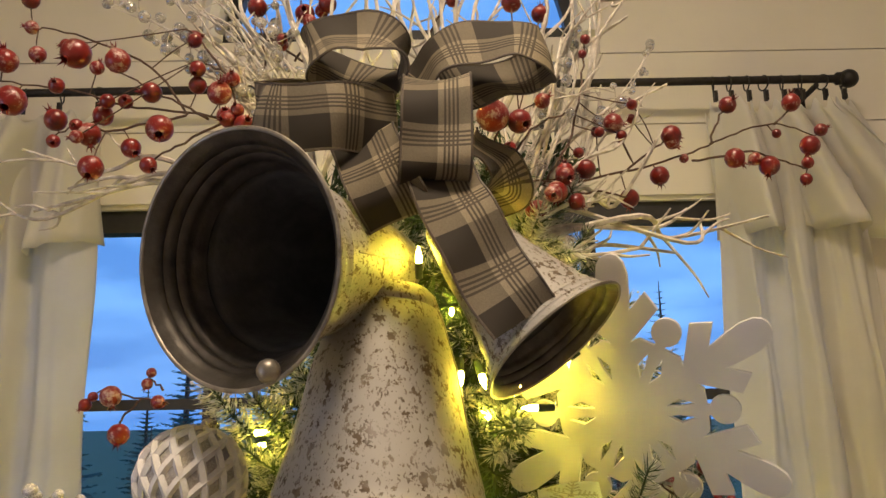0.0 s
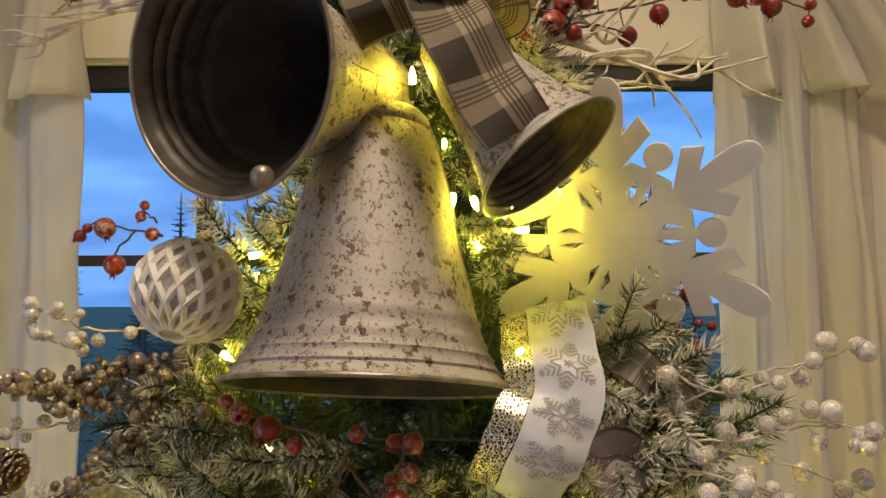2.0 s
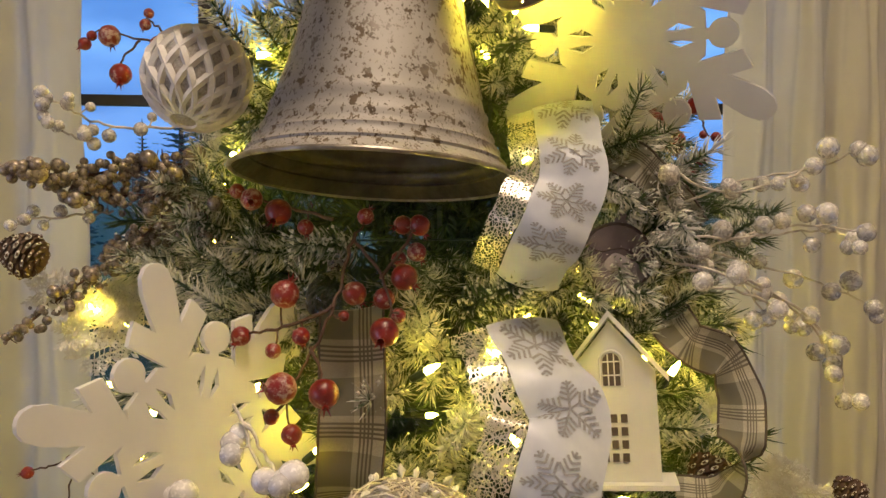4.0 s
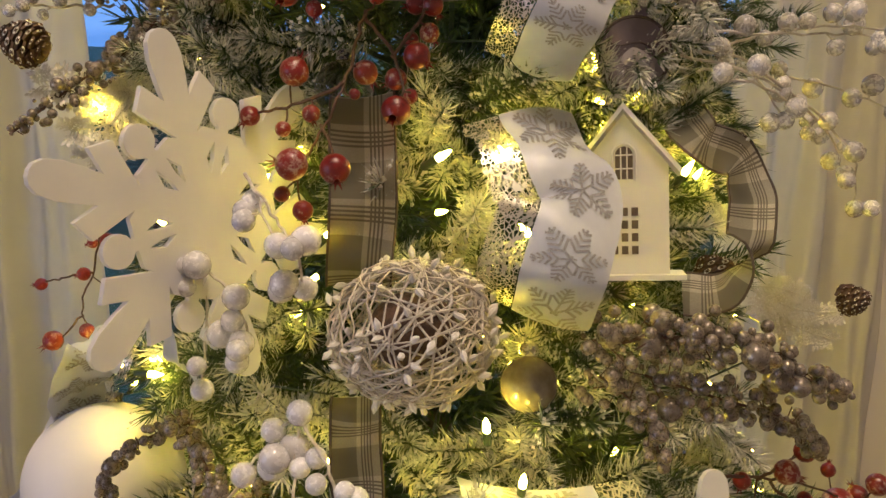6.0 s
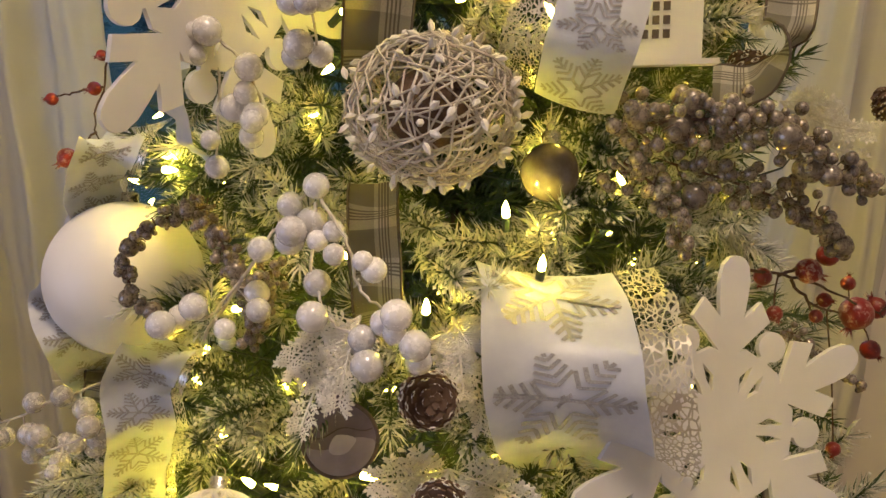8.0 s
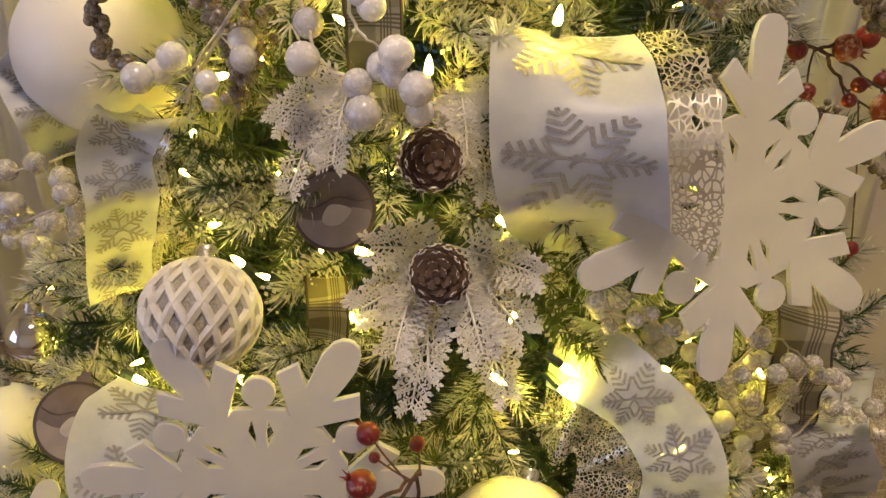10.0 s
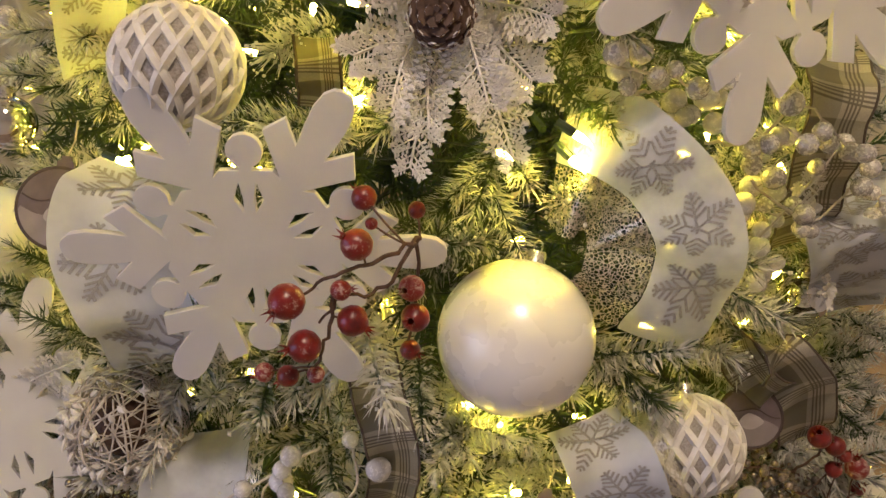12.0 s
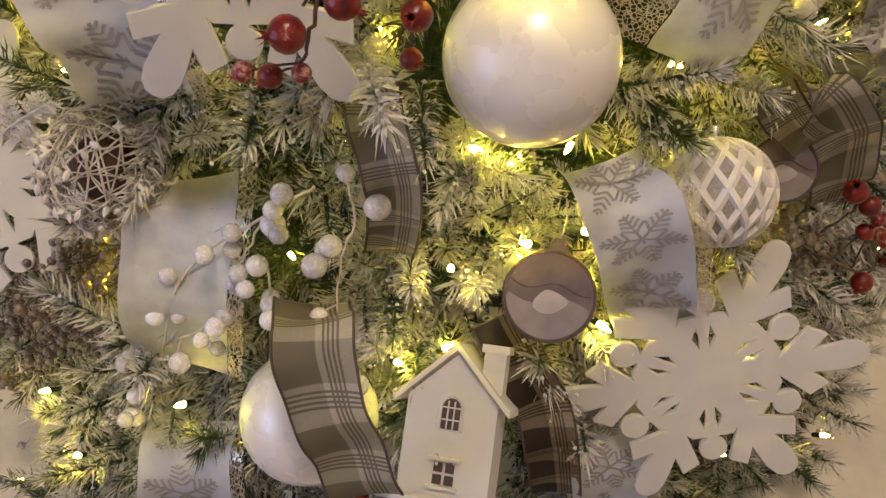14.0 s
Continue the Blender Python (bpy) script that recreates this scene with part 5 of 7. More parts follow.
def ribbon(lines, width, mat, label, satin=False, edge=None, seed=0, name="ribbon", curl=0.08, ripple=0.0035, part_name="band", at=None, group="", flakes=True, lace=0.17):
    """A ribbon with one or more bands; lines: (places, width direction at the start, at the end)."""
    o = Vector(at or lines[0][0][0])
    t = thing(name, o, label, "ribbon", group)
    for li, (pts, wa, wb) in enumerate(lines):
        line = smooth_path(pts, 9)
        rows = ribbon_geo(line, (wa, wb), width, o, curl, ripple, seed + li)
        g = Geo()
        nu = len(rows[0])
        for sgn in (0.5, -0.5):
            b = g.add([q[0] + q[3] * 0.0007 * sgn for row in rows for q in row], [])
            for idx, q in enumerate(q for row in rows for q in row):
                g.uv[b + idx] = (q[1], q[2])
            for i in range(len(rows) - 1):
                for k in range(nu - 1):
                    a = b + i * nu + k
                    g.f.append((a, a + 1, a + nu + 1, a + nu) if sgn > 0 else (a + nu, a + nu + 1, a + 1, a))
        band = part(part_name, g, mat, t, sharp=180)
        if edge:
            for k in (0, -1):
                part("wired_edge", Geo().tube([row[k][0] for row in rows], 0.0014, 5), edge, band)
        if satin:
            total = rows[-1][0][2]

            def on_band(u, v):
                i = min(max(v / total, 0), 0.999) * (len(rows) - 1)
                a, f = int(i), i - int(i)
                k = min(max(u, 0), 0.999) * (nu - 1)
                kk, fk = int(k), k - int(k)
                def at_row(r):
                    return r[kk][0].lerp(r[kk + 1][0], fk)
                return at_row(rows[a]).lerp(at_row(rows[a + 1]), f), rows[a][kk][3]
            if flakes:
                v, side = 0.42, 0
                while v < total - 0.2:
                    g = Geo()
                    cu = 0.5
                    R = 0.46
                    for s in range(6):
                        an = s * math.pi / 3 + 0.3
                        segs = [((0, 0), (R, 0))]
                        for q in (0.3, 0.48, 0.66, 0.84):
                            for e in (-1, 1):
                                segs.append(((R * q, 0), (R * q + 0.1 * (1.35 - q), e * 0.125 * (1.35 - q))))
                        for (x0, y0), (x1, y1) in segs:
                            for fs in (1, -1):
                                quad = []
                                dx, dy = x1 - x0, y1 - y0
                                l = math.hypot(dx, dy)
                                hx, hy = -dy / l * 0.016, dx / l * 0.016
                                for x, y in ((x0 + hx, y0 + hy), (x1 + hx, y1 + hy), (x1 - hx, y1 - hy), (x0 - hx, y0 - hy)):
                                    pt, nr = on_band(cu + x * math.cos(an) - y * math.sin(an), v + x * math.sin(an) + y * math.cos(an))
                                    quad.append(pt + nr * 0.0013 * fs)
                                g.add(quad, [(0, 1, 2, 3)])
                    part("glitter_snowflake", g, M_GLITTER, band, "silver glitter snowflake print", smooth=False)
                    v += 1.02
            # lace border along one side
            g = Geo()
            for idx, row in enumerate(rows):
                p0, p1, nr = row[-1][0], row[-2][0], row[-1][3]
                w = (p0 - p1).normalized()
                b = g.add([p0 + w * 0.001 + nr * 0.0008, p0 + w * width * lace + nr * 0.003 * math.sin(idx * 0.8)], [])
                g.uv[b], g.uv[b + 1] = (0, row[0][2]), (0.13 + lace, row[0][2])
                if idx:
                    g.f.append((b - 2, b - 1, b + 1, b))
            part("lace_border", g, M_LACE, band, "open silver lace edging", sharp=180)
    return t


def bell(crown, mouth, r, label, lit=False):
    """A flared tin bell: painted outside, bare tin inside, rolled rim, clapper and ring. Its z runs from crown to mouth."""
    c, m = Vector(crown), Vector(mouth)
    h = (m - c).length
    t = thing("tin_bell", Matrix.Translation(c) @ (m - c).to_track_quat("Z", "Y").to_matrix().to_4x4(), label, "bell", "tin bells on the bow")
    prof = [(0.001, 0.0), (0.2, 0.002), (0.31, 0.015), (0.355, 0.04), (0.375, 0.065), (0.385, 0.08), (0.375, 0.09), (0.395, 0.10), (0.515, 0.30), (0.60, 0.51), (0.66, 0.63), (0.71, 0.72), (0.735, 0.765), (0.76, 0.78), (0.752, 0.795), (0.785, 0.84), (0.81, 0.855), (0.803, 0.868), (0.84, 0.895), (0.853, 0.898), (0.847, 0.908), (0.885, 0.938), (0.90, 0.941), (0.893, 0.95), (0.94, 0.975), (0.99, 0.995)]
    part("body", Geo().lathe([(a * r, b * h) for a, b in prof], 72), M_TIN, t, sharp=60)
    inner = [((a - 0.018) * r if a > 0.05 else 0.001, b * h + (0.003 if b < 0.1 else 0)) for a, b in prof]
    # the shade deep in the mouth is put into this dark colour
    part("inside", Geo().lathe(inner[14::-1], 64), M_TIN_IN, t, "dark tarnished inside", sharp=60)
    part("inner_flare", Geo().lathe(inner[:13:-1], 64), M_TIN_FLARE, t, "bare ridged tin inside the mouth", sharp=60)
    part("rolled_rim", Geo().lathe([((0.988 + 0.018 * math.cos(a)) * r, h * 0.995 + 0.018 * r * math.sin(a)) for a in np.linspace(0, math.tau, 9)[:-1]], 72, None, True), M_RIM, t, "worn grey rolled rim")
    part("seam", Geo().tube([(a * r + 0.0004, 0, b * h) for a, b in prof[7:12]], 0.0012, 5), M_RIM, t)
    part("hanger_ring", Geo().lathe([(0.014 + 0.0018 * math.cos(a), 0.0018 * math.sin(a)) for a in np.linspace(0, math.tau, 7)[:-1]], 18, pose(0, 0, -0.012, 90, 0, 0), True), M_RIM, t)
    return t

# ---- top: bells, bow, sprays ----
bell((-0.056, 0.851, 1.888), (-0.066, 0.800, 1.603), 0.144, "large tin bell with flaking cream paint, mouth down")
mc = Vector((-0.184, 0.700, 1.894))
left_bell = bell(mc - Vector((-0.49, -0.87, -0.12)).normalized() * 0.27, mc, 0.118, "tin bell with cream paint, its dark open mouth towards the room")
rc = Vector((0.109, 0.765, 1.820))
bell(rc - Vector((0.576, -0.286, -0.766)).normalized() * 0.18, rc, 0.080, "small tin bell lit yellow from inside by string lights")
part("clapper", Geo().ball(left_bell.matrix_basis.inverted() @ Vector((-0.147, 0.690, 1.794)), 0.0105, 18, 12), M_RIM, left_bell, "round worn tin clapper")

bow = ribbon([
    ([(-0.036, 0.800, 2.105), (-0.041, 0.790, 2.134), (-0.069, 0.785, 2.153), (-0.107, 0.785, 2.150), (-0.132, 0.790, 2.138), (-0.136, 0.812, 2.132), (-0.107, 0.828, 2.128), (-0.073, 0.828, 2.116), (-0.041, 0.812, 2.095)], (0.12, -0.45, -0.87), (0.1, -0.5, -0.85)),
    ([(-0.023, 0.800, 2.105), (-0.002, 0.790, 2.128), (0.040, 0.785, 2.142), (0.081, 0.785, 2.145), (0.112, 0.790, 2.136), (0.124, 0.812, 2.130), (0.097, 0.828, 2.121), (0.060, 0.828, 2.111), (0.016, 0.812, 2.094)], (0.05, -0.45, -0.87), (0.2, -0.5, -0.82)),
    ([(-0.043, 0.790, 2.051), (-0.096, 0.745, 2.044), (-0.160, 0.735, 2.039), (-0.188, 0.790, 2.063), (-0.146, 0.840, 2.088), (-0.051, 0.820, 2.066)], (0.05, -0.15, 1.0), (0.05, 0.1, 1.0)),
    ([(-0.005, 0.800, 2.073), (-0.000, 0.765, 2.092), (0.000, 0.735, 2.058), (-0.001, 0.725, 2.014), (-0.004, 0.735, 1.978), (-0.015, 0.790, 1.981)], (1.0, -0.05, 0.03), (1.0, 0.05, 0.03)),
    ([(-0.000, 0.755, 1.990), (0.012, 0.727, 1.953), (0.033, 0.715, 1.907), (0.054, 0.705, 1.864), (0.073, 0.703, 1.835)], (0.95, 0.05, 0.1), (0.83, 0.1, 0.55)),
    ([(-0.077, 0.775, 2.034), (-0.060, 0.745, 1.988), (-0.046, 0.735, 1.957), (-0.036, 0.755, 1.940)], (0.8, -0.1, 0.25), (0.85, -0.1, 0.35)),
    ([(0.038, 0.800, 2.034), (0.063, 0.820, 2.010), (0.069, 0.840, 1.990), (0.052, 0.860, 1.990)], (0.5, 0.5, -0.3), (0.4, 0.6, -0.3)),
], 0.067, M_PLAID_DARK, "brown and cream plaid wired bow with loops and tails", edge=M_WIRE, name="plaid_bow", curl=0.06, part_name="loop", at=(-0.020, 0.800, 2.067))

berry_spray([[(-0.240, 1.000, 2.130), (-0.299, 1.000, 2.147), (-0.404, 1.020, 2.169), (-0.502, 1.030, 2.200), (-0.570, 1.040, 2.213), (-0.656, 1.050, 2.236)], [(-0.329, 1.000, 2.148), (-0.385, 1.020, 2.226), (-0.510, 1.050, 2.293), (-0.567, 1.050, 2.303)], [(-0.299, 1.000, 2.143), (-0.360, 1.000, 2.176), (-0.426, 1.000, 2.213)], [(-0.329, 1.000, 2.148), (-0.424, 1.000, 2.130), (-0.476, 1.000, 2.135), (-0.504, 1.000, 2.116)], [(-0.271, 0.980, 2.131), (-0.331, 0.970, 2.095), (-0.366, 0.970, 2.073)]],
            [(-0.570, 1.050, 2.304, 0.010), (-0.553, 1.040, 2.258, 0.012), (-0.513, 1.020, 2.202, 0.011), (-0.495, 1.030, 2.253, 0.021), (-0.460, 1.020, 2.227, 0.010), (-0.424, 1.000, 2.227, 0.017), (-0.578, 1.030, 2.186, 0.021), (-0.596, 1.040, 2.249, 0.017), (-0.447, 1.020, 2.158, 0.014), (-0.500, 1.000, 2.145, 0.015), (-0.455, 1.000, 2.124, 0.016), (-0.501, 1.000, 2.116, 0.009), (-0.468, 0.990, 2.133, 0.009), (-0.414, 1.010, 2.173, 0.010), (-0.377, 1.000, 2.181, 0.014), (-0.395, 0.990, 2.101, 0.013), (-0.356, 0.980, 2.123, 0.018), (-0.364, 0.970, 2.071, 0.011), (-0.436, 0.970, 2.069, 0.016), (-0.316, 1.000, 2.190, 0.012), (-0.281, 0.980, 2.170, 0.016), (-0.276, 1.000, 2.198, 0.009), (-0.270, 0.970, 2.135, 0.011), (-0.333, 1.030, 2.273, 0.011), (-0.575, 1.050, 2.347, 0.013)],
            31, "brown twig spray of frosted red pomegranate berries")
berry_spray([[(0.173, 1.060, 2.060), (0.258, 1.090, 2.087), (0.357, 1.120, 2.121), (0.429, 1.130, 2.153), (0.502, 1.140, 2.173), (0.559, 1.140, 2.154)], [(0.258, 1.090, 2.087), (0.320, 1.100, 2.132), (0.337, 1.100, 2.144)], [(0.396, 1.120, 2.137), (0.413, 1.120, 2.176), (0.426, 1.120, 2.194)], [(0.369, 1.120, 2.112), (0.456, 1.120, 2.123), (0.512, 1.120, 2.105), (0.540, 1.130, 2.099)], [(0.502, 1.140, 2.172), (0.529, 1.140, 2.200)]],
            [(0.428, 1.120, 2.197, 0.013), (0.531, 1.140, 2.207, 0.014), (0.571, 1.140, 2.163, 0.010), (0.552, 1.140, 2.139, 0.015), (0.541, 1.130, 2.109, 0.009), (0.536, 1.130, 2.084, 0.009), (0.431, 1.120, 2.115, 0.015), (0.460, 1.120, 2.113, 0.010), (0.480, 1.120, 2.102, 0.015), (0.335, 1.100, 2.144, 0.015), (0.336, 1.100, 2.134, 0.011), (0.357, 1.120, 2.116, 0.007), (0.314, 1.100, 2.084, 0.014), (0.264, 1.080, 2.046, 0.014), (0.500, 1.130, 2.155, 0.007), (0.245, 1.070, 2.152, 0.014), (0.277, 1.080, 2.184, 0.008), (0.274, 1.080, 2.163, 0.007), (0.220, 1.060, 2.137, 0.008), (0.255, 1.070, 2.131, 0.007)],
            32, "brown twig spray of frosted red pomegranate berries")
berry_spray([[(0.071, 0.950, 1.993), (0.099, 0.950, 2.029), (0.143, 0.960, 2.038), (0.187, 0.970, 2.055)], [(0.057, 0.920, 2.041), (0.072, 0.920, 2.084), (0.101, 0.930, 2.116)], [(0.071, 0.950, 1.993), (0.120, 0.960, 2.009)]],
            [(0.144, 0.950, 2.020, 0.014), (0.157, 0.960, 2.049, 0.012), (0.185, 0.970, 2.055, 0.013), (0.118, 0.940, 1.996, 0.012), (0.169, 0.960, 2.010, 0.010), (0.066, 0.910, 2.105, 0.020), (0.099, 0.920, 2.101, 0.015), (0.129, 0.930, 2.131, 0.010), (0.085, 0.910, 2.064, 0.007), (0.076, 0.910, 2.048, 0.007), (0.103, 1.000, 2.302, 0.014), (0.141, 1.000, 2.284, 0.012)],
            33, "dense spray of dark red frosted berries behind the bow")
berry_spray([[(-0.167, 1.050, 2.235), (-0.184, 1.050, 2.287), (-0.193, 1.050, 2.357)], [(-0.167, 1.050, 2.235), (-0.242, 1.060, 2.293), (-0.260, 1.060, 2.364)], [(-0.008, 1.000, 2.258), (0.023, 1.000, 2.316)]],
            [(-0.183, 1.040, 2.312, 0.014), (-0.249, 1.050, 2.330, 0.010), (-0.213, 1.040, 2.265, 0.008), (-0.159, 1.040, 2.316, 0.010), (-0.201, 1.050, 2.357, 0.016), (0.023, 1.000, 2.306, 0.009), (0.000, 1.000, 2.325, 0.012)],
            34, "red berry twigs rising behind the bow")

twig_spray((0.073, 1.000, 1.969), [(0.188, 1.050, 2.385), (0.249, 1.100, 2.434), (0.328, 1.150, 2.424), (0.151, 1.050, 2.298), (0.169, 1.000, 2.174), (0.284, 1.100, 2.331), (0.350, 1.150, 2.244), (0.132, 1.000, 2.356)], 41, "white twig branches fanning up behind the bow", 0.0052)
twig_spray((0.078, 0.980, 1.958), [(0.298, 1.000, 1.952), (0.298, 1.050, 2.119), (0.463, 1.100, 2.023), (0.209, 1.000, 2.087), (0.342, 1.080, 2.030), (0.242, 0.960, 1.950), (0.232, 1.020, 2.157), (0.353, 1.060, 2.005)], 42, "white curled twig branches reaching over the window", 0.0048, curl=0.16)
twig_spray((-0.157, 1.000, 2.048), [(-0.242, 1.050, 2.376), (-0.283, 1.080, 2.413), (-0.329, 1.100, 2.379), (-0.196, 1.020, 2.375), (-0.338, 1.060, 2.295), (-0.131, 1.000, 2.361), (-0.100, 1.000, 2.378)], 43, "white twig branches fanning up behind the bow", 0.005)
twig_spray((-0.259, 1.000, 2.050), [(-0.607, 1.080, 2.056), (-0.567, 1.050, 2.123), (-0.549, 1.060, 2.038), (-0.496, 1.040, 2.063)], 44, "white curled twig branches over the curtain", 0.0042, curl=0.1)
twig_spray((-0.026, 1.000, 2.068), [(-0.054, 1.020, 2.389), (-0.022, 1.020, 2.397), (0.017, 1.020, 2.388), (0.066, 1.050, 2.388), (-0.084, 1.000, 2.360)], 45, "white twig branches above the bow", 0.005)

rnd = random.Random(77)
for k, (tip, sd) in enumerate((
    ([(-0.225, 1.000, 2.150), (-0.307, 1.040, 2.242), (-0.429, 1.080, 2.338), (-0.488, 1.100, 2.368)], 1), ([(-0.203, 1.000, 2.157), (-0.295, 1.050, 2.289), (-0.389, 1.080, 2.378)], 2), ([(-0.218, 1.000, 2.158), (-0.291, 1.060, 2.329), (-0.329, 1.070, 2.389)], 3),
    ([(-0.189, 1.000, 2.173), (-0.230, 1.040, 2.283), (-0.258, 1.050, 2.376)], 4), ([(-0.225, 1.000, 2.142), (-0.330, 1.040, 2.234), (-0.406, 1.070, 2.293)], 5), ([(0.136, 1.000, 2.096), (0.186, 1.040, 2.224), (0.200, 1.060, 2.285)], 6),
    ([(0.151, 1.000, 2.096), (0.247, 1.050, 2.177), (0.314, 1.100, 2.280)], 7), ([(0.088, 0.980, 2.038), (0.149, 1.020, 2.151), (0.167, 1.040, 2.241)], 8),
)):
    line = smooth_path(tip, 6)
    bs = []
    for i in range(3, len(line), 2):
        q = line[i] + Vector((rnd.uniform(-1, 1), rnd.uniform(-1, 1), rnd.uniform(-1, 1))) * 0.012
        bs.append((q.x, q.y, q.z, rnd.uniform(0.005, 0.0085)))
        q = line[i - 1] + Vector((rnd.uniform(-1, 1), rnd.uniform(-1, 1), rnd.uniform(-1, 1))) * 0.02
        bs.append((q.x, q.y, q.z, rnd.uniform(0.004, 0.007)))
    berry_spray([tip], bs, sd, "thin pale stem with clear crystal beads", 0.0012, CRYSTALBEAD, "crystal bead sprays", "bead_spray", M_TWIGWHITE)

# ---- snowflakes ----
snowflake((0.198, 0.866, 1.756), (-0.486, -1.0, -0.394), 0.1545, 30)
snowflake((-0.207, 0.660, 1.383), (1.329, -1.0, 0.150), 0.1414, 41.5)
snowflake((0.230, 0.580, 1.030), (0.26, -1.0, 0.402), 0.1382, 20.8)
snowflake((-0.148, 0.468, 0.802), (0.034, -1.0, 0.169), 0.1389, 1.5)
snowflake((0.304, 0.407, 0.350), (0.006, -1.0, 0.504), 0.1547, 15.5)
snowflake((-0.499, 0.567, 0.418), (0.135, -0.690, 0.711), 0.1592, 15)

# ---- balls ----
lattice_ball((-0.242, 0.801, 1.699), 0.0515, "white lattice ball ornament hanging on a flocked branch", (0.15, 0.5, 0.9))
lattice_ball((-0.206, 0.530, 0.924), 0.0478, "white lattice ball ornament over glittering taupe", (-0.05, 0.75, 0.7))
lattice_ball((0.268, 0.496, 0.543), 0.0534, "white lattice ball ornament over glittering taupe", (-0.1, 0.8, 0.6))
twig_ball((-0.030, 0.655, 1.285), 0.0729, 0.86, 3, "ball wound of whitewashed twigs with white buds")
twig_ball((-0.315, 0.501, 0.519), 0.0630, 0.95, 4, "ball wound of whitewashed twigs among flocked needles")
ball((-0.369, 0.796, 1.053), 0.0850, M_MATTE, "large matte white ball ornament")
ball((0.073, 0.502, 0.682), 0.0728, M_PEARL, "large pearl white ball ornament with silver cap", (0.18, 0.62, 0.76))
ball((-0.121, 0.372, 0.276), 0.0762, M_PEARL, "pearl white ball ornament crossed by a plaid ribbon")
ball((-0.607, 0.810, 0.480), 0.0788, M_MATTE, "matte white ball ornament beside flocked branches")
ball((-0.471, 0.720, 0.739), 0.0293, M_MIRROR, "small mirror silver ball ornament")
ball((0.078, 0.693, 1.222), 0.0276, M_TAUPE, "small taupe glass ball ornament under the twig ball")
ball((0.405, 0.646, 0.619), 0.0284, M_MIRROR, "small mirror silver ball ornament")
ball((-0.105, 0.786, 1.484), 0.0289, M_GLASS, "small clear glass ball ornament behind berries")
ball((0.394, 0.618, 0.610), 0.0230, M_GLASS, "small clear glass ball ornament on flocked branches")

# ---- painted discs and houses ----
disc_ornament((0.178, 0.807, 1.526), (-0.064, -0.980, 0.188), 0.0355, -8, "round lilac wooden disc with a pale painted shape")
disc_ornament((-0.103, 0.587, 0.998), (0.065, -0.904, 0.422), 0.0333, 10, "round lilac wooden disc with a pale painted shape")
disc_ornament((0.118, 0.421, 0.463), (-0.103, -0.644, 0.758), 0.0436, 0, "round lilac wooden disc with a pale painted shape")
disc_ornament((-0.388, 0.624, 0.702), (0.096, -0.785, 0.613), 0.0417, -10, "round lilac wooden disc with a pale painted shape")
disc_ornament((0.349, 0.549, 0.527), (-0.225, -0.741, 0.633), 0.0329, 6, "round wooden disc with a dark rim and pale painted shape")
house((0.166, 0.746, 1.391), (-0.092, -0.978, 0.187), 0.082, 4, "small white wooden house ornament with cut-out windows", 1.75, -8)
house((0.031, 0.333, 0.343), (-0.025, -0.529, 0.848), 0.0944, -2, "small white wooden house ornament with a chimney and arched window", 1.45, -14, False)

# ---- red berries down the tree ----
berry_spray([[(-0.372, 1.120, 1.780), (-0.419, 1.120, 1.788), (-0.466, 1.120, 1.800)], [(-0.411, 1.120, 1.786), (-0.436, 1.120, 1.762), (-0.439, 1.120, 1.743)], [(-0.381, 1.120, 1.799), (-0.401, 1.120, 1.814)]],
            [(-0.453, 1.120, 1.791, 0.015), (-0.487, 1.120, 1.780, 0.009), (-0.477, 1.120, 1.791, 0.007), (-0.439, 1.120, 1.740, 0.015), (-0.399, 1.120, 1.822, 0.007), (-0.404, 1.120, 1.807, 0.008), (-0.388, 1.120, 1.782, 0.010)], 51, "small spray of red berries against the window")
berry_spray([[(0.220, 0.908, 1.684), (0.277, 0.970, 1.652), (0.290, 0.966, 1.604)], [(0.277, 0.970, 1.652), (0.296, 0.954, 1.689), (0.310, 0.946, 1.665)]],
            [(0.280, 0.968, 1.653, 0.014), (0.299, 0.952, 1.694, 0.011), (0.259, 0.979, 1.674, 0.015), (0.287, 0.969, 1.601, 0.014), (0.258, 0.901, 1.602, 0.011), (0.298, 0.960, 1.618, 0.008), (0.306, 0.953, 1.632, 0.009), (0.308, 0.948, 1.660, 0.005), (0.320, 0.939, 1.657, 0.006), (0.303, 0.960, 1.577, 0.007)], 52, "spray of red berries beside a white snowflake")
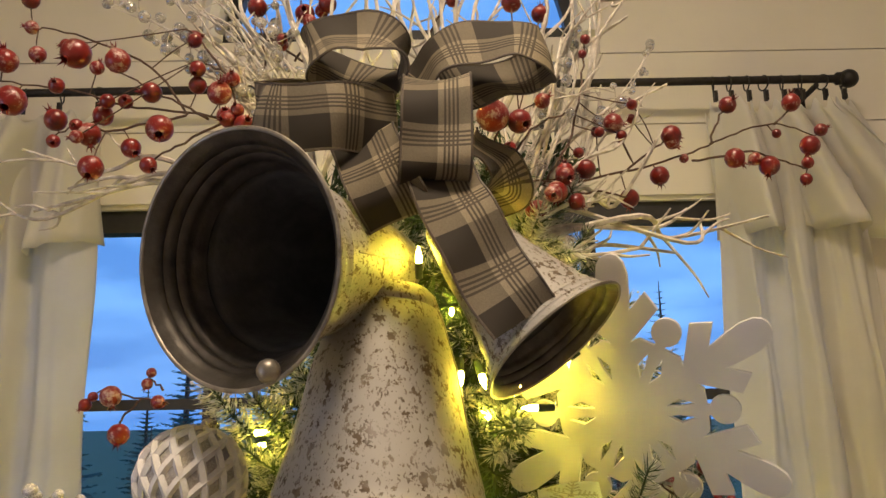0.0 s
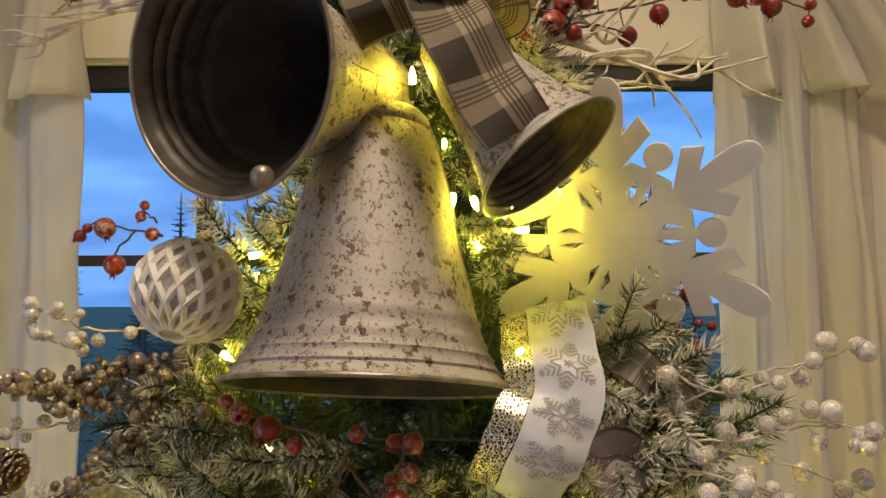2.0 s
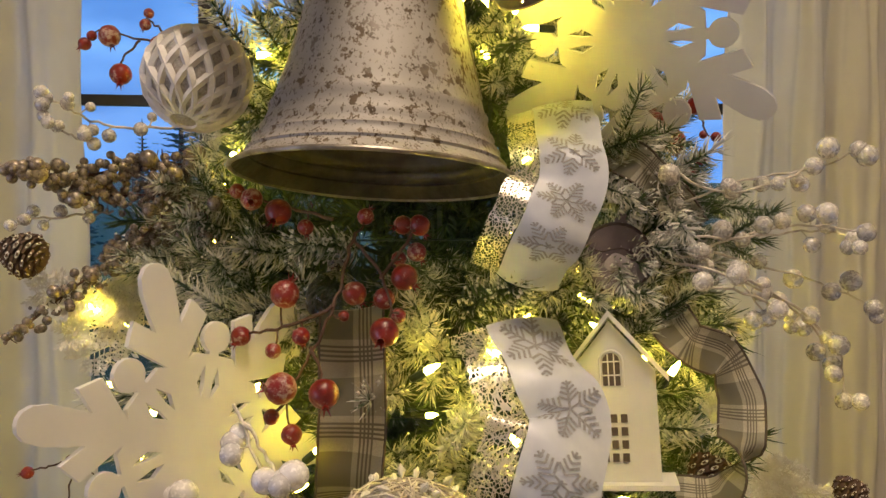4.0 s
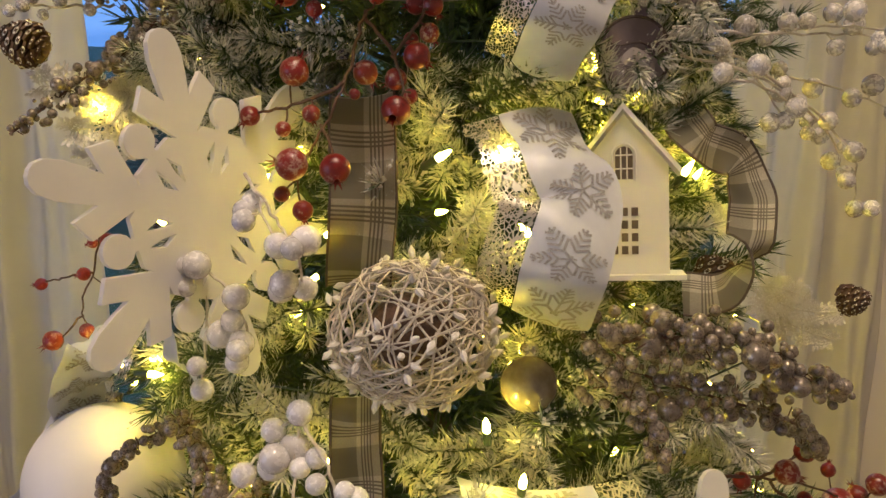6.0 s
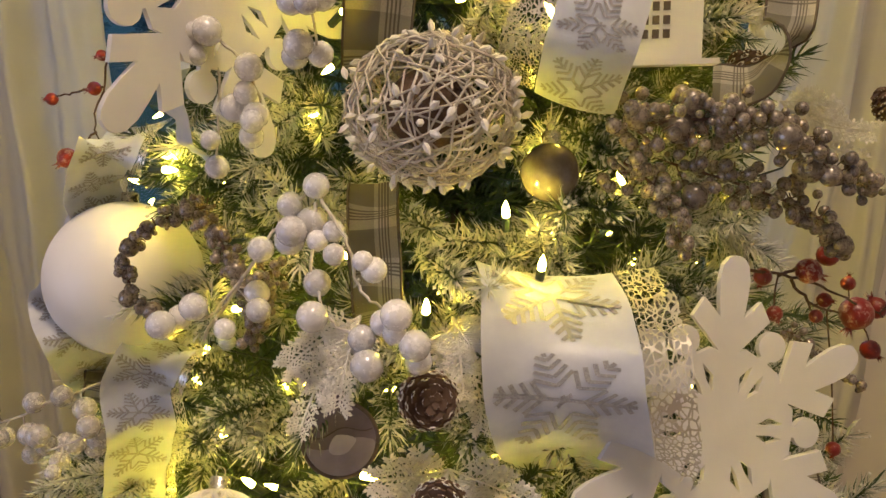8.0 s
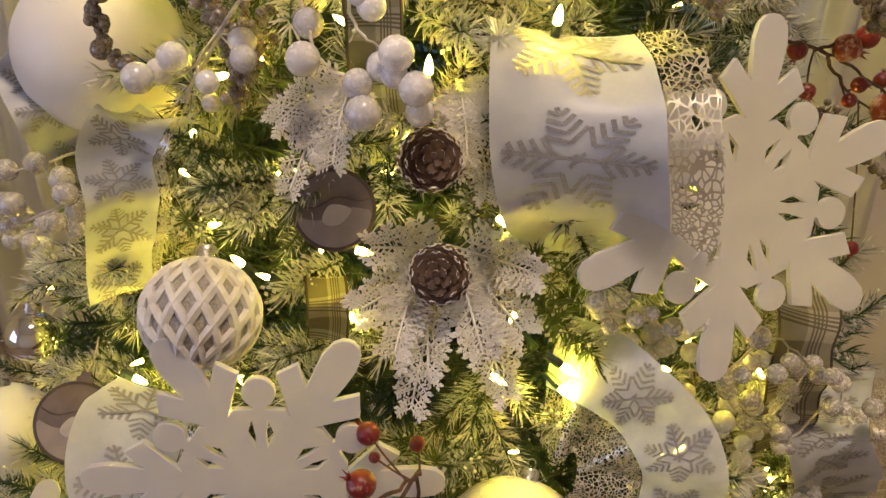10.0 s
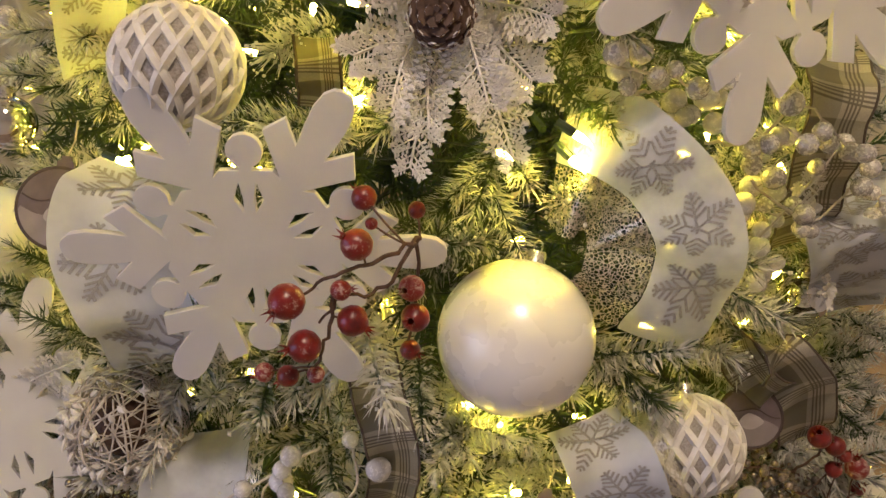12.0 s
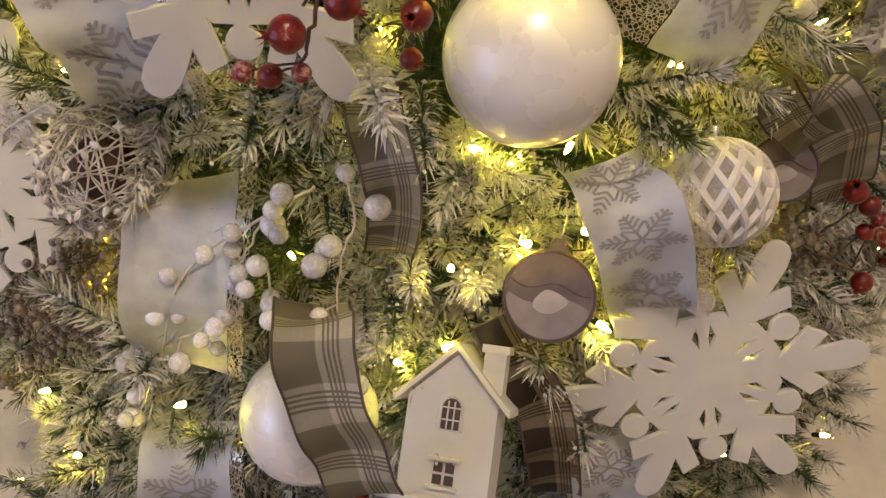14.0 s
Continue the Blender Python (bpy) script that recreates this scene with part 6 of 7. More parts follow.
berry_spray([[(-0.079, 0.717, 1.555), (-0.086, 0.698, 1.522), (-0.098, 0.677, 1.480), (-0.119, 0.671, 1.442), (-0.130, 0.665, 1.413)], [(-0.094, 0.681, 1.494), (-0.138, 0.688, 1.473), (-0.175, 0.702, 1.465)], [(-0.079, 0.716, 1.551), (-0.053, 0.700, 1.518), (-0.044, 0.689, 1.485)], [(-0.112, 0.675, 1.460), (-0.101, 0.665, 1.438)], [(-0.102, 0.748, 1.565), (-0.147, 0.771, 1.575), (-0.197, 0.808, 1.586)], [(-0.053, 0.700, 1.518), (-0.029, 0.718, 1.552), (-0.025, 0.733, 1.567)]],
            [(-0.049, 0.676, 1.473, 0.013), (-0.033, 0.698, 1.518, 0.012), (-0.077, 0.700, 1.503, 0.011), (-0.051, 0.704, 1.498, 0.010), (-0.038, 0.698, 1.484, 0.007), (-0.138, 0.698, 1.502, 0.013), (-0.178, 0.702, 1.463, 0.009), (-0.146, 0.685, 1.454, 0.007), (-0.121, 0.680, 1.468, 0.008), (-0.097, 0.649, 1.426, 0.013), (-0.135, 0.661, 1.427, 0.014), (-0.144, 0.666, 1.401, 0.007), (-0.125, 0.656, 1.389, 0.009), (-0.085, 0.686, 1.485, 0.005), (-0.156, 0.763, 1.571, 0.013), (-0.186, 0.785, 1.582, 0.011), (-0.208, 0.818, 1.589, 0.008), (-0.129, 0.756, 1.557, 0.008), (-0.071, 0.740, 1.569, 0.008), (-0.021, 0.731, 1.562, 0.010), (-0.036, 0.732, 1.562, 0.009), (-0.023, 0.723, 1.538, 0.009), (-0.039, 0.723, 1.532, 0.007)], 53, "full spray of glossy red berries hanging below the big bell")
berry_spray([[(-0.482, 1.100, 1.274), (-0.498, 1.100, 1.208), (-0.517, 1.100, 1.157), (-0.515, 1.100, 1.123)], [(-0.498, 1.100, 1.204), (-0.543, 1.100, 1.194), (-0.574, 1.100, 1.185)], [(-0.518, 1.100, 1.140), (-0.557, 1.100, 1.100)]],
            [(-0.574, 1.100, 1.184, 0.009), (-0.564, 1.100, 1.099, 0.015), (-0.514, 1.100, 1.116, 0.011), (-0.512, 1.100, 1.201, 0.010), (-0.474, 1.100, 1.250, 0.012), (-0.496, 1.100, 1.247, 0.008), (-0.472, 1.100, 1.175, 0.011)], 54, "thin spray of red berries against the curtain")
berry_spray([[(0.270, 0.687, 1.134), (0.327, 0.716, 1.118), (0.407, 0.775, 1.075), (0.494, 0.829, 1.024)], [(0.310, 0.703, 1.124), (0.357, 0.749, 1.120), (0.449, 0.875, 1.081)], [(0.327, 0.715, 1.115), (0.369, 0.742, 1.076), (0.477, 0.857, 1.009)]],
            [(0.346, 0.722, 1.122, 0.013), (0.386, 0.770, 1.121, 0.012), (0.465, 0.864, 1.049, 0.009), (0.450, 0.805, 1.038, 0.019), (0.489, 0.837, 1.031, 0.013), (0.497, 0.840, 0.974, 0.012), (0.377, 0.739, 1.083, 0.008), (0.362, 0.719, 1.074, 0.007), (0.304, 0.684, 1.092, 0.008), (0.293, 0.701, 1.123, 0.009), (0.412, 0.717, 0.917, 0.008), (0.496, 0.813, 1.060, 0.013)], 55, "spray of frosted red berries at the side of the tree")
berry_spray([[(-0.019, 0.447, 0.841), (-0.038, 0.427, 0.840), (-0.065, 0.418, 0.835), (-0.089, 0.416, 0.819), (-0.105, 0.414, 0.804)], [(-0.021, 0.454, 0.830), (-0.042, 0.428, 0.807), (-0.072, 0.411, 0.809), (-0.089, 0.407, 0.789)], [(-0.076, 0.413, 0.815), (-0.085, 0.401, 0.772), (-0.092, 0.394, 0.748)], [(-0.020, 0.463, 0.828), (-0.020, 0.464, 0.766), (-0.024, 0.449, 0.716)]],
            [(-0.062, 0.423, 0.852, 0.012), (-0.112, 0.406, 0.808, 0.014), (-0.073, 0.413, 0.816, 0.008), (-0.064, 0.405, 0.793, 0.012), (-0.099, 0.394, 0.774, 0.013), (-0.133, 0.398, 0.737, 0.008), (-0.114, 0.395, 0.738, 0.009), (-0.092, 0.393, 0.744, 0.007), (-0.019, 0.450, 0.754, 0.012), (-0.022, 0.449, 0.716, 0.009), (-0.023, 0.458, 0.779, 0.011), (-0.062, 0.474, 0.855, 0.010), (-0.056, 0.468, 0.835, 0.005), (-0.022, 0.478, 0.843, 0.007)], 56, "spray of smooth dark red berries beside a pearl ball")
berry_spray([[(0.415, 0.539, 0.437), (0.428, 0.530, 0.486), (0.456, 0.558, 0.493)], [(0.437, 0.543, 0.403), (0.495, 0.544, 0.376), (0.567, 0.603, 0.327)]],
            [(0.429, 0.541, 0.510, 0.013), (0.467, 0.559, 0.471, 0.012), (0.475, 0.551, 0.437, 0.010), (0.499, 0.574, 0.432, 0.008), (0.513, 0.550, 0.347, 0.013), (0.560, 0.597, 0.334, 0.010), (0.542, 0.597, 0.378, 0.015)], 57, "spray of dark red berries low on the tree")
berry_spray([[(-0.094, 0.358, 0.147), (-0.059, 0.347, 0.125), (-0.010, 0.350, 0.143)]], [(-0.064, 0.337, 0.155, 0.012), (-0.020, 0.338, 0.168, 0.011), (-0.039, 0.326, 0.127, 0.014)], 58, "few dark red berries behind the little house")

# ---- silver bead sprays ----
for pth, n, w, r, sd in (
    ([(-0.302, 0.961, 1.617), (-0.354, 0.921, 1.612), (-0.400, 0.879, 1.601), (-0.441, 0.827, 1.607)], 170, 0.026, 0.0052, 61),
    ([(-0.303, 0.964, 1.583), (-0.370, 0.912, 1.580), (-0.409, 0.871, 1.583)], 130, 0.03, 0.005, 62),
    ([(-0.259, 0.882, 1.564), (-0.338, 0.946, 1.531), (-0.383, 0.911, 1.510)], 90, 0.028, 0.0048, 60),
    ([(-0.305, 0.902, 1.565), (-0.362, 0.917, 1.514), (-0.405, 0.880, 1.478), (-0.455, 0.828, 1.427)], 110, 0.024, 0.0048, 63),
    ([(0.140, 0.666, 1.275), (0.199, 0.662, 1.283), (0.259, 0.661, 1.280), (0.324, 0.684, 1.242), (0.390, 0.724, 1.211)], 190, 0.034, 0.0062, 64),
    ([(0.183, 0.683, 1.238), (0.248, 0.669, 1.223), (0.332, 0.708, 1.186), (0.382, 0.742, 1.141)], 110, 0.028, 0.0058, 65),
    ([(0.140, 0.675, 1.239), (0.175, 0.660, 1.214), (0.199, 0.655, 1.166)], 60, 0.026, 0.0055, 66),
    ([(-0.236, 0.681, 1.181), (-0.269, 0.653, 1.176), (-0.305, 0.654, 1.141), (-0.292, 0.633, 1.112), (-0.263, 0.618, 1.091)], 110, 0.012, 0.0042, 67),
    ([(-0.249, 0.689, 1.178), (-0.215, 0.641, 1.167), (-0.196, 0.622, 1.139), (-0.172, 0.600, 1.102)], 90, 0.018, 0.0046, 68),
    ([(-0.168, 0.632, 1.141), (-0.173, 0.606, 1.120), (-0.183, 0.598, 1.085)], 60, 0.02, 0.0046, 69),
    ([(-0.349, 0.506, 0.381), (-0.408, 0.495, 0.338), (-0.493, 0.513, 0.244), (-0.639, 0.572, 0.051)], 200, 0.05, 0.0042, 70),
    ([(-0.379, 0.486, 0.273), (-0.445, 0.479, 0.225), (-0.664, 0.569, -0.084)], 180, 0.045, 0.004, 71),
    ([(0.406, 0.559, 0.411), (0.476, 0.576, 0.330), (0.641, 0.674, 0.098)], 90, 0.03, 0.004, 72),
    ([(0.314, 0.663, 1.083), (0.357, 0.673, 1.048), (0.442, 0.739, 0.979)], 60, 0.012, 0.0036, 73),
):
    bead_cluster(pth, n, w, r, sd, "brown stem thickly set with silver beads")

# ---- pearl and frosted white bead sprays ----
rnd = random.Random(99)


def pearl_spray(lines, r, seed, label, step=2, spread=0.016):
    mesh = PEARLBEAD if "pearl" in label else FROSTBEAD
    rnd2 = random.Random(seed)
    bs = []
    for pts in lines:
        line = smooth_path(pts, 6)
        for i in range(2, len(line), step):
            q = line[i] + Vector((rnd2.uniform(-1, 1), rnd2.uniform(-1, 0.4), rnd2.uniform(-1, 1))) * spread
            bs.append((q.x, q.y, q.z, r * rnd2.uniform(0.75, 1.2)))
        q = line[-1]
        bs.append((q.x, q.y, q.z, r))
    return berry_spray(lines, bs, seed, label, 0.0014, mesh, "white bead sprays", "bead_spray", M_TWIGWHITE)


pearl_spray([[(0.216, 0.818, 1.571), (0.311, 0.856, 1.603), (0.402, 0.867, 1.621), (0.430, 0.827, 1.640)], [(0.214, 0.809, 1.554), (0.302, 0.812, 1.548), (0.406, 0.875, 1.553), (0.437, 0.838, 1.548)], [(0.225, 0.807, 1.526), (0.308, 0.799, 1.504), (0.402, 0.863, 1.455), (0.437, 0.871, 1.404)], [(0.237, 0.828, 1.546), (0.373, 0.916, 1.509), (0.426, 0.864, 1.492), (0.456, 0.828, 1.475)], [(0.247, 0.823, 1.511), (0.301, 0.825, 1.511), (0.342, 0.823, 1.464)]], 0.0098, 81, "thin white stems with frosted clear beads", 3)
pearl_spray([[(0.223, 0.818, 1.620), (0.296, 0.813, 1.595), (0.395, 0.850, 1.623)], [(0.241, 0.796, 1.528), (0.341, 0.855, 1.553), (0.403, 0.851, 1.560), (0.434, 0.810, 1.556)], [(0.295, 0.788, 1.514), (0.387, 0.841, 1.467), (0.430, 0.846, 1.425), (0.440, 0.846, 1.370)], [(0.243, 0.760, 1.503), (0.293, 0.764, 1.499), (0.404, 0.873, 1.445)]], 0.0098, 82, "thin white stems with frosted clear beads", 3)
pearl_spray([[(-0.164, 0.618, 1.426), (-0.140, 0.601, 1.398), (-0.122, 0.596, 1.369), (-0.117, 0.615, 1.333)], [(-0.159, 0.614, 1.418), (-0.134, 0.591, 1.374)]], 0.0105, 83, "stem of round white pearl berries", 3, 0.02)
pearl_spray([[(-0.236, 0.639, 1.066), (-0.184, 0.598, 1.149), (-0.145, 0.602, 1.205), (-0.121, 0.603, 1.230)], [(-0.121, 0.602, 1.225), (-0.095, 0.576, 1.197), (-0.079, 0.552, 1.160), (-0.052, 0.544, 1.145), (-0.033, 0.540, 1.108)], [(-0.121, 0.599, 1.217), (-0.122, 0.576, 1.176), (-0.106, 0.550, 1.140), (-0.078, 0.541, 1.126)], [(-0.184, 0.598, 1.149), (-0.219, 0.610, 1.105), (-0.249, 0.623, 1.097)]], 0.0112, 84, "stems of round white pearl berries", 3, 0.022)
pearl_spray([[(-0.225, 0.643, 1.352), (-0.192, 0.641, 1.329), (-0.170, 0.638, 1.286), (-0.179, 0.634, 1.261)], [(-0.243, 0.654, 1.354), (-0.209, 0.647, 1.322), (-0.211, 0.639, 1.232)]], 0.0105, 85, "stem of round white pearl berries", 3, 0.02)
pearl_spray([[(-0.327, 0.680, 1.002), (-0.370, 0.638, 1.000), (-0.422, 0.635, 0.975), (-0.464, 0.653, 0.947)], [(-0.325, 0.666, 0.972), (-0.351, 0.610, 0.970), (-0.412, 0.636, 0.935)], [(-0.338, 0.685, 0.893), (-0.382, 0.681, 0.911), (-0.464, 0.728, 0.867)]], 0.0102, 86, "thin white stems with frosted clear beads", 2, 0.02)
pearl_spray([[(-0.105, 0.458, 0.559), (-0.145, 0.440, 0.538), (-0.173, 0.422, 0.491), (-0.198, 0.405, 0.417)], [(-0.082, 0.455, 0.593), (-0.067, 0.432, 0.555), (-0.081, 0.407, 0.503), (-0.083, 0.374, 0.396)], [(-0.145, 0.440, 0.538), (-0.231, 0.422, 0.467), (-0.284, 0.395, 0.323), (-0.329, 0.382, 0.222)], [(-0.151, 0.418, 0.498), (-0.149, 0.402, 0.448)], [(-0.198, 0.405, 0.417), (-0.239, 0.406, 0.379), (-0.328, 0.416, 0.292)]], 0.0105, 87, "stems of round frosted pearl berries", 2, 0.022)
pearl_spray([[(0.112, 0.558, 0.935), (0.153, 0.548, 0.933), (0.191, 0.556, 0.919)], [(0.216, 0.570, 0.862), (0.255, 0.568, 0.866), (0.295, 0.589, 0.891), (0.357, 0.601, 0.841)], [(0.272, 0.582, 0.816), (0.340, 0.587, 0.773), (0.394, 0.625, 0.789), (0.460, 0.670, 0.731)], [(0.300, 0.588, 0.751), (0.330, 0.600, 0.795), (0.366, 0.631, 0.831)]], 0.0095, 88, "stems of frosted clear bubble beads", 2, 0.022)
pearl_spray([[(-0.309, 0.955, 1.660), (-0.367, 0.907, 1.657), (-0.396, 0.875, 1.670), (-0.414, 0.851, 1.683)], [(-0.377, 0.897, 1.638), (-0.398, 0.874, 1.645), (-0.416, 0.849, 1.663)], [(-0.371, 0.914, 1.561), (-0.407, 0.879, 1.558), (-0.437, 0.843, 1.556)]], 0.007, 89, "thin pale stems with small crystal beads", 2, 0.012)
pearl_spray([[(-0.862, 0.690, -0.590), (-0.539, 0.480, -0.066), (-0.396, 0.431, 0.128)], [(0.491, 0.505, 0.162), (0.718, 0.619, -0.172), (0.536, 0.484, 0.015)]], 0.008, 90, "low stems of frosted white beads", 2, 0.018)

# ---- white lacy sprays ----
fern_spray((-0.004, 0.587, 0.970), [(-0.071, 0.507, 0.955), (-0.043, 0.486, 0.930), (-0.016, 0.480, 0.915), (0.025, 0.486, 0.935), (0.055, 0.502, 0.947), (0.065, 0.525, 0.984), (-0.028, 0.472, 0.887), (0.048, 0.493, 0.887), (-0.066, 0.538, 0.993)], 91, "white glittered lacy fern spray across the branches")
fern_spray((-0.007, 0.628, 1.104), [(0.013, 0.594, 1.090), (0.005, 0.574, 1.057), (0.021, 0.565, 1.029), (-0.009, 0.579, 1.042)], 92, "pale lacy fern spray behind the ribbon", 0.012)
fern_spray((-0.085, 0.600, 1.116), [(-0.117, 0.552, 1.071), (-0.130, 0.544, 1.037), (-0.097, 0.544, 1.061), (-0.144, 0.572, 1.080)], 93, "white glittered lacy fern spray", 0.013)
fern_spray((0.339, 0.943, 1.332), [(0.283, 0.869, 1.382), (0.305, 0.868, 1.351), (0.347, 0.935, 1.355)], 94, "white lacy sprig beside a pine cone", 0.01)
fern_spray((-0.345, 0.947, 1.451), [(-0.398, 0.902, 1.454), (-0.417, 0.887, 1.426), (-0.434, 0.859, 1.475), (-0.406, 0.904, 1.396), (-0.374, 0.921, 1.476)], 95, "cream feathery sprig catching the lights", 0.02)
fern_spray((0.399, 1.000, 1.236), [(0.472, 1.000, 1.224), (0.520, 1.000, 1.204), (0.514, 1.000, 1.167), (0.455, 1.000, 1.172)], 96, "cream feathery sprig against the curtain", 0.016)
fern_spray((-0.544, 0.690, 0.296), [(-0.386, 0.568, 0.537), (-0.451, 0.594, 0.493), (-0.530, 0.637, 0.393), (-0.427, 0.579, 0.477)], 97, "pale feathery sprig among branches", 0.016)
fern_spray((0.493, 0.793, 0.606), [(0.334, 0.616, 0.796), (0.485, 0.699, 0.630), (0.480, 0.727, 0.695), (0.420, 0.627, 0.639)], 98, "pale feathery sprig among branches", 0.016)

pearl_spray([[(0.128, 0.578, 0.920), (0.145, 0.577, 0.901), (0.164, 0.578, 0.885), (0.187, 0.583, 0.871)], [(0.150, 0.578, 0.898), (0.179, 0.588, 0.898), (0.208, 0.594, 0.879), (0.227, 0.605, 0.885)], [(0.286, 0.611, 0.856), (0.323, 0.631, 0.837), (0.403, 0.687, 0.794)]], 0.0098, 88, "stems of round white pearl berries under a snowflake", 3, 0.012)
pearl_spray([[(0.238, 0.596, 0.809), (0.274, 0.606, 0.780), (0.316, 0.622, 0.746), (0.311, 0.606, 0.716), (0.330, 0.608, 0.684)], [(0.280, 0.611, 0.783), (0.329, 0.641, 0.769), (0.373, 0.662, 0.727), (0.395, 0.667, 0.689)]], 0.0098, 89, "stems of round frosted pearl berries at the tree's side", 3, 0.014)

# ---- pine cones ----
pinecone((-0.443, 0.845, 1.520), (0.9, -0.2, -0.3), 0.024, 0.05)
pinecone((0.451, 0.848, 1.269), (0.5, -0.5, -0.6), 0.018, 0.036)
pinecone((0.280, 0.808, 1.304), (0.3, -0.7, -0.5), 0.024, 0.045)
pinecone((-0.026, 0.556, 1.063), (0.2, -0.8, 0.4), 0.024, 0.045)
pinecone((-0.010, 0.521, 0.983), (-0.2, -0.8, 0.4), 0.023, 0.045)

# ---- ribbons ----
X, Z = (1, 0, 0), (0, 0, 1)
W = 0.062
ribbon([([(0.124, 0.843, 1.687), (0.119, 0.762, 1.652), (0.119, 0.726, 1.610), (0.106, 0.711, 1.576), (0.092, 0.716, 1.540), (0.082, 0.764, 1.505)], (-1, 0, -0.1), (-1, 0, 0.2))], W, M_SATIN, "white satin ribbon with silver snowflakes and lace edging", True, seed=1, group="snowflake ribbons", lace=0.45)
ribbon([([(0.078, 0.752, 1.471), (0.096, 0.684, 1.436), (0.111, 0.657, 1.406), (0.098, 0.630, 1.363), (0.091, 0.628, 1.330), (0.092, 0.685, 1.284)], (-1, 0, 0.15), (-1, 0, 0.25))], 0.0718, M_SATIN, "white satin ribbon with silver snowflakes and lace edging", True, seed=2, group="snowflake ribbons", lace=0.5)
ribbon([([(0.073, 0.646, 1.139), (0.078, 0.596, 1.140), (0.079, 0.549, 1.118), (0.085, 0.537, 1.078), (0.102, 0.554, 1.024), (0.128, 0.620, 0.952)], (1, 0, -0.1), (1, 0, 0.0))], 0.1265, M_SATIN, "broad white satin ribbon loop with silver snowflakes", True, seed=3, group="snowflake ribbons", lace=0.3)
ribbon([([(-0.374, 0.900, 1.197), (-0.368, 0.789, 1.201), (-0.400, 0.809, 1.154), (-0.411, 0.841, 1.106), (-0.419, 0.792, 1.073), (-0.441, 0.783, 1.028), (-0.406, 0.736, 1.002), (-0.430, 0.825, 0.899)], (0.8, 0.6, 0.1), (0.8, 0.6, 0.2))], W, M_SATIN, "pale blue-white satin ribbon with silver snowflakes at the tree's edge", True, seed=4, group="snowflake ribbons")
ribbon([([(-0.273, 0.698, 1.027), (-0.285, 0.638, 1.041), (-0.299, 0.626, 1.017), (-0.296, 0.621, 0.977), (-0.320, 0.650, 0.909), (-0.341, 0.678, 0.835)], (0.9, 0.3, -0.2), (0.8, 0.3, 0.4))], W, M_SATIN, "white satin ribbon with silver snowflakes curling down", True, seed=5, group="snowflake ribbons")
ribbon([([(0.106, 0.600, 0.854), (0.135, 0.545, 0.877), (0.175, 0.515, 0.859), (0.206, 0.497, 0.821), (0.213, 0.490, 0.771), (0.200, 0.500, 0.688)], (-0.5, 0, -0.85), (-0.95, 0.1, -0.15))], 0.072, M_SHEER, "sheer white ribbon with silver snowflakes and a wide lace edge", True, seed=6, group="snowflake ribbons", lace=0.8)
ribbon([([(-0.279, 0.604, 0.769), (-0.288, 0.556, 0.781), (-0.296, 0.527, 0.751), (-0.281, 0.506, 0.715), (-0.262, 0.492, 0.670), (-0.270, 0.531, 0.578)], (0.9, 0.2, -0.1), (0.9, 0, 0.1))], 0.1003, M_SATIN, "pale satin ribbon with a silver snowflake behind a white snowflake", True, seed=7, group="snowflake ribbons")
ribbon([([(-0.243, 0.504, 0.504), (-0.237, 0.459, 0.506), (-0.243, 0.425, 0.461), (-0.252, 0.409, 0.405), (-0.263, 0.406, 0.318)], (1, 0, 0.05), (1, 0, -0.1))], 0.1045, M_SHEER, "sheer white ribbon under frosted berries", True, seed=8, group="snowflake ribbons", flakes=False)
ribbon([([(0.149, 0.494, 0.574), (0.174, 0.456, 0.565), (0.198, 0.439, 0.523), (0.219, 0.436, 0.457), (0.257, 0.468, 0.348)], (1, 0, -0.1), (1, 0, 0.1))], 0.0882, M_SATIN, "white satin ribbon with silver snowflakes below a lattice ball", True, seed=9, group="snowflake ribbons")
ribbon([([(-0.271, 0.406, 0.179), (-0.276, 0.364, 0.175), (-0.280, 0.336, 0.120), (-0.304, 0.323, -0.012)], (1, 0, 0.2), (1, 0, 0.1))], 0.1141, M_SATIN, "white satin ribbon with silver snowflakes low on the tree", True, seed=10, group="snowflake ribbons")
ribbon([([(0.206, 0.410, 0.263), (0.217, 0.376, 0.247), (0.231, 0.349, 0.181), (0.259, 0.348, 0.052)], (1, 0, 0), (1, 0, 0.1))], 0.0890, M_SATIN, "white satin ribbon with silver snowflakes beside the little house", True, seed=11, group="snowflake ribbons")
ribbon([([(0.517, 0.836, 0.670), (0.416, 0.659, 0.719), (0.455, 0.655, 0.649), (0.575, 0.820, 0.440)], (1, 0.2, 0), (1, 0.2, 0.1))], 0.0948, M_SATIN, "white satin ribbon at the tree's side", True, seed=12, group="snowflake ribbons")
ribbon([([(-0.275, 0.759, 1.303), (-0.258, 0.688, 1.289), (-0.249, 0.672, 1.262), (-0.242, 0.699, 1.219)], (0.5, -0.8, 0.1), (0.6, -0.7, 0.1))], 0.035, M_SATIN, "narrow white satin ribbon turned edge-on", False, seed=13, group="snowflake ribbons")

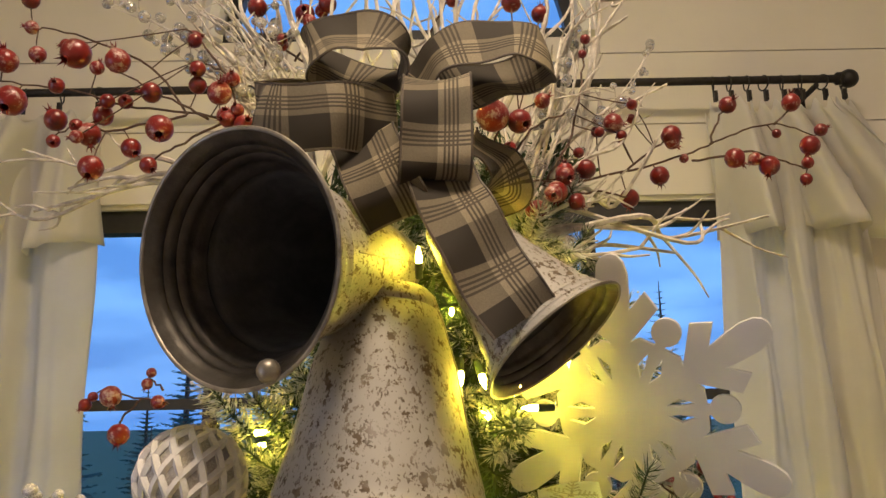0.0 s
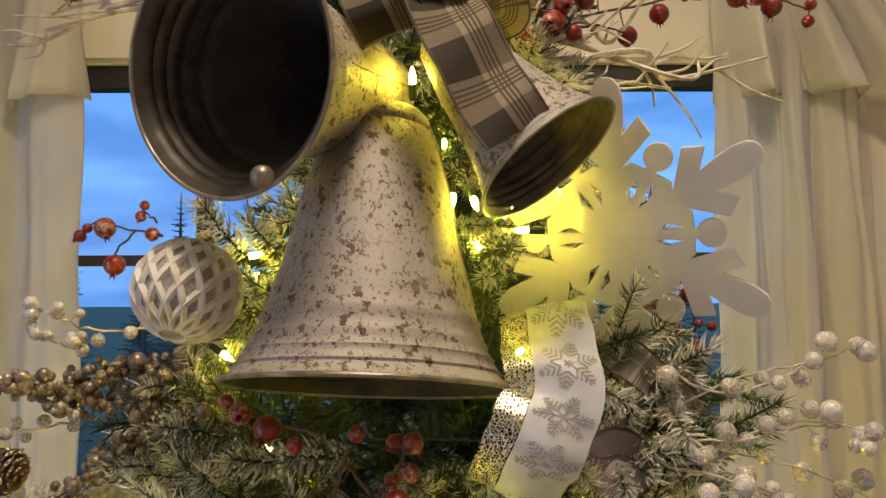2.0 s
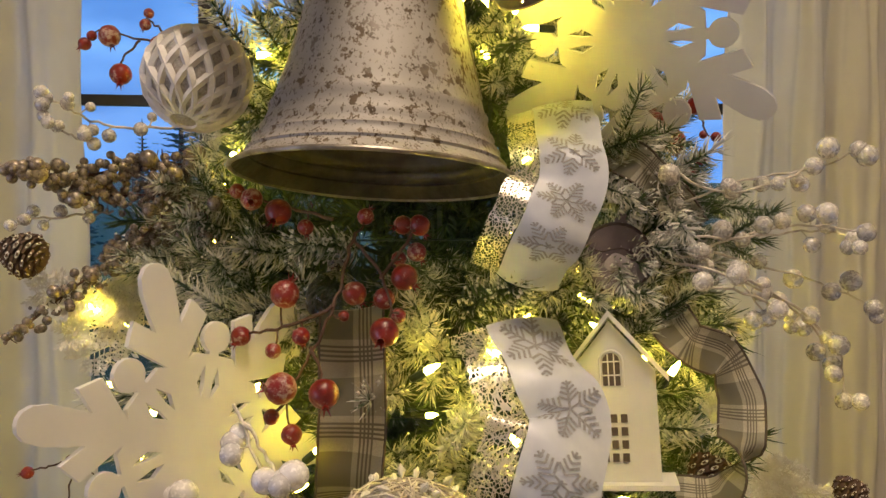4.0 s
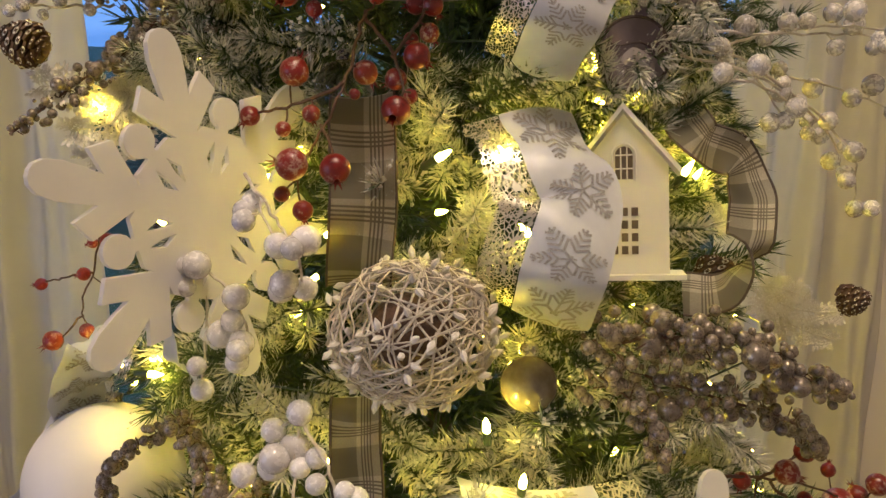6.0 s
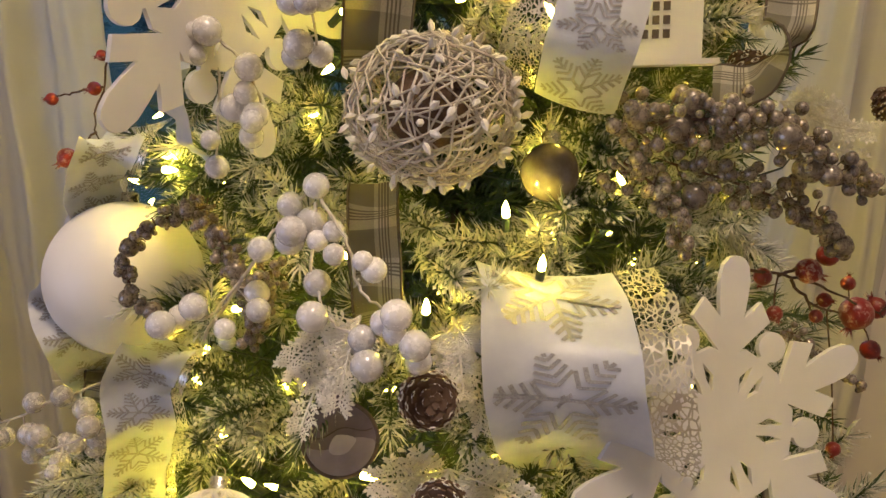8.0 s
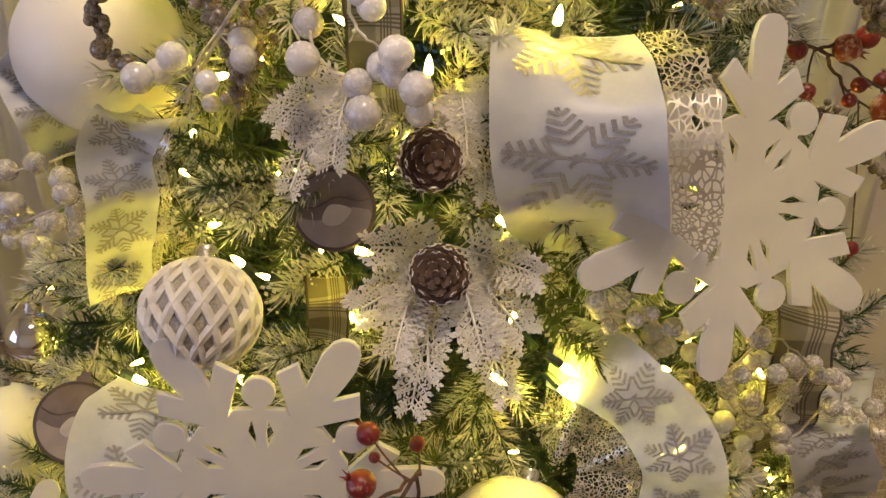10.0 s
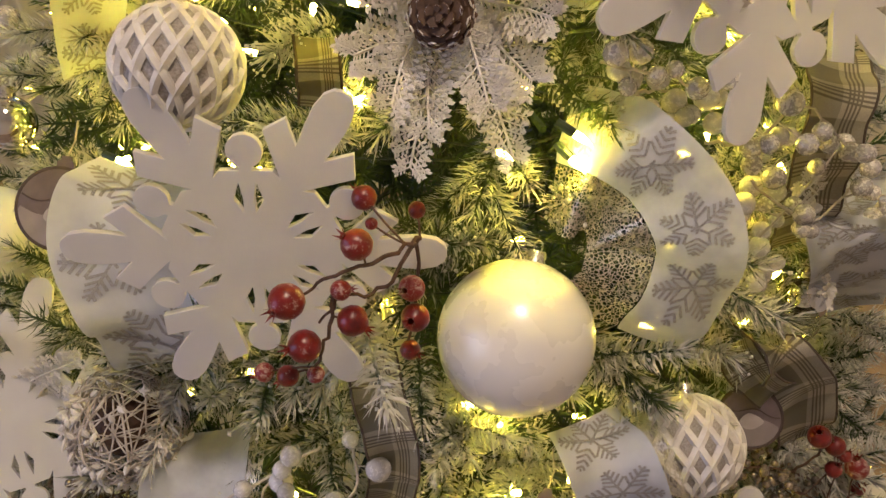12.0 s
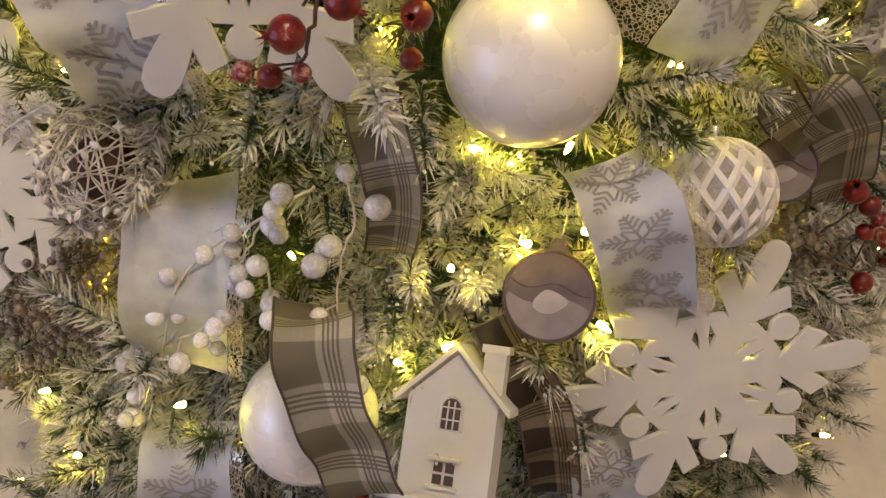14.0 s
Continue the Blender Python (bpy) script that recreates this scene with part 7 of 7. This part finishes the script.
ribbon([([(-0.085, 0.757, 1.481), (-0.081, 0.721, 1.438), (-0.078, 0.701, 1.390), (-0.081, 0.702, 1.343), (-0.084, 0.722, 1.307)], (1, 0, 0), (1, 0, 0))], 0.0596, M_PLAID, "olive plaid ribbon running down behind berries", edge=M_WIRE, seed=20, group="plaid ribbons")
ribbon([([(-0.083, 0.689, 1.205), (-0.080, 0.652, 1.188), (-0.076, 0.631, 1.154), (-0.073, 0.635, 1.106), (-0.068, 0.642, 1.067)], (1, 0, 0), (1, 0, 0.1))], 0.0446, M_PLAID, "olive plaid ribbon lit by string lights", edge=M_WIRE, seed=21, group="plaid ribbons")
ribbon([([(0.238, 0.861, 1.483), (0.245, 0.793, 1.447), (0.290, 0.801, 1.425), (0.302, 0.783, 1.389), (0.291, 0.750, 1.344), (0.275, 0.747, 1.305), (0.236, 0.762, 1.294)], (0.8, 0.2, 0.55), (0.1, 0.6, 0.75))], 0.0439, M_PLAID, "olive plaid ribbon in an open loop beside the house", edge=M_WIRE, seed=22, group="plaid ribbons")
ribbon([([(0.180, 0.901, 1.645), (0.205, 0.843, 1.622), (0.245, 0.859, 1.591), (0.309, 0.961, 1.543)], (0.5, 0.2, 0.8), (0.6, 0.2, 0.7))], 0.0408, M_PLAID, "olive plaid ribbon among branches", edge=M_WIRE, seed=23, group="plaid ribbons")
ribbon([([(-0.062, 0.509, 0.643), (-0.050, 0.457, 0.641), (-0.037, 0.436, 0.610), (-0.032, 0.430, 0.560), (-0.039, 0.453, 0.472)], (1, 0, 0.1), (1, 0, -0.25))], 0.0469, M_PLAID, "olive plaid ribbon tail below red berries", edge=M_WIRE, seed=24, group="plaid ribbons")
ribbon([([(-0.110, 0.404, 0.448), (-0.098, 0.355, 0.491), (-0.093, 0.322, 0.485), (-0.082, 0.299, 0.446), (-0.064, 0.281, 0.394), (-0.046, 0.267, 0.321)], (1, 0, 0), (0.9, 0.05, 0.3))], 0.0711, M_PLAID, "olive plaid ribbon draped over a pearl ball", edge=M_WIRE, seed=25, group="plaid ribbons")
ribbon([([(0.335, 0.605, 0.603), (0.352, 0.560, 0.615), (0.407, 0.567, 0.555), (0.426, 0.568, 0.488), (0.448, 0.616, 0.388)], (0.7, 0, -0.6), (0.6, 0.2, 0.7))], 0.0640, M_PLAID, "olive plaid ribbon in a loop behind a lattice ball", edge=M_WIRE, seed=26, group="plaid ribbons")
ribbon([([(0.390, 0.774, 0.858), (0.362, 0.671, 0.872), (0.355, 0.636, 0.834), (0.370, 0.653, 0.747), (0.399, 0.690, 0.665)], (1, 0, 0), (0.9, 0.2, -0.1))], 0.0620, M_PLAID, "olive plaid ribbon at the tree's side", edge=M_WIRE, seed=27, group="plaid ribbons")
ribbon([([(0.074, 0.435, 0.401), (0.100, 0.399, 0.373), (0.129, 0.371, 0.331), (0.145, 0.349, 0.283), (0.170, 0.347, 0.162)], (0.9, 0, 0.3), (0.9, 0, 0.0))], 0.0577, M_PLAID_DARK, "dark plaid ribbon behind the little house", edge=M_WIRE, seed=28, group="plaid ribbons")
ribbon([([(-0.115, 0.605, 0.918), (-0.109, 0.579, 0.905), (-0.111, 0.587, 0.863)], (1, 0, 0), (1, 0, 0))], 0.0360, M_PLAID, "short stretch of plaid ribbon deep in the branches", edge=M_WIRE, seed=29, group="plaid ribbons")
ribbon([([(-0.458, 0.916, 0.891), (-0.400, 0.776, 0.935), (-0.415, 0.791, 0.887)], (1, 0, 0), (1, 0, 0))], 0.0400, M_PLAID, "short stretch of plaid ribbon behind satin ribbon", edge=M_WIRE, seed=30, group="plaid ribbons")
ribbon([([(0.323, 0.593, 0.596), (0.338, 0.561, 0.580), (0.393, 0.573, 0.534), (0.508, 0.687, 0.386)], (0.6, 0, 0.8), (0.3, 0, 0.9))], 0.0449, M_PLAID, "plaid ribbon crossing low branches", edge=M_WIRE, seed=31, group="plaid ribbons")

# oak boards of the floor
for i in range(34):
    y = BACK + 0.075 + i * 0.15
    for j in range(3):
        x0 = -SIDE + (i % 3) * 0.55 - 0.9 + j * 2.2
        a, b = max(x0, -SIDE), min(x0 + 2.196, SIDE)
        if b - a > 0.1:
            part("plank", Geo().box(((a + b) / 2, y, GROUND - 0.005), (b - a, 0.147, 0.01)), M_FLOOR, floor, smooth=False)

# fuller top: more berries, thin twigs and clear beads
berry_spray([[(-0.231, 1.020, 2.206), (-0.239, 1.030, 2.269), (-0.251, 1.040, 2.326)], [(-0.247, 0.970, 2.116), (-0.257, 0.980, 2.150), (-0.277, 0.990, 2.202), (-0.321, 1.000, 2.223)], [(-0.193, 1.020, 2.230), (-0.157, 1.030, 2.302), (-0.135, 1.040, 2.350)], [(-0.284, 0.990, 2.210), (-0.311, 1.000, 2.248), (-0.335, 1.000, 2.273)]],
            [(-0.250, 1.040, 2.323, 0.014), (-0.210, 1.020, 2.264, 0.008), (-0.173, 1.020, 2.290, 0.010), (-0.150, 1.030, 2.321, 0.013), (-0.323, 1.000, 2.254, 0.010), (-0.314, 0.990, 2.209, 0.011), (-0.265, 0.980, 2.189, 0.010), (-0.264, 0.960, 2.126, 0.011), (-0.243, 0.960, 2.118, 0.013), (-0.252, 0.960, 2.138, 0.009), (-0.434, 1.000, 2.170, 0.010), (-0.462, 0.980, 2.114, 0.009), (-0.509, 1.030, 2.266, 0.009)], 35, "dark red berry twigs crowded beside the bow")
berry_spray([[(0.130, 0.970, 2.034), (0.170, 0.980, 2.104), (0.193, 1.000, 2.197), (0.200, 1.000, 2.246)], [(0.085, 0.930, 2.044), (0.115, 0.940, 2.097), (0.159, 0.950, 2.123)], [(0.162, 1.000, 2.031), (0.210, 1.020, 2.039), (0.249, 1.030, 2.034)]],
            [(0.200, 1.000, 2.246, 0.007), (0.195, 1.000, 2.225, 0.006), (0.209, 0.990, 2.111, 0.007), (0.230, 1.000, 2.127, 0.013), (0.256, 1.000, 2.152, 0.007), (0.155, 0.950, 2.040, 0.012), (0.177, 0.970, 2.077, 0.007), (0.171, 0.970, 2.013, 0.011), (0.112, 0.920, 1.990, 0.011), (0.137, 0.930, 2.013, 0.011), (0.085, 0.910, 2.064, 0.008), (0.076, 0.910, 2.049, 0.008), (0.240, 1.000, 2.110, 0.007)], 36, "dark red berry twigs among white branches")
twig_spray((0.085, 0.970, 1.970), [(0.142, 0.990, 2.250), (0.164, 1.000, 2.222), (0.200, 1.020, 2.264), (0.245, 1.050, 2.322), (0.172, 0.980, 2.142), (0.247, 1.020, 2.149), (0.220, 1.020, 2.214), (0.115, 0.970, 2.185), (0.270, 1.020, 2.148), (0.244, 1.000, 2.063)], 46, "thin white twigs crowded beside the bow", 0.0032, curl=0.12)
twig_spray((-0.149, 0.990, 2.098), [(-0.387, 1.050, 2.361), (-0.355, 1.050, 2.378), (-0.307, 1.050, 2.395), (-0.265, 1.020, 2.307), (-0.334, 1.040, 2.319), (-0.230, 1.030, 2.364), (-0.273, 1.000, 2.239), (-0.302, 1.000, 2.215), (-0.172, 1.020, 2.357), (-0.212, 1.020, 2.366)], 47, "thin pale twigs rising beside the bow", 0.0028, curl=0.05)
twig_spray((0.019, 0.980, 2.137), [(-0.038, 1.000, 2.359), (-0.014, 1.000, 2.367), (0.005, 1.000, 2.359), (0.047, 1.000, 2.358), (0.080, 1.020, 2.369), (0.103, 1.020, 2.351)], 48, "thin pale twigs standing between the bow loops", 0.0036, curl=0.05)
for stem, beads, sd in (
    ([(-0.155, 0.980, 2.110), (-0.264, 1.000, 2.206), (-0.333, 1.020, 2.266), (-0.420, 1.040, 2.312)], [(-0.466, 1.050, 2.338, 0.007), (-0.408, 1.040, 2.312, 0.009), (-0.401, 1.040, 2.284, 0.008), (-0.371, 1.030, 2.257, 0.009), (-0.351, 1.020, 2.282, 0.009), (-0.341, 1.020, 2.271, 0.009), (-0.313, 1.010, 2.236, 0.009), (-0.291, 1.000, 2.221, 0.008), (-0.262, 1.000, 2.239, 0.008)], 101),
    ([(-0.155, 0.980, 2.110), (-0.220, 1.000, 2.230), (-0.273, 1.020, 2.307), (-0.304, 1.040, 2.362)], [(-0.294, 1.020, 2.282, 0.009), (-0.338, 1.030, 2.305, 0.008), (-0.237, 1.010, 2.284, 0.008), (-0.219, 1.000, 2.266, 0.009), (-0.210, 0.990, 2.225, 0.009), (-0.230, 0.990, 2.201, 0.008), (-0.174, 0.980, 2.192, 0.009), (-0.257, 0.990, 2.178, 0.010), (-0.190, 1.000, 2.262, 0.008)], 102),
    ([(0.120, 0.950, 2.028), (0.164, 0.980, 2.119), (0.240, 1.020, 2.157), (0.303, 1.060, 2.261)], [(0.303, 1.060, 2.262, 0.006), (0.297, 1.060, 2.253, 0.005), (0.286, 1.050, 2.218, 0.004), (0.248, 1.020, 2.163, 0.008), (0.210, 1.000, 2.130, 0.008), (0.127, 0.940, 2.054, 0.007), (0.171, 1.000, 2.214, 0.007), (0.139, 0.980, 2.213, 0.007), (0.172, 0.980, 2.134, 0.006), (0.103, 0.930, 2.002, 0.007)], 103),
):
    berry_spray([stem], beads, sd, "thin pale stem with clear crystal beads", 0.0009, CRYSTALBEAD, "crystal bead sprays", "bead_spray", M_TWIGWHITE)

# low growth spreading past the snowflakes at the foot
for i, (p, d, s) in enumerate((
    ((-0.636, 0.614, -0.088), (-0.9, -0.5, 0.2), 1.1), ((-0.431, 0.469, 0.065), (-0.7, -0.7, 0.0), 1.15), ((-0.509, 0.584, 0.108), (-0.8, -0.5, 0.3), 1.1), ((-0.381, 0.421, 0.029), (-0.4, -0.9, 0.1), 1.2),
    ((-0.707, 0.754, -0.069), (-0.9, -0.4, 0.2), 1.0), ((-0.312, 0.439, 0.186), (-0.6, -0.7, 0.3), 1.0), ((-0.225, 0.403, 0.159), (-0.2, -0.9, 0.3), 1.1), ((-0.521, 0.459, -0.141), (-0.7, -0.7, -0.1), 1.1),
    ((0.475, 0.620, 0.270), (0.8, -0.5, 0.3), 1.1), ((0.697, 0.765, -0.036), (0.9, -0.4, 0.2), 1.1), ((0.550, 0.586, 0.016), (0.8, -0.6, 0.0), 1.1), ((0.461, 0.489, -0.006), (0.5, -0.8, 0.1), 1.1),
    ((0.733, 0.757, -0.174), (0.9, -0.4, 0.1), 1.0), ((0.348, 0.429, 0.039), (0.2, -0.9, 0.1), 1.1), ((0.640, 0.770, 0.198), (0.9, -0.4, 0.3), 1.0), ((0.380, 0.587, 0.373), (0.5, -0.8, 0.4), 1.0),
)):
    v = Vector(d).normalized()
    m = Matrix.Translation(Vector(p) - v * 0.12 * s - Vector((0, 1.05, 0))) @ v.to_track_quat("Z", "Y").to_matrix().to_4x4() @ Matrix.Rotation(i * 1.7, 4, "Z") @ Matrix.Scale(s, 4)
    part("branch", WHITE_SPRIGS[i % 3] if i % 3 else SPRIGS[i % 6], None, tree, m=m)
for pth, n, w, r, sd in (
    ([(-0.345, 0.497, 0.363), (-0.424, 0.482, 0.274), (-0.545, 0.506, 0.110), (-0.814, 0.623, -0.291)], 150, 0.05, 0.0052, 211),
    ([(-0.382, 0.526, 0.373), (-0.472, 0.533, 0.302), (-0.736, 0.692, -0.033)], 120, 0.045, 0.0052, 212),
    ([(0.296, 0.517, 0.433), (0.346, 0.524, 0.467), (0.438, 0.561, 0.412), (0.665, 0.717, 0.129)], 90, 0.04, 0.005, 213),
):
    bead_cluster(pth, n, w, r, sd, "brown stem thickly set with silver beads")
